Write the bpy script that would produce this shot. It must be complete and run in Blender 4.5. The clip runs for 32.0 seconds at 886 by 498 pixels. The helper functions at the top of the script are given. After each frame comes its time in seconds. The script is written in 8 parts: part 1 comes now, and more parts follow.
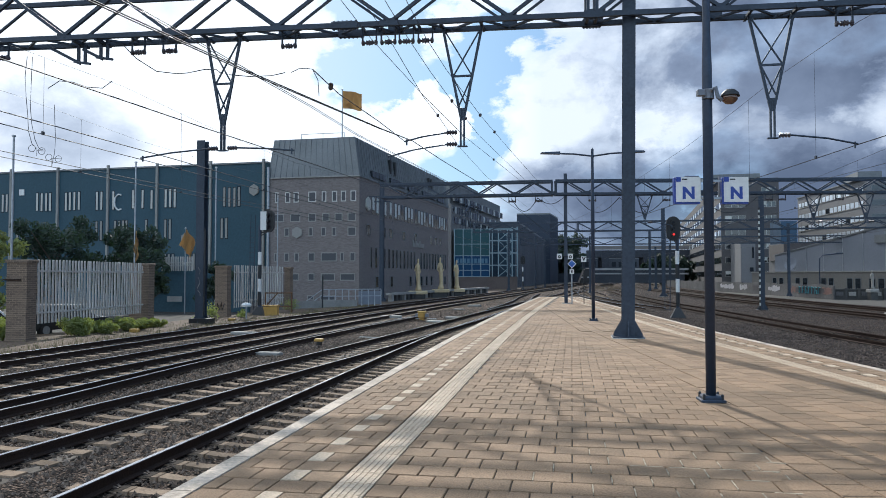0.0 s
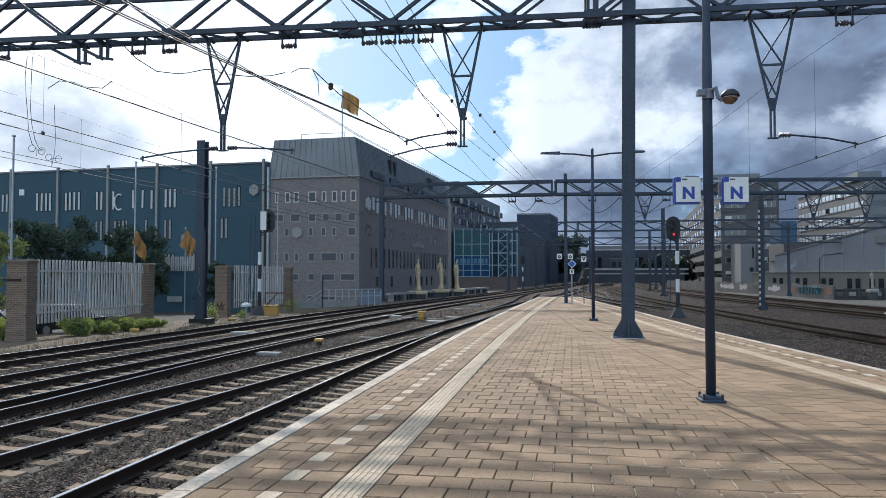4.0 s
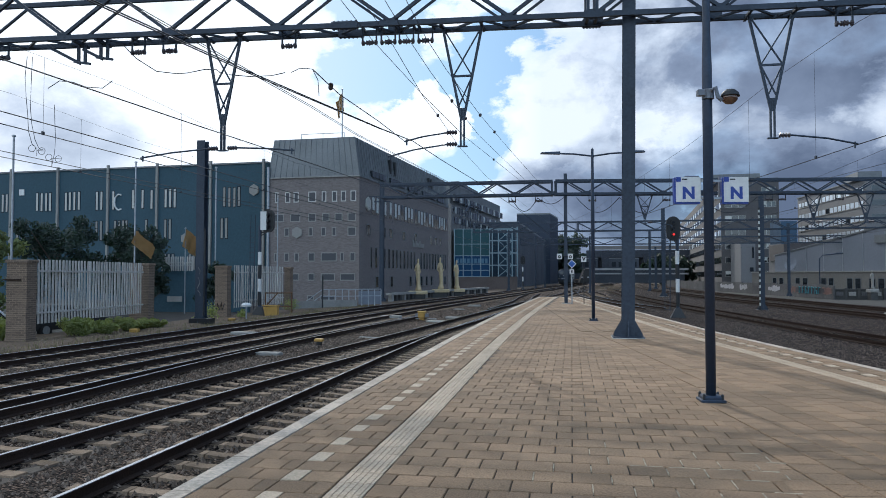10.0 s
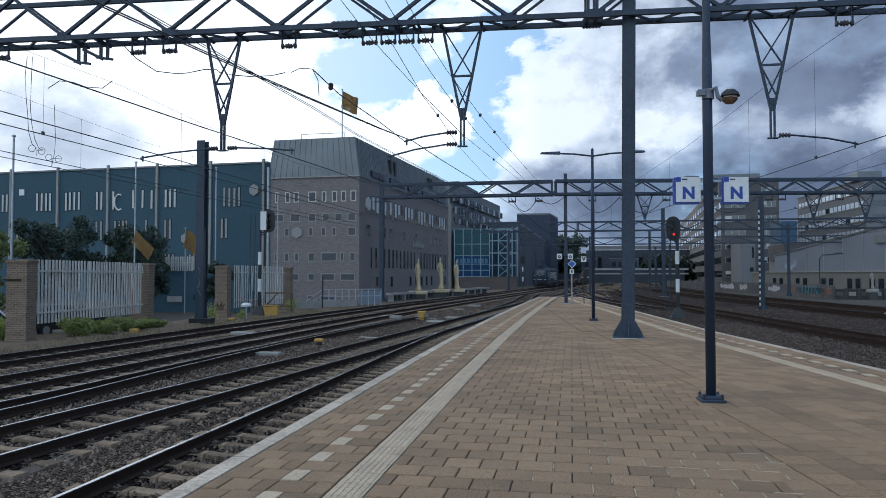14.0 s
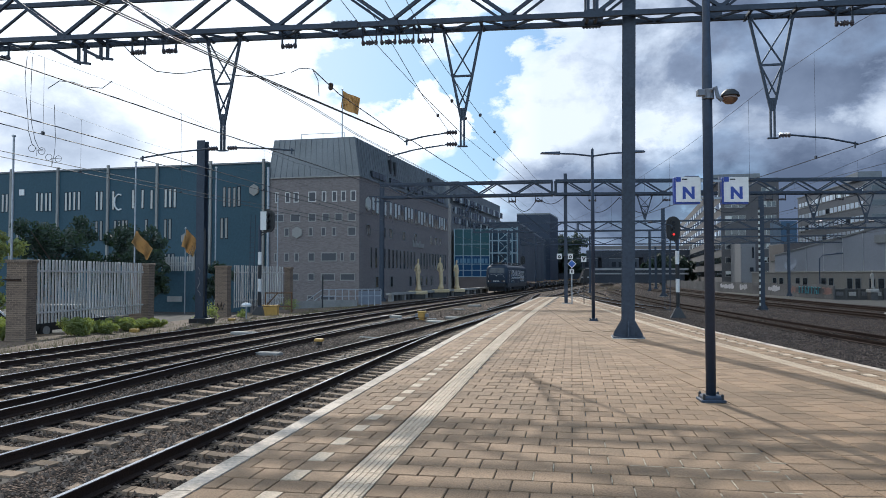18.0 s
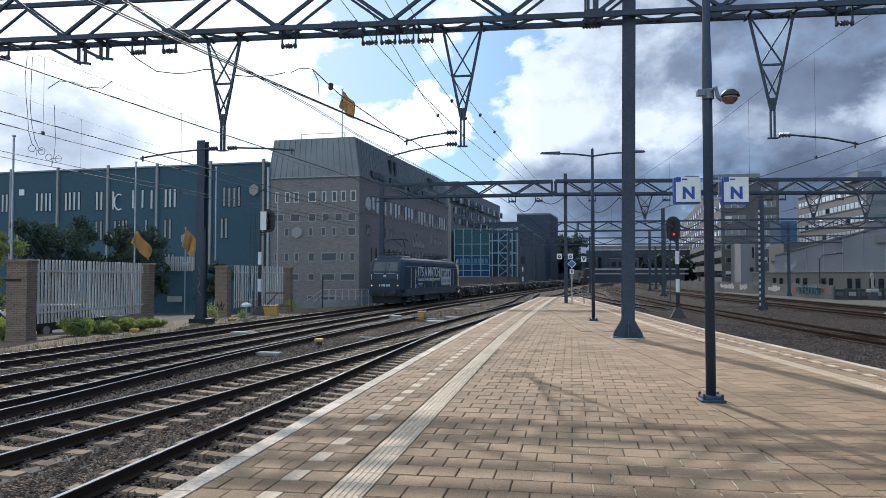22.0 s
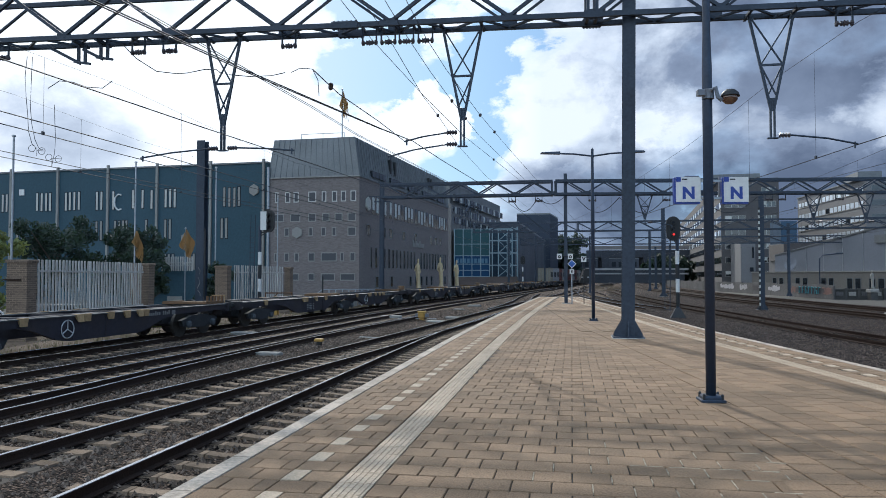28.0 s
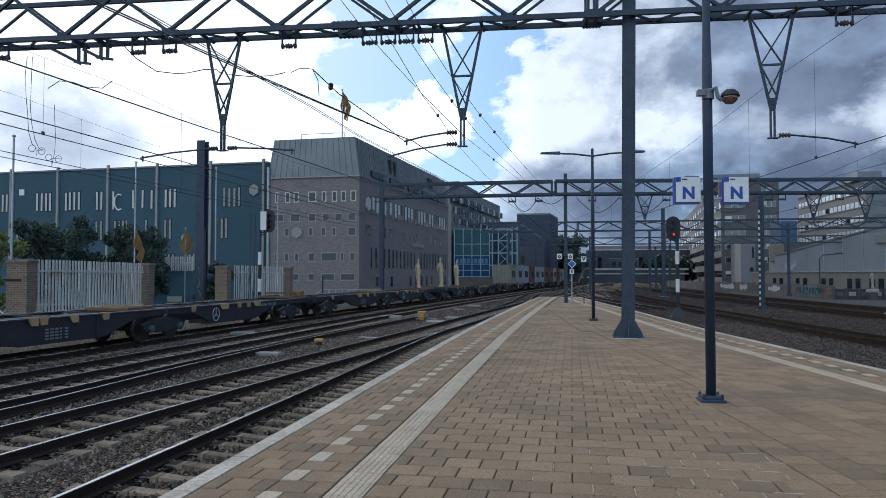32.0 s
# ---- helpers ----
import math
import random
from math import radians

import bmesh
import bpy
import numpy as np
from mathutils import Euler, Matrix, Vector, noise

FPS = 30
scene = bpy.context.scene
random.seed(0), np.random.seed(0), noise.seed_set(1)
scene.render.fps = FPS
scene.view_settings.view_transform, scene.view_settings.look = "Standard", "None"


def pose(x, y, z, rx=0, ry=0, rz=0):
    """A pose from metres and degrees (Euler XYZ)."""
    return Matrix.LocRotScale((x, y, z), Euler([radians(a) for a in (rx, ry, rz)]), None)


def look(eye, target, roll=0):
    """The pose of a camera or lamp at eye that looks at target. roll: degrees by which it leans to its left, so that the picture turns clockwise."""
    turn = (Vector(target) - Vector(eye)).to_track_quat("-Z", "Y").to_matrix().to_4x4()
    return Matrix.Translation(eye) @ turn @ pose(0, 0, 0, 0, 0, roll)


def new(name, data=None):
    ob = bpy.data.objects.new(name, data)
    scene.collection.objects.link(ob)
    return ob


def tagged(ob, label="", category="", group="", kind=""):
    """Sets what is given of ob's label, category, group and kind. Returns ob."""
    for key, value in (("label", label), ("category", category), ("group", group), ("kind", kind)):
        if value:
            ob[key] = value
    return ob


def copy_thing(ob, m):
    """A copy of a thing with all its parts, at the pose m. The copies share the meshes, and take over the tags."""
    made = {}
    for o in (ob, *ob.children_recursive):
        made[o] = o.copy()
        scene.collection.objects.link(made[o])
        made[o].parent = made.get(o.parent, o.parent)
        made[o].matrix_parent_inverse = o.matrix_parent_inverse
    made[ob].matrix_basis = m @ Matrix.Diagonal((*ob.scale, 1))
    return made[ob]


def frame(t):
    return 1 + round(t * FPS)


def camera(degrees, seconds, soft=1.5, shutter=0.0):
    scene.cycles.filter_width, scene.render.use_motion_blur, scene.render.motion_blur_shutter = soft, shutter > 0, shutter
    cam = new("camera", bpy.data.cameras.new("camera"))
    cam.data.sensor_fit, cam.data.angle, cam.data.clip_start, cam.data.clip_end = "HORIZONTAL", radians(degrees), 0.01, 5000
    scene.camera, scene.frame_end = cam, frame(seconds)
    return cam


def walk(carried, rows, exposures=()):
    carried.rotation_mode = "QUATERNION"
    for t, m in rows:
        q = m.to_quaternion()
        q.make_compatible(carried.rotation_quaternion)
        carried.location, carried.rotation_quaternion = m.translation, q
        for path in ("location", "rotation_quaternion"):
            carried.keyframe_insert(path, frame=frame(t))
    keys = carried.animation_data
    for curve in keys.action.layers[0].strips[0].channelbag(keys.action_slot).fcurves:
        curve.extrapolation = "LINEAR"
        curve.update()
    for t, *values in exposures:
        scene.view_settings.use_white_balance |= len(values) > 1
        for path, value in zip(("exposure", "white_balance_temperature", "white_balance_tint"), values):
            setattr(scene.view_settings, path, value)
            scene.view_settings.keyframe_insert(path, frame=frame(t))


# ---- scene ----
HEIGHT = 1.565
TILT = math.degrees(0.0360)
cam = camera(2 * math.degrees(math.atan(784 / 1300)), 32.0, soft=0.65)
EYE = pose(0, 0, HEIGHT, 90 + TILT, 0, 0)
walk(cam, [(0.0, EYE), (32.0, EYE)], [(0, 0.0, 6000, 8), (32, 0.0, 6000, 8)])

# ---- light: sun ahead and a little to one side, broken cloud ----
SUN_EL, SUN_AZ = radians(34.5), radians(-6.3)
TO_SUN = Vector((math.sin(SUN_AZ) * math.cos(SUN_EL), math.cos(SUN_AZ) * math.cos(SUN_EL), math.sin(SUN_EL)))
lamp = bpy.data.lights.new("sun", "SUN")
lamp.energy, lamp.angle, lamp.color = 3.9, radians(0.6), (1.0, 0.93, 0.82)
sun = new("sun", lamp)
sun.matrix_world = look((0, 0, 60), Vector((0, 0, 60)) - TO_SUN)

world = bpy.data.worlds.new("world")
scene.world = world
world.use_nodes = True
nt = world.node_tree
nt.nodes.clear()


def wn(kind, **kw):
    n = nt.nodes.new(kind)
    for k, v in kw.items():
        n.inputs[k].default_value = v
    return n


def wmath(op, a, b=None, clamp=False):
    n = nt.nodes.new("ShaderNodeMath")
    n.operation, n.use_clamp = op, clamp
    for i, v in enumerate((a, b)):
        if v is None:
            continue
        if isinstance(v, (int, float)):
            n.inputs[i].default_value = v
        else:
            nt.links.new(v, n.inputs[i])
    return n.outputs[0]


def wramp(fac, stops):
    n = nt.nodes.new("ShaderNodeValToRGB")
    nt.links.new(fac, n.inputs[0])
    el = n.color_ramp.elements
    while len(el) < len(stops):
        el.new(0.5)
    for e, (p, c) in zip(el, stops):
        e.position, e.color = p, (c, c, c, 1) if isinstance(c, (int, float)) else (*c, 1)
    return n.outputs[0]


def wmix(fac, a, b):
    n = nt.nodes.new("ShaderNodeMix")
    n.data_type = "RGBA"
    if isinstance(fac, (int, float)):
        n.inputs[0].default_value = fac
    else:
        nt.links.new(fac, n.inputs[0])
    for i, v in ((6, a), (7, b)):
        if isinstance(v, tuple):
            n.inputs[i].default_value = (*v, 1)
        else:
            nt.links.new(v, n.inputs[i])
    return n.outputs[2]


sky = nt.nodes.new("ShaderNodeTexSky")
sky.sky_type, sky.sun_disc = "NISHITA", False
sky.sun_elevation, sky.sun_rotation = SUN_EL, SUN_AZ
sky.air_density, sky.dust_density, sky.ozone_density = 1.0, 0.25, 2.0
tc = nt.nodes.new("ShaderNodeTexCoord")
sep = nt.nodes.new("ShaderNodeSeparateXYZ")
nt.links.new(tc.outputs["Generated"], sep.inputs[0])
dx, dy, dz = sep.outputs


def cloud_noise(scale, detail, rough, shift, warp=0.2):
    mp = nt.nodes.new("ShaderNodeMapping")
    mp.inputs["Location"].default_value, mp.inputs["Scale"].default_value = shift, (1.0, 1.0, 1.55)
    nt.links.new(tc.outputs["Generated"], mp.inputs[0])
    n = wn("ShaderNodeTexNoise", Scale=scale, Detail=detail, Roughness=rough, Distortion=warp)
    nt.links.new(mp.outputs[0], n.inputs["Vector"])
    return n.outputs["Fac"]


big = cloud_noise(3.6, 12, 0.55, (3.1, 0.4, 1.7))
fine = cloud_noise(5.0, 12, 0.58, (8.3, 5.2, 0.6))
# swirled bearings, on which single clouds are set: middle (across, up), reach, amount
jig = cloud_noise(7.0, 9, 0.62, (2.2, 6.1, 3.3))
jog = cloud_noise(7.0, 9, 0.62, (9.1, 1.4, 5.2))
wx = wmath("ADD", dx, wmath("MULTIPLY", wmath("ADD", jig, -0.5), 0.20))
wz = wmath("ADD", dz, wmath("MULTIPLY", wmath("ADD", jog, -0.5), 0.16))


def clouds(spots):
    """Sum of soft round spots in the sky."""
    total = None
    for cx, cz, rx, rz, amount in spots:
        u = wmath("MULTIPLY", wmath("ADD", wx, -cx), 1 / rx)
        v = wmath("MULTIPLY", wmath("ADD", wz, -cz), 1 / rz)
        q = wmath("ADD", wmath("MULTIPLY", u, u), wmath("MULTIPLY", v, v))
        q = wmath("MULTIPLY", wmath("SUBTRACT", 1.0, q, True), amount)
        total = q if total is None else wmath("ADD", total, q)
    return total


TONES = clouds(((0.122, 0.315, 0.16, 0.10, -0.22), (0.22, 0.32, 0.12, 0.08, -0.03), (0.16, 0.222, 0.09, 0.06, 0.16), (0.09, 0.18, 0.06, 0.04, 0.3), (0.21, 0.20, 0.10, 0.05, -0.12), (0.13, 0.165, 0.09, 0.03, -0.12), (0.26, 0.10, 0.14, 0.05, -0.14), (0.42, 0.10, 0.14, 0.045, -0.2),
                (0.44, 0.275, 0.22, 0.10, -0.02), (0.30, 0.20, 0.07, 0.045, 0.34), (0.52, 0.205, 0.06, 0.045, 0.5), (0.45, 0.17, 0.10, 0.03, 0.2), (-0.46, 0.155, 0.17, 0.06, -0.24)))
GAPS = clouds(((0.07, 0.27, 0.085, 0.10, -0.15), (-0.085, 0.28, 0.10, 0.075, -0.17), (-0.15, 0.20, 0.06, 0.05, -0.1), (-0.02, 0.205, 0.06, 0.05, 0.2), (0.14, 0.225, 0.10, 0.07, 0.2)))
# westwards thick sunlit cloud, a blue gap ahead, a grey bank to the east
across = wmath("ADD", wmath("MULTIPLY", dx, 1 / 1.2), 0.5)
dense = wramp(across, [(0.0, 1.1), (0.31, 1.05), (0.39, 0.62), (0.45, 0.38), (0.57, 0.40), (0.61, 0.56), (0.66, 0.70), (0.74, 0.80), (1.0, 0.85)])
behind = wramp(wmath("ADD", wmath("MULTIPLY", dy, -0.5), 0.5), [(0.35, 0.0), (0.6, 1.0)])
low = wramp(wmath("MAXIMUM", dz, 0.0), [(0.0, 1.0), (0.26, 0.0)])
thick = wmath("ADD", big, wmath("MULTIPLY", wmath("ADD", dense, -0.5), 0.42))
thick = wmath("ADD", thick, wmath("MULTIPLY", low, 0.10))
thick = wmath("ADD", thick, GAPS)
cover = wramp(thick, [(0.478, 0.0), (0.515, 0.75), (0.60, 1.0)])
swayed = wmath("ADD", across, wmath("MULTIPLY", wmath("ADD", cloud_noise(4.2, 8, 0.6, (1.3, 7.7, 4.1)), -0.5), 0.42))
lit = wramp(swayed, [(0.0, 1.0), (0.55, 0.98), (0.66, 0.86), (0.73, 0.44), (0.80, 0.22), (1.0, 0.14)])
east = wramp(across, [(0.5, 0.0), (0.62, 1.0)])
shade = wmath("SUBTRACT", lit, wmath("MULTIPLY", wmath("MULTIPLY", low, east), 0.14))
high = wramp(wmath("MAXIMUM", dz, 0.0), [(0.17, 0.0), (0.36, 1.0)])
shade = wmath("SUBTRACT", shade, wmath("MULTIPLY", wmath("MULTIPLY", high, wramp(across, [(0.62, 0.0), (0.76, 1.0)])), 0.26))
bank = wmath("MULTIPLY", wramp(wmath("MAXIMUM", dz, 0.0), [(0.12, 1.0), (0.19, 0.0)]), wramp(across, [(0.515, 0.0), (0.575, 1.0), (0.70, 0.85), (0.78, 0.45), (0.9, 0.2)]))
shade = wmath("SUBTRACT", shade, wmath("MULTIPLY", bank, 0.72))
shade = wmath("ADD", shade, wmath("MULTIPLY", wmath("ADD", fine, -0.5), wramp(across, [(0.55, 1.3), (0.72, 0.85)])))
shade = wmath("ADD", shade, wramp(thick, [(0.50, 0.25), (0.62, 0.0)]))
shade = wmath("ADD", shade, TONES)
shade = wmath("MINIMUM", shade, wramp(across, [(0.53, 1.0), (0.61, 0.76)]))
shade = wmath("MAXIMUM", shade, wmath("MULTIPLY", behind, 0.62))
cover = wmath("MULTIPLY", cover, wmath("SUBTRACT", 1.0, wmath("MULTIPLY", behind, 0.62)))
cloud = wramp(shade, [(0.0, (1.4, 1.8, 2.7)), (0.3, (3.0, 3.6, 4.9)), (0.6, (7.0, 7.7, 8.9)), (0.9, (12.2, 12.5, 13.0))])
glowing = wmath("ADD", 1.0, wmath("MULTIPLY", behind, 0.6))
clear = wmix(0.7, sky.outputs[0], wramp(across, [(0.36, (8.2, 10.0, 11.6)), (0.5, (5.6, 8.3, 10.8)), (0.64, (3.6, 6.0, 9.2))]))
gain = nt.nodes.new("ShaderNodeVectorMath")
gain.operation = "SCALE"
nt.links.new(clear, gain.inputs[0])
nt.links.new(glowing, gain.inputs[3])
sky_in = wmix(cover, gain.outputs[0], cloud)
back = wn("ShaderNodeBackground", Strength=0.095)
nt.links.new(sky_in, back.inputs[0])
out = nt.nodes.new("ShaderNodeOutputWorld")
nt.links.new(back.outputs[0], out.inputs[0])


# ---- materials ----
def mat(name, base, rough=0.7, metal=0.0, vary=0.25, grain=40.0, stain=1.5, bump=0.15, tint=None, rnd=0.0, spec=0.5):
    """A surface with fine grain, larger stains in a second colour, bump, and a shift from piece to piece."""
    m = bpy.data.materials.new(name)
    m.use_nodes = True
    t = m.node_tree
    b = t.nodes["Principled BSDF"]
    co, oi, ad = t.nodes.new("ShaderNodeTexCoord"), t.nodes.new("ShaderNodeObjectInfo"), t.nodes.new("ShaderNodeVectorMath")
    ad.operation = "MULTIPLY_ADD"
    t.links.new(oi.outputs["Random"], ad.inputs[0])
    ad.inputs[1].default_value = (37.0, 91.0, 53.0)
    t.links.new(co.outputs["Object"], ad.inputs[2])
    n1, n2 = t.nodes.new("ShaderNodeTexNoise"), t.nodes.new("ShaderNodeTexNoise")
    for n, s in ((n1, grain), (n2, stain)):
        n.inputs["Scale"].default_value, n.inputs["Detail"].default_value = s, 6
        n.inputs["Roughness"].default_value = 0.62
        t.links.new(ad.outputs[0], n.inputs["Vector"])
    tint = tint or tuple(c * 0.55 for c in base)
    r1, mx, mul = t.nodes.new("ShaderNodeValToRGB"), t.nodes.new("ShaderNodeMix"), t.nodes.new("ShaderNodeMix")
    r1.color_ramp.elements[0].position, r1.color_ramp.elements[1].position = 0.42, 0.68
    t.links.new(n2.outputs["Fac"], r1.inputs[0])
    mx.data_type = mul.data_type = "RGBA"
    mx.inputs[6].default_value, mx.inputs[7].default_value = (*base, 1), (*tint, 1)
    sc = t.nodes.new("ShaderNodeMath")
    sc.operation = "MULTIPLY"
    sc.inputs[1].default_value = min(1.0, vary * 2.2)
    t.links.new(r1.outputs[0], sc.inputs[0])
    t.links.new(sc.outputs[0], mx.inputs[0])
    g = t.nodes.new("ShaderNodeMapRange")
    g.inputs["From Min"].default_value, g.inputs["From Max"].default_value = 0.3, 0.7
    g.inputs["To Min"].default_value, g.inputs["To Max"].default_value = 1 - vary, 1 + vary
    t.links.new(n1.outputs["Fac"], g.inputs["Value"])
    val = g.outputs[0]
    if rnd:
        q = t.nodes.new("ShaderNodeMapRange")
        q.inputs["To Min"].default_value, q.inputs["To Max"].default_value = 1 - rnd, 1 + rnd
        ge, su, fr = t.nodes.new("ShaderNodeNewGeometry"), t.nodes.new("ShaderNodeMath"), t.nodes.new("ShaderNodeMath")
        su.operation, fr.operation = "ADD", "FRACT"
        t.links.new(ge.outputs["Random Per Island"], su.inputs[0])
        t.links.new(oi.outputs["Random"], su.inputs[1])
        t.links.new(su.outputs[0], fr.inputs[0])
        t.links.new(fr.outputs[0], q.inputs["Value"])
        k = t.nodes.new("ShaderNodeMath")
        k.operation = "MULTIPLY"
        t.links.new(val, k.inputs[0])
        t.links.new(q.outputs[0], k.inputs[1])
        val = k.outputs[0]
    mul.blend_type = "MULTIPLY"
    mul.inputs[0].default_value = 1
    t.links.new(mx.outputs[2], mul.inputs[6])
    t.links.new(val, mul.inputs[7])
    t.links.new(mul.outputs[2], b.inputs["Base Color"])
    rr = t.nodes.new("ShaderNodeMapRange")
    rr.inputs["To Min"].default_value, rr.inputs["To Max"].default_value = max(0.04, rough - 0.12), min(1.0, rough + 0.12)
    t.links.new(n2.outputs["Fac"], rr.inputs["Value"])
    t.links.new(rr.outputs[0], b.inputs["Roughness"])
    b.inputs["Metallic"].default_value, b.inputs["Specular IOR Level"].default_value = metal, spec
    if bump:
        bp = t.nodes.new("ShaderNodeBump")
        bp.inputs["Strength"].default_value, bp.inputs["Distance"].default_value = bump, 0.02
        t.links.new(n1.outputs["Fac"], bp.inputs["Height"])
        t.links.new(bp.outputs[0], b.inputs["Normal"])
    return m


def glow(name, color, strength):
    m = bpy.data.materials.new(name)
    m.use_nodes = True
    b = m.node_tree.nodes["Principled BSDF"]
    b.inputs["Base Color"].default_value = (*color, 1)
    b.inputs["Emission Color"].default_value, b.inputs["Emission Strength"].default_value = (*color, 1), strength
    return m


def brickwork(name, base, joint, scale=1.0, tint=None):
    """Brick courses in the wall's own metres; works on all upright faces."""
    m = mat(name, base, 0.85, 0, 0.2, 30, 0.5, 0.1, tint)
    t = m.node_tree
    b = t.nodes["Principled BSDF"]
    co, sp, cb, ad = (t.nodes.new("ShaderNode" + k) for k in ("TexCoord", "SeparateXYZ", "CombineXYZ", "Math"))
    t.links.new(co.outputs["Object"], sp.inputs[0])
    t.links.new(sp.outputs[0], ad.inputs[0])
    t.links.new(sp.outputs[1], ad.inputs[1])
    t.links.new(ad.outputs[0], cb.inputs[0])
    t.links.new(sp.outputs[2], cb.inputs[1])
    br = t.nodes.new("ShaderNodeTexBrick")
    br.inputs["Scale"].default_value = 1.0 / scale
    for k, v in (("Mortar Size", 0.006), ("Brick Width", 0.22), ("Row Height", 0.065), ("Mortar Smooth", 0.1), ("Bias", 0.0)):
        br.inputs[k].default_value = v
    t.links.new(cb.outputs[0], br.inputs["Vector"])
    br.inputs["Color1"].default_value, br.inputs["Color2"].default_value = (1.15, 1.15, 1.15, 1), (0.75, 0.75, 0.75, 1)
    br.inputs["Mortar"].default_value = (*joint, 1)
    old = b.inputs["Base Color"].links[0].from_socket
    mu = t.nodes.new("ShaderNodeMix")
    mu.data_type, mu.blend_type = "RGBA", "MULTIPLY"
    mu.inputs[0].default_value = 1
    t.links.new(old, mu.inputs[6])
    t.links.new(br.outputs["Color"], mu.inputs[7])
    t.links.new(mu.outputs[2], b.inputs["Base Color"])
    return m


def glass(name, color, rough=0.06, spec=0.9):
    m = bpy.data.materials.new(name)
    m.use_nodes = True
    b = m.node_tree.nodes["Principled BSDF"]
    b.inputs["Base Color"].default_value = (*color, 1)
    b.inputs["Roughness"].default_value, b.inputs["Specular IOR Level"].default_value = rough, spec
    return m


def gravel(name, base, dark, scale):
    """Crushed stone: cells of differing tone with dark gaps and strong relief."""
    m = mat(name, base, 0.95, 0, 0.35, 30, 0.4, 0, dark, spec=0.15)
    t = m.node_tree
    b = t.nodes["Principled BSDF"]
    co, vo, rp_, mu, bp, gm = (t.nodes.new("ShaderNode" + k) for k in ("TexCoord", "TexVoronoi", "ValToRGB", "Mix", "Bump", "Mix"))
    vo.inputs["Scale"].default_value = scale
    t.links.new(co.outputs["Object"], vo.inputs["Vector"])
    rp_.color_ramp.elements[0].position, rp_.color_ramp.elements[0].color = 0.25, (1.25, 1.25, 1.25, 1)
    rp_.color_ramp.elements[1].position, rp_.color_ramp.elements[1].color = 0.62, (0.12, 0.12, 0.12, 1)
    t.links.new(vo.outputs["Distance"], rp_.inputs[0])
    sp = t.nodes.new("ShaderNodeSeparateXYZ")
    t.links.new(vo.outputs["Color"], sp.inputs[0])
    mr = t.nodes.new("ShaderNodeMapRange")
    mr.inputs["To Min"].default_value, mr.inputs["To Max"].default_value = 0.2, 2.3
    t.links.new(sp.outputs[0], mr.inputs["Value"])
    mu.data_type = gm.data_type = "RGBA"
    mu.blend_type = gm.blend_type = "MULTIPLY"
    mu.inputs[0].default_value = gm.inputs[0].default_value = 1
    old = b.inputs["Base Color"].links[0].from_socket
    t.links.new(old, mu.inputs[6])
    t.links.new(rp_.outputs[0], mu.inputs[7])
    t.links.new(mu.outputs[2], gm.inputs[6])
    t.links.new(mr.outputs[0], gm.inputs[7])
    t.links.new(gm.outputs[2], b.inputs["Base Color"])
    bp.invert = True
    bp.inputs["Strength"].default_value, bp.inputs["Distance"].default_value = 1.0, 0.05
    t.links.new(vo.outputs["Distance"], bp.inputs["Height"])
    t.links.new(bp.outputs[0], b.inputs["Normal"])
    return m


M_TILE = mat("paving", (0.312, 0.203, 0.122), 0.8, 0, 0.38, 75, 0.55, 0.7, (0.2, 0.14, 0.09), rnd=0.17, spec=0.22)
M_SAND = mat("joint sand", (0.034, 0.029, 0.025), 0.95, 0, 0.3, 60, 2, 0.2)
M_GUIDE = mat("white guide tile", (0.51, 0.4, 0.29), 0.8, 0, 0.26, 50, 1.6, 0.1, (0.36, 0.275, 0.195), rnd=0.08, spec=0.15)
M_COPING = mat("white coping", (0.51, 0.42, 0.335), 0.8, 0, 0.3, 30, 1.8, 0.15, (0.26, 0.215, 0.165), rnd=0.1, spec=0.15)
M_CHALK = mat("white joint filler", (0.5, 0.41, 0.3), 0.95, 0, 0.35, 60, 14, 0.2, (0.14, 0.115, 0.09), spec=0.1)
M_CONC = mat("concrete", (0.30, 0.285, 0.26), 0.85, 0, 0.22, 24, 1.0, 0.2, rnd=0.1)
M_SLEEPER = mat("concrete sleeper", (0.25, 0.182, 0.127), 0.9, 0, 0.3, 30, 2.0, 0.4, (0.13, 0.098, 0.07), rnd=0.25, spec=0.15)
M_BALLAST = gravel("ballast", (0.14, 0.1, 0.076), (0.062, 0.039, 0.027), 26.0)
M_BALLAST2 = gravel("brown ballast", (0.06, 0.04, 0.032), (0.034, 0.022, 0.018), 22.0)
M_STAINED = gravel("rust-stained ballast", (0.035, 0.025, 0.02), (0.022, 0.016, 0.014), 22.0)
M_SEAT = mat("stained rail seat", (0.05, 0.038, 0.03), 0.9, 0, 0.3, 30, 3, 0.3, rnd=0.2, spec=0.15)
M_STONE2 = mat("brown ballast stone", (0.125, 0.096, 0.08), 0.9, 0, 0.3, 40, 6, 0.4, (0.035, 0.027, 0.022), rnd=0.5, spec=0.15)
M_STONE = mat("ballast stone", (0.19, 0.145, 0.112), 0.9, 0, 0.4, 40, 9, 0.4, (0.05, 0.04, 0.034), rnd=0.6, spec=0.2)
M_RAILTOP = mat("polished rail head", (0.5, 0.5, 0.52), 0.2, 1.0, 0.08, 20, 2, 0.02)
M_WORNTOP = mat("worn pale brown rail head", (0.2, 0.165, 0.14), 0.7, 0.0, 0.2, 20, 2, 0.05, spec=0.2)
M_DULLTOP = mat("dull brown rail head", (0.028, 0.017, 0.013), 0.95, 0.0, 0.2, 20, 2, 0.05, spec=0.0)
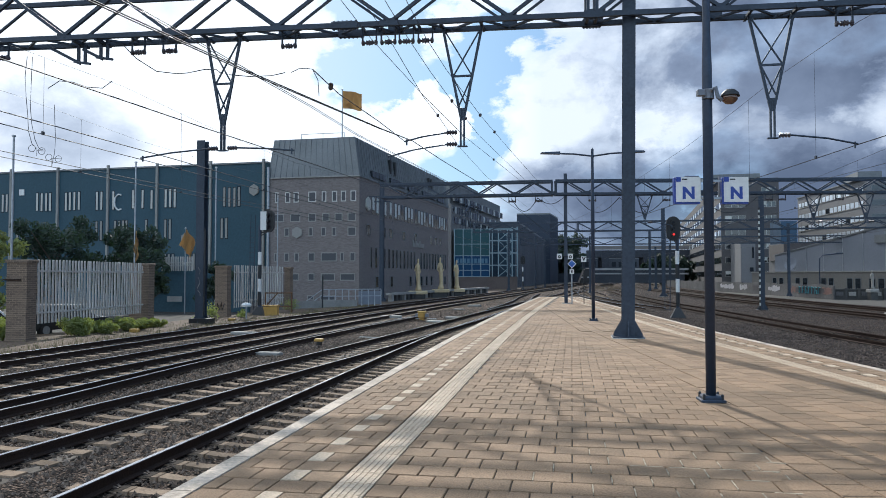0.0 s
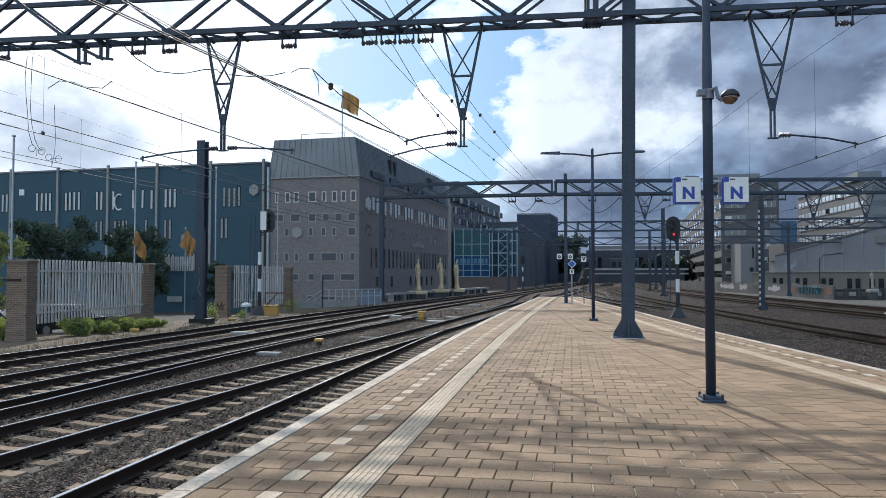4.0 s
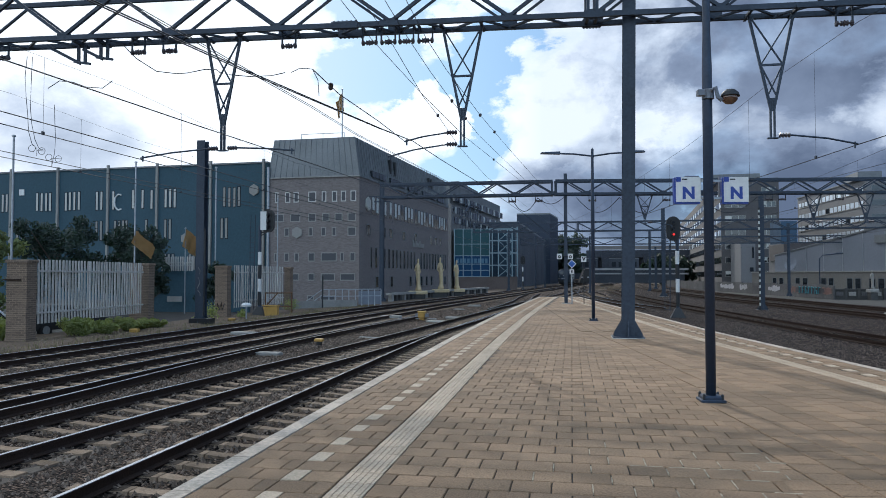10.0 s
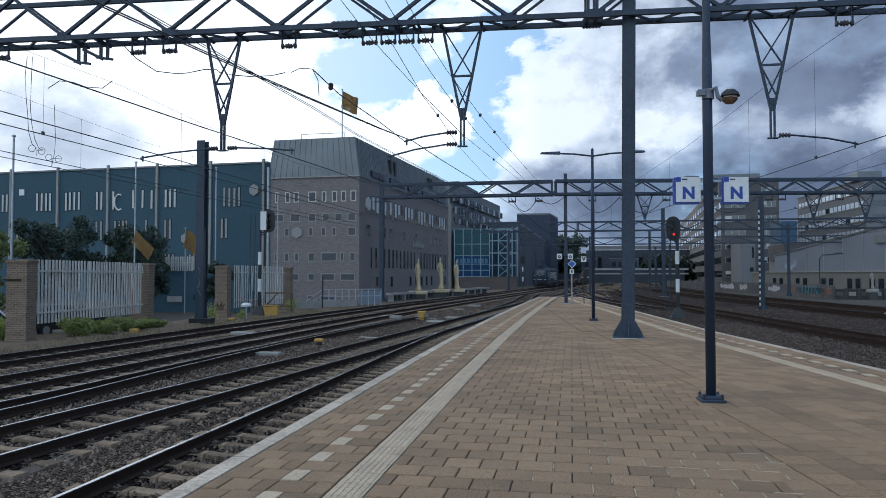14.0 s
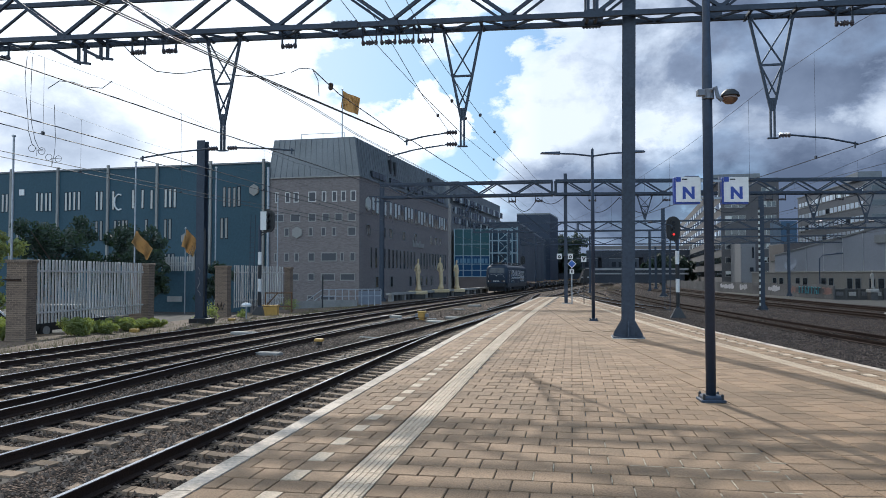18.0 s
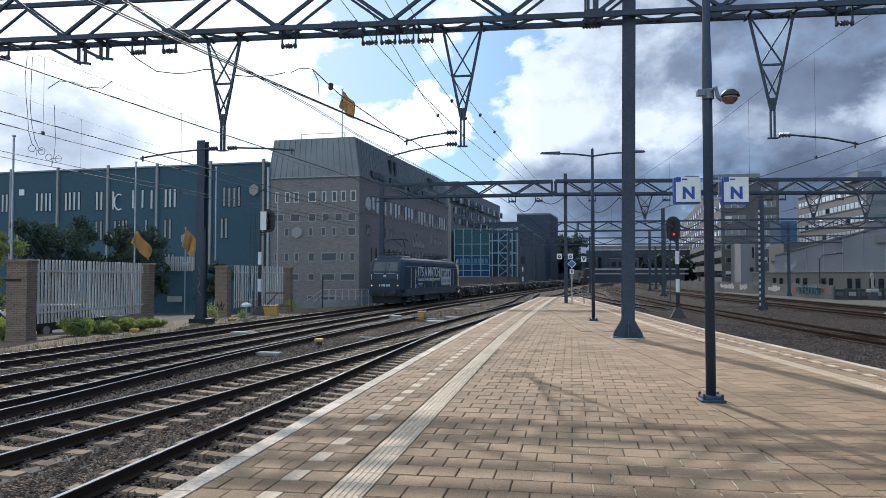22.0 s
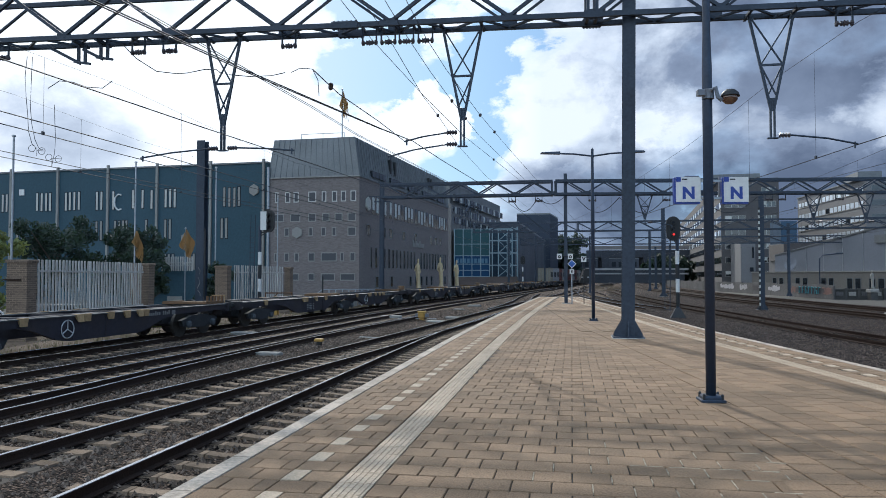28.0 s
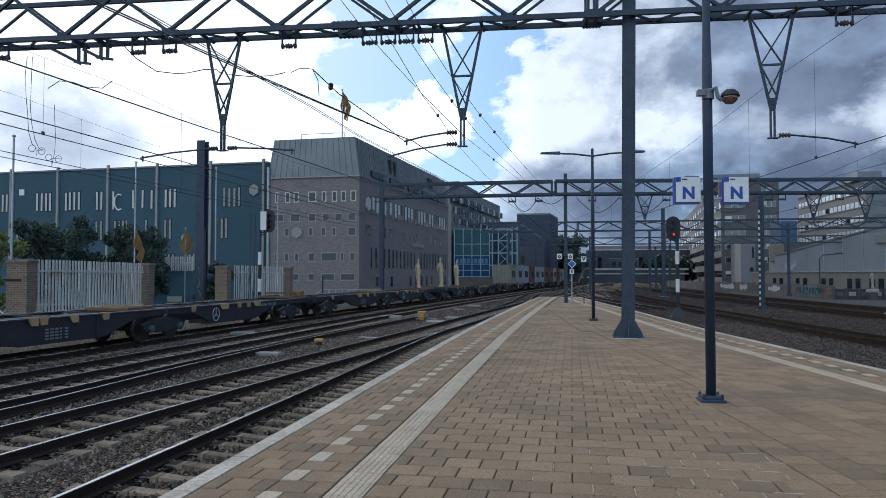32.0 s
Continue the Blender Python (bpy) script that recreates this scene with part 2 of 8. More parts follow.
M_CLIP = mat("worn rail clip", (0.15, 0.12, 0.1), 0.85, 0.0, 0.3, 40, 4, 0.05, spec=0.1)
M_RAIL = mat("rusty rail", (0.038, 0.024, 0.018), 0.9, 0.0, 0.3, 40, 3, 0.2, (0.03, 0.022, 0.02), spec=0.12)
M_EARTH = mat("sandy bank", (0.125, 0.082, 0.053), 0.95, 0, 0.4, 14, 0.5, 0.8, (0.065, 0.05, 0.031))
M_GROUND = mat("ground", (0.038, 0.032, 0.028), 0.95, 0, 0.35, 3, 0.06, 0.3, (0.05, 0.05, 0.034))
M_STEEL = mat("blue-grey painted steel", (0.038, 0.051, 0.073), 0.5, 0.0, 0.2, 14, 1.4, 0.04, spec=0.3)
M_POST = mat("dark blue painted post", (0.023, 0.038, 0.068), 0.45, 0.1, 0.2, 20, 2, 0.04)
M_GALV = mat("galvanised steel", (0.34, 0.36, 0.38), 0.4, 0.6, 0.16, 14, 2, 0.05)
M_WIRE = mat("dark wire", (0.045, 0.05, 0.06), 0.5, 0.5, 0.1, 20, 3, 0)
M_INSUL = mat("brown glazed insulator", (0.07, 0.062, 0.07), 0.25, 0, 0.1, 20, 3, 0)
M_WHITE = mat("white painted metal", (0.66, 0.66, 0.64), 0.45, 0, 0.06, 20, 2, 0.03)
M_BLACK = mat("black paint", (0.014, 0.015, 0.017), 0.5, 0, 0.2, 20, 2, 0.05)
M_BLUE = mat("sign blue", (0.02, 0.05, 0.28), 0.4, 0, 0.05, 20, 2, 0)
M_YELLOW = mat("yellow paint", (0.42, 0.24, 0.05), 0.6, 0, 0.15, 20, 3, 0.05)
M_GREENWALL = mat("dark teal cladding", (0.037, 0.079, 0.105), 0.6, 0.0, 0.16, 6, 0.15, 0.05, (0.03, 0.07, 0.09), spec=0.25)
M_BROWNBRICK = brickwork("dark brown brick", (0.195, 0.167, 0.158), (0.92, 0.92, 0.92), 1.0, (0.186, 0.16, 0.152))
M_YBRICK = brickwork("buff brick", (0.15, 0.108, 0.078), (1.9, 1.9, 1.85), 1.25, (0.115, 0.084, 0.062))
M_ZINC = mat("weathered zinc sheet", (0.17, 0.18, 0.185), 0.5, 0.35, 0.15, 8, 0.4, 0.05)
M_WINDOW = glass("window glass", (0.02, 0.025, 0.03))
M_BLUEGLASS = glass("blue glass", (0.012, 0.05, 0.12), 0.3, 0.15)
M_SURR = mat("grey window surround", (0.27, 0.26, 0.24), 0.7, 0, 0.1, 10, 1, 0.05)
M_PALE = mat("pale window surround", (0.52, 0.51, 0.47), 0.7, 0, 0.1, 10, 1, 0.05)
M_FACADE = mat("grey-brown concrete facade", (0.19, 0.18, 0.175), 0.85, 0, 0.14, 6, 0.12, 0.08, (0.15, 0.14, 0.135))
M_OFFICE = mat("dark grey-brown concrete", (0.092, 0.086, 0.087), 0.85, 0, 0.14, 6, 0.12, 0.08, (0.063, 0.06, 0.06))
M_GREYPANE = glass("grey window glass", (0.075, 0.078, 0.085), 0.4, 0.25)
M_DIMPANE = glass("dim window glass", (0.02, 0.024, 0.03), 0.5, 0.1)
M_HALL = mat("light grey sheet", (0.165, 0.18, 0.21), 0.55, 0.1, 0.08, 5, 0.2, 0.04)
def see_through(m, color, amount):
    """Lets part of the light through thin cloth or leaves."""
    t = m.node_tree
    b, o = t.nodes["Principled BSDF"], t.nodes["Material Output"]
    tr, mx = t.nodes.new("ShaderNodeBsdfTranslucent"), t.nodes.new("ShaderNodeMixShader")
    tr.inputs[0].default_value = (*color, 1)
    mx.inputs[0].default_value = amount
    t.links.new(b.outputs[0], mx.inputs[1])
    t.links.new(tr.outputs[0], mx.inputs[2])
    t.links.new(mx.outputs[0], o.inputs[0])
    return m


# sun and shade are put into the leaf colours: pale when lit, dark when shaded
M_LEAFLIT = mat("leaf", (0.27, 0.29, 0.125), 0.6, 0, 0.25, 20, 1.5, 0, (0.1, 0.12, 0.03), rnd=0.4)
M_LEAFSHADED = mat("shaded leaf", (0.019, 0.035, 0.029), 0.6, 0, 0.25, 20, 1.5, 0, (0.02, 0.035, 0.018), rnd=0.4)
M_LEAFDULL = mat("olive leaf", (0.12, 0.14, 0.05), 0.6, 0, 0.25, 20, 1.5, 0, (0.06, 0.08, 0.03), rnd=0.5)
M_BARK = mat("bark", (0.075, 0.06, 0.045), 0.9, 0, 0.3, 20, 3, 0.5)
M_FLAG = mat("orange-yellow flag cloth", (0.33, 0.22, 0.1), 0.8, 0, 0.08, 60, 3, 0.02)
see_through(M_LEAFLIT, (0.3, 0.36, 0.06), 0.5)
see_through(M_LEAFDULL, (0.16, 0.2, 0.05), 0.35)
see_through(M_LEAFSHADED, (0.03, 0.06, 0.02), 0.25)
see_through(M_FLAG, (0.6, 0.46, 0.27), 0.6)
M_STATUE = mat("sandstone", (0.55, 0.43, 0.26), 0.85, 0, 0.14, 12, 2.5, 0.2, (0.4, 0.3, 0.18))
M_PEDESTAL = mat("dark stone", (0.06, 0.058, 0.055), 0.8, 0, 0.2, 12, 1, 0.2)


# ---- building blocks ----
class Shape:
    """Gathers the faces of one part."""

    def __init__(self):
        self.v, self.f = [], []

    def face(self, *pts):
        n = len(self.v)
        self.v += [tuple(p) for p in pts]
        self.f.append(tuple(range(n, n + len(pts))))
        return self

    def hexa(self, pts):
        n = len(self.v)
        self.v += [tuple(p) for p in pts]
        for q in ((0, 3, 2, 1), (4, 5, 6, 7), (0, 1, 5, 4), (1, 2, 6, 5), (2, 3, 7, 6), (3, 0, 4, 7)):
            self.f.append(tuple(n + i for i in q))
        return self

    def box(self, x0, x1, y0, y1, z0, z1):
        return self.hexa([(x0, y0, z0), (x1, y0, z0), (x1, y1, z0), (x0, y1, z0), (x0, y0, z1), (x1, y0, z1), (x1, y1, z1), (x0, y1, z1)])

    def cham(self, x0, x1, y0, y1, z0, z1, c):
        """A box with its upper edges taken off."""
        self.hexa([(x0, y0, z0), (x1, y0, z0), (x1, y1, z0), (x0, y1, z0), (x0, y0, z1 - c), (x1, y0, z1 - c), (x1, y1, z1 - c), (x0, y1, z1 - c)])
        self.f.pop(-5)
        n = len(self.v)
        self.v += [(x0 + c, y0 + c, z1), (x1 - c, y0 + c, z1), (x1 - c, y1 - c, z1), (x0 + c, y1 - c, z1)]
        self.f.append((n, n + 1, n + 2, n + 3))
        for i in range(4):
            j = (i + 1) % 4
            self.f.append((n - 4 + i, n - 4 + j, n + j, n + i))
        return self

    def bar(self, a, b, w, h=None, up=(0, 0, 1)):
        a, b = Vector(a), Vector(b)
        d = (b - a).normalized()
        s = d.cross(Vector(up))
        if s.length < 1e-3:
            s = d.cross(Vector((1, 0, 0)))
        s.normalize()
        u = s.cross(d)
        s, u = s * (w / 2), u * ((h or w) / 2)
        return self.hexa([a - s - u, a + s - u, a + s + u, a - s + u, b - s - u, b + s - u, b + s + u, b - s + u])

    def rod(self, a, b, r, n=6, r2=None):
        a, b = Vector(a), Vector(b)
        d = (b - a).normalized()
        s = d.cross(Vector((0, 0, 1)))
        if s.length < 1e-3:
            s = Vector((1, 0, 0))
        s.normalize()
        u = s.cross(d)
        k = len(self.v)
        for c, q in ((a, r), (b, r if r2 is None else r2)):
            self.v += [tuple(c + s * (q * math.cos(6.2832 * i / n)) + u * (q * math.sin(6.2832 * i / n))) for i in range(n)]
        self.f += [(k + i, k + (i + 1) % n, k + n + (i + 1) % n, k + n + i) for i in range(n)]
        self.f += [tuple(k + n - 1 - i for i in range(n)), tuple(k + n + i for i in range(n))]
        return self

    def tube(self, pts, r, n=5):
        """One unbroken tube through pts."""
        P = [Vector(p) for p in pts]
        k = len(self.v)
        for i, p in enumerate(P):
            d = (P[min(i + 1, len(P) - 1)] - P[max(i - 1, 0)]).normalized()
            s_ = d.cross(Vector((0, 0, 1)))
            if s_.length < 1e-3:
                s_ = d.cross(Vector((0, 1, 0)))
            s_.normalize()
            u = s_.cross(d)
            self.v += [tuple(p + s_ * (r * math.cos(6.2832 * j / n)) + u * (r * math.sin(6.2832 * j / n))) for j in range(n)]
        for i in range(len(P) - 1):
            o = k + i * n
            self.f += [(o + j, o + (j + 1) % n, o + n + (j + 1) % n, o + n + j) for j in range(n)]
        self.f += [tuple(k + n - 1 - j for j in range(n)), tuple(k + (len(P) - 1) * n + j for j in range(n))]
        return self

    def lathe(self, prof, n=12, at=(0, 0, 0), axis="z"):
        k = len(self.v)
        for r, h in prof:
            for i in range(n):
                c, s = r * math.cos(6.2832 * i / n), r * math.sin(6.2832 * i / n)
                p = (c, s, h) if axis == "z" else ((h, c, s) if axis == "x" else (c, h, s))
                self.v.append((p[0] + at[0], p[1] + at[1], p[2] + at[2]))
        for j in range(len(prof) - 1):
            for i in range(n):
                self.f.append((k + j * n + i, k + j * n + (i + 1) % n, k + (j + 1) * n + (i + 1) % n, k + (j + 1) * n + i))
        self.f += [tuple(k + n - 1 - i for i in range(n)), tuple(k + (len(prof) - 1) * n + i for i in range(n))]
        return self

    def prism(self, poly, y0, y1):
        """An outline in x and z, drawn out along y."""
        k, n = len(self.v), len(poly)
        self.v += [(x, y0, z) for x, z in poly] + [(x, y1, z) for x, z in poly]
        self.f += [(k + i, k + (i + 1) % n, k + n + (i + 1) % n, k + n + i) for i in range(n)]
        self.f += [tuple(k + n - 1 - i for i in range(n)), tuple(k + n + i for i in range(n))]
        return self

    def mesh(self, name, material):
        me = bpy.data.meshes.new(name)
        me.from_pydata(self.v, [], self.f)
        if material:
            me.materials.append(material)
        me.update()
        return me


def part(name, shape, material, parent=None, label="", at=None, bevel=0.0, smooth=False):
    """Links a shape as one mesh object under a thing or a part."""
    me = shape if isinstance(shape, bpy.types.Mesh) else shape.mesh(name, material)
    ob = new(name, me)
    if not isinstance(shape, bpy.types.Mesh) and (bevel or smooth):
        bm = bmesh.new()
        bm.from_mesh(me)
        bmesh.ops.recalc_face_normals(bm, faces=bm.faces)
        bm.to_mesh(me)
        bm.free()
    if smooth:
        for p in me.polygons:
            p.use_smooth = True
    if bevel:
        b = ob.modifiers.new("edge", "BEVEL")
        b.width, b.segments, b.limit_method = bevel, 2, "ANGLE"
    if parent:
        ob.parent = parent
    if at is not None:
        ob.matrix_basis = at
    if label:
        ob["label"] = label
    return ob


def thing(name, label, category, at=None, group="", kind=""):
    ob = new(name)
    ob.empty_display_size = 0.2
    if at is not None:
        ob.matrix_basis = at
    return tagged(ob, label, category, group, kind)


def spline(pts, step):
    """Points every step metres along a smooth curve through pts (x, y), with the heading there."""
    P = [Vector((*p, 0)) for p in pts]
    P = [2 * P[0] - P[1]] + P + [2 * P[-1] - P[-2]]
    dense = []
    for i in range(1, len(P) - 2):
        n = max(4, int((P[i + 1] - P[i]).length / 0.5))
        for k in range(n):
            t = k / n
            dense.append(0.5 * (2 * P[i] + (P[i + 1] - P[i - 1]) * t + (2 * P[i - 1] - 5 * P[i] + 4 * P[i + 1] - P[i + 2]) * t * t
                                + (3 * P[i] - P[i - 1] - 3 * P[i + 1] + P[i + 2]) * t ** 3))
    dense.append(P[-2])
    out, left = [], 0.0
    for a, b in zip(dense, dense[1:]):
        L = (b - a).length
        while left <= L:
            q = a.lerp(b, left / L)
            out.append((q.x, q.y, math.atan2(b.y - a.y, b.x - a.x)))
            left += step
        left -= L
    return out


def text_mesh(body, size, depth=0.004, align="LEFT", bold=0.0):
    cu = bpy.data.curves.new("lettering", "FONT")
    cu.body, cu.size, cu.extrude, cu.align_x, cu.offset = body, size, depth, align, bold
    ob = new("lettering", cu)
    me = bpy.data.meshes.new_from_object(ob.evaluated_get(bpy.context.evaluated_depsgraph_get()))
    bpy.data.objects.remove(ob)
    bpy.data.curves.remove(cu)
    return me


# ---- ground, tracks, platform ----
RAIL_Z, BED_Z = -0.79, -0.982
LINE_A = [(-6.6, -12), (-5.0, -2), (-3.4, 7.7), (-2.2, 14.5), (0.05, 27.9), (1.75, 36), (4.6, 48), (9.2, 68), (13.2, 84)]
LINE_B = [(-13.0, -14), (-10.2, -4), (-6.18, 11.4), (-4.5, 17.6), (-2.6, 24.5), (0.2, 35.5), (4.8, 54), (9.7, 72.5), (17.3, 100), (33, 157), (62, 262)]
LINE_D = [(-20.9, -20), (-17.0, 0), (-12.5, 21.9), (-9.75, 35), (-6.55, 49), (-2.75, 64), (4.6, 91), (11.1, 115), (22.7, 158), (35, 204), (61, 300), (101, 448)]
LINE_E = [(16.0, -10), (16.0, 5), (16.15, 20), (16.6, 32), (17.9, 48), (20.6, 75), (25.0, 105), (35, 160), (56, 240)]
LINE_G = [(25.6, 10), (25.7, 30), (26.2, 45), (27.3, 60), (31.5, 100), (40.5, 150), (60, 230)]
LINE_K = [(30.4, 10), (30.5, 30), (31.0, 45), (32.1, 60), (36.4, 100), (45.5, 150), (64, 226)]


def beside(line, d, step=6.0):
    """The line shifted d metres to its right."""
    return [(x + d * math.sin(a), y - d * math.cos(a)) for x, y, a in spline(line, step)]


LINE_C = beside(LINE_D, 3.72)


def at_y(line, y):
    q = spline(line, 1.0)
    for a, b in zip(q, q[1:]):
        if a[1] <= y <= b[1]:
            return a[0] + (b[0] - a[0]) * (y - a[1]) / (b[1] - a[1])
    return q[-1][0] if y > q[-1][1] else q[0][0]


# one sheet to the horizon
s = Shape()
NX = [-2500, -600, -150, -60, 0, 60, 150, 600, 2500]
NY = [-600, -150, -30, 30, 100, 200, 400, 1000, 4000]
for i in range(8):
    for j in range(8):
        s.face((NX[i], NY[j], -1.2), (NX[i + 1], NY[j], -1.2), (NX[i + 1], NY[j + 1], -1.2), (NX[i], NY[j + 1], -1.2))
tagged(part("ground", s, M_GROUND), "flat town ground reaching to the horizon", "ground", kind="structure")

# ballast beds, lightly heaped, on both sides of the platform
for name, m, label in (("ballast", M_BALLAST, "grey-brown stone ballast bed under the main tracks"), ("ballast", M_BALLAST2, "dark brown stone ballast bed under the siding tracks")):
    s = Shape()
    rows_ = []
    for k in range(128):
        y = -15 + 2 * k
        mid = at_y(LINE_A, min(y, 50)) + 4.5 + max(0, y - 50) * 0.26
        l, r = (at_y(LINE_D, y) - 2.4, mid) if m is M_BALLAST else (mid, at_y(LINE_K, y) + 4.0)
        rows_.append([(x, y, BED_Z - 0.025 + 0.05 * noise.noise((x * 0.7, y * 0.7, 0))) for x in [l + (r - l) * i / 26 for i in range(27)]])
    for a, b in zip(rows_, rows_[1:]):
        for i in range(26):
            s.face(a[i], a[i + 1], b[i + 1], b[i])
    tagged(part(name, s, m), label, "ballast", kind="structure")
s = Shape()
rows_ = []
for k in range(220):
    y = -10 + k
    l = at_y(LINE_D, y) - 2.3
    rows_.append([(l - d, y, BED_Z + z + 0.10 * noise.noise((d, y * 0.5, 4)) * (d > 0)) for d, z in ((0, -0.03), (0.5, 0.04), (1.2, 0.06), (2.2, 0.07), (3.4, 0.05), (4.4, 0.0), (5.2, -0.1), (6.0, -0.24))])
for a, b in zip(rows_, rows_[1:]):
    for i in range(7):
        s.face(a[i + 1], a[i], b[i], b[i + 1])
tagged(part("bank", s, M_EARTH), "dry sandy bank with sparse grass along the outer track", "bank", kind="structure")

# rails: foot, web and head
RAIL_PROF = [(-0.07, -0.165), (0.07, -0.165), (0.07, -0.15), (0.012, -0.125), (0.012, -0.045), (0.036, -0.035), (0.036, -0.004), (-0.036, -0.004), (-0.036, -0.035), (-0.012, -0.045), (-0.012, -0.125), (-0.07, -0.15)]


def sweep(line, off, prof, z, step=2.0, y0=-99, y1=999):
    s = Shape()
    n = len(prof)
    pts = [q for q in spline(line, step) if y0 <= q[1] <= y1]
    for x, y, a in pts:
        rx, ry = math.sin(a), -math.cos(a)
        s.v += [(x + (off + u) * rx, y + (off + u) * ry, z + w) for u, w in prof]
    for k in range(len(pts) - 1):
        s.f += [(k * n + i, k * n + (i + 1) % n, (k + 1) * n + (i + 1) % n, (k + 1) * n + i) for i in range(n)]
    s.f += [tuple(range(n - 1, -1, -1)), tuple(len(s.v) - n + i for i in range(n))]
    return s


HEAD = [(-0.03, -0.004), (0.03, -0.004), (0.025, 0.0), (-0.025, 0.0)]
sl = Shape()
for s0, s1, h in ((-1.3, -0.45, 0.0), (0.45, 1.3, 0.0)):
    sl.hexa([(s0, -0.15, -0.2), (s1, -0.15, -0.2), (s1, 0.15, -0.2), (s0, 0.15, -0.2), (s0 + 0.02, -0.11, h), (s1 - 0.02, -0.11, h), (s1 - 0.02, 0.11, h), (s0 + 0.02, 0.11, h)])
for s0, s1, h0, h1 in ((-0.45, -0.22, 0.0, -0.022), (-0.22, 0.22, -0.022, -0.022), (0.22, 0.45, -0.022, 0.0)):
    sl.hexa([(s0, -0.13, -0.2), (s1, -0.13, -0.2), (s1, 0.13, -0.2), (s0, 0.13, -0.2), (s0, -0.10, h0), (s1, -0.10, h1), (s1, 0.10, h1), (s0, 0.10, h0)])
SLEEPER = sl.mesh("sleeper", M_SLEEPER)
LAID = {}


def track(name, line, label, y0, y1, near0, near1, y2=400, sunk=0.0, top=None, tie=None):
    base = thing(name, label, "railway track", kind="structure")
    for off in (-0.7525, 0.7525):
        r = part("rail", sweep(line, off, RAIL_PROF, RAIL_Z, y0=y0, y1=y2), M_RAIL, base)
        part("rail_head", sweep(line, off, HEAD, RAIL_Z, y0=y0, y1=y2), top or M_RAILTOP, r, "worn rail head")
        part("stained_strip", sweep(line, off, [(-0.26, -0.3), (0.26, -0.3), (0.2, -0.185), (-0.2, -0.185)], RAIL_Z, y0=y0, y1=y2), M_STAINED, base, "rust-stained ballast beside the rail")
    rest, clips, seats = Shape(), Shape(), Shape()
    for x, y, a in spline(line, 0.6):
        if y < y0 or y > y1:
            continue
        m = pose(x + random.uniform(-0.02, 0.02), y, RAIL_Z - 0.172 - sunk, 0, random.uniform(-0.4, 0.4), math.degrees(a) - 90 + random.uniform(-0.7, 0.7))
        LAID.setdefault(int(y / 2), []).append((x, y, math.sin(a), math.cos(a)))
        for off in (-0.7525, 0.7525):
            seats.hexa([m @ Vector(v) for v in ((off - 0.2, -0.112, -0.02), (off + 0.2, -0.112, -0.02), (off + 0.2, 0.112, -0.02), (off - 0.2, 0.112, -0.02), (off - 0.2, -0.108, 0.004), (off + 0.2, -0.108, 0.004), (off + 0.2, 0.108, 0.004), (off - 0.2, 0.108, 0.004))])
        if near0 <= y <= near1:
            part("sleeper", tie or SLEEPER, None, base, at=m)
        else:
            n = len(rest.v)
            rest.v += [tuple(m @ Vector(v)) for v in sl.v]
            rest.f += [tuple(n + i for i in f) for f in sl.f]
        if y < 45:
            for off in (-0.86, -0.645, 0.645, 0.86):
                c = m @ Vector((off, 0, 0.012))
                for dy in (-0.045, 0.045):
                    d = m @ Vector((off + (0.05 if off in (-0.86, 0.645) else -0.05), dy, 0.028))
                    clips.bar(c + (m.to_3x3() @ Vector((0, dy * 0.4, -0.01))), d, 0.03, 0.022)
    if rest.v:
        tagged(part("sleepers", rest, M_OLDTIE if tie else M_SLEEPER, base), kind="stuff")
    tagged(part("rail_seats", seats, M_SEAT, base, "dark stained rail seats"), kind="stuff")
    if clips.v:
        tagged(part("rail_clips", clips, M_CLIP, base), kind="stuff")
    return base


M_OLDTIE = mat("dark weathered sleeper", (0.052, 0.04, 0.032), 0.9, 0, 0.3, 30, 2, 0.4, rnd=0.25, spec=0.15)
OLD_TIE = sl.mesh("sleeper", M_OLDTIE)
track("track_1", LINE_A, "platform track on concrete sleepers, merging ahead", -8, 82, 1, 34, 82)
track("track_2", LINE_B, "straight main track on pale concrete sleepers", -8, 120, 6, 40)
track("track_3", LINE_C, "main track between two others on concrete sleepers", -4, 120, 12, 48)
track("track_4", LINE_D, "outermost track that the goods train runs on", 0, 150, 18, 56)
track("track_5", LINE_E, "track in deep brown ballast beyond the platform", 10, 110, 24, 50, 230, 0.035, M_DULLTOP, OLD_TIE)
LINE_S = [(16.15, 20), (16.0, 36), (15.65, 50), (15.6, 66), (17.2, 88), (20.8, 109), (26.6, 136), (37, 176), (56, 236)]
track("track_8", LINE_S, "switch track curving away past the platform end", 52, 120, 60, 72, 220, 0.035, None, OLD_TIE)
track("track_6", LINE_G, "siding track in brown ballast", 20, 90, 40, 44, 220, 0.035, M_DULLTOP, OLD_TIE)
track("track_7", LINE_K, "outer siding track below the wall", 30, 90, 50, 54, 220, 0.035, M_DULLTOP, OLD_TIE)
# the crossover's closing rail and a guard rail
cross = thing("crossover_rails", "rails of a crossover closing on the middle track", "railway switch", kind="structure")
LINE_X = [(-9.9, 4), (-7.75, 13.1), (-7.15, 17), (-6.35, 22), (-5.1, 28), (-3.2, 36), (-1.15, 44)]
part("rail", sweep(LINE_X, 0, RAIL_PROF, RAIL_Z), M_RAIL, cross)
part("rail_head", sweep(LINE_X, 0, HEAD, RAIL_Z), M_RAILTOP, cross)
LINE_X2 = [(-10.4, 4), (-8.45, 13.1), (-7.82, 16), (-7.25, 19.2), (-6.7, 22), (-5.42, 28), (-3.5, 36), (-1.42, 44)]
part("rail", sweep(LINE_X2, 0, RAIL_PROF, RAIL_Z), M_RAIL, cross)
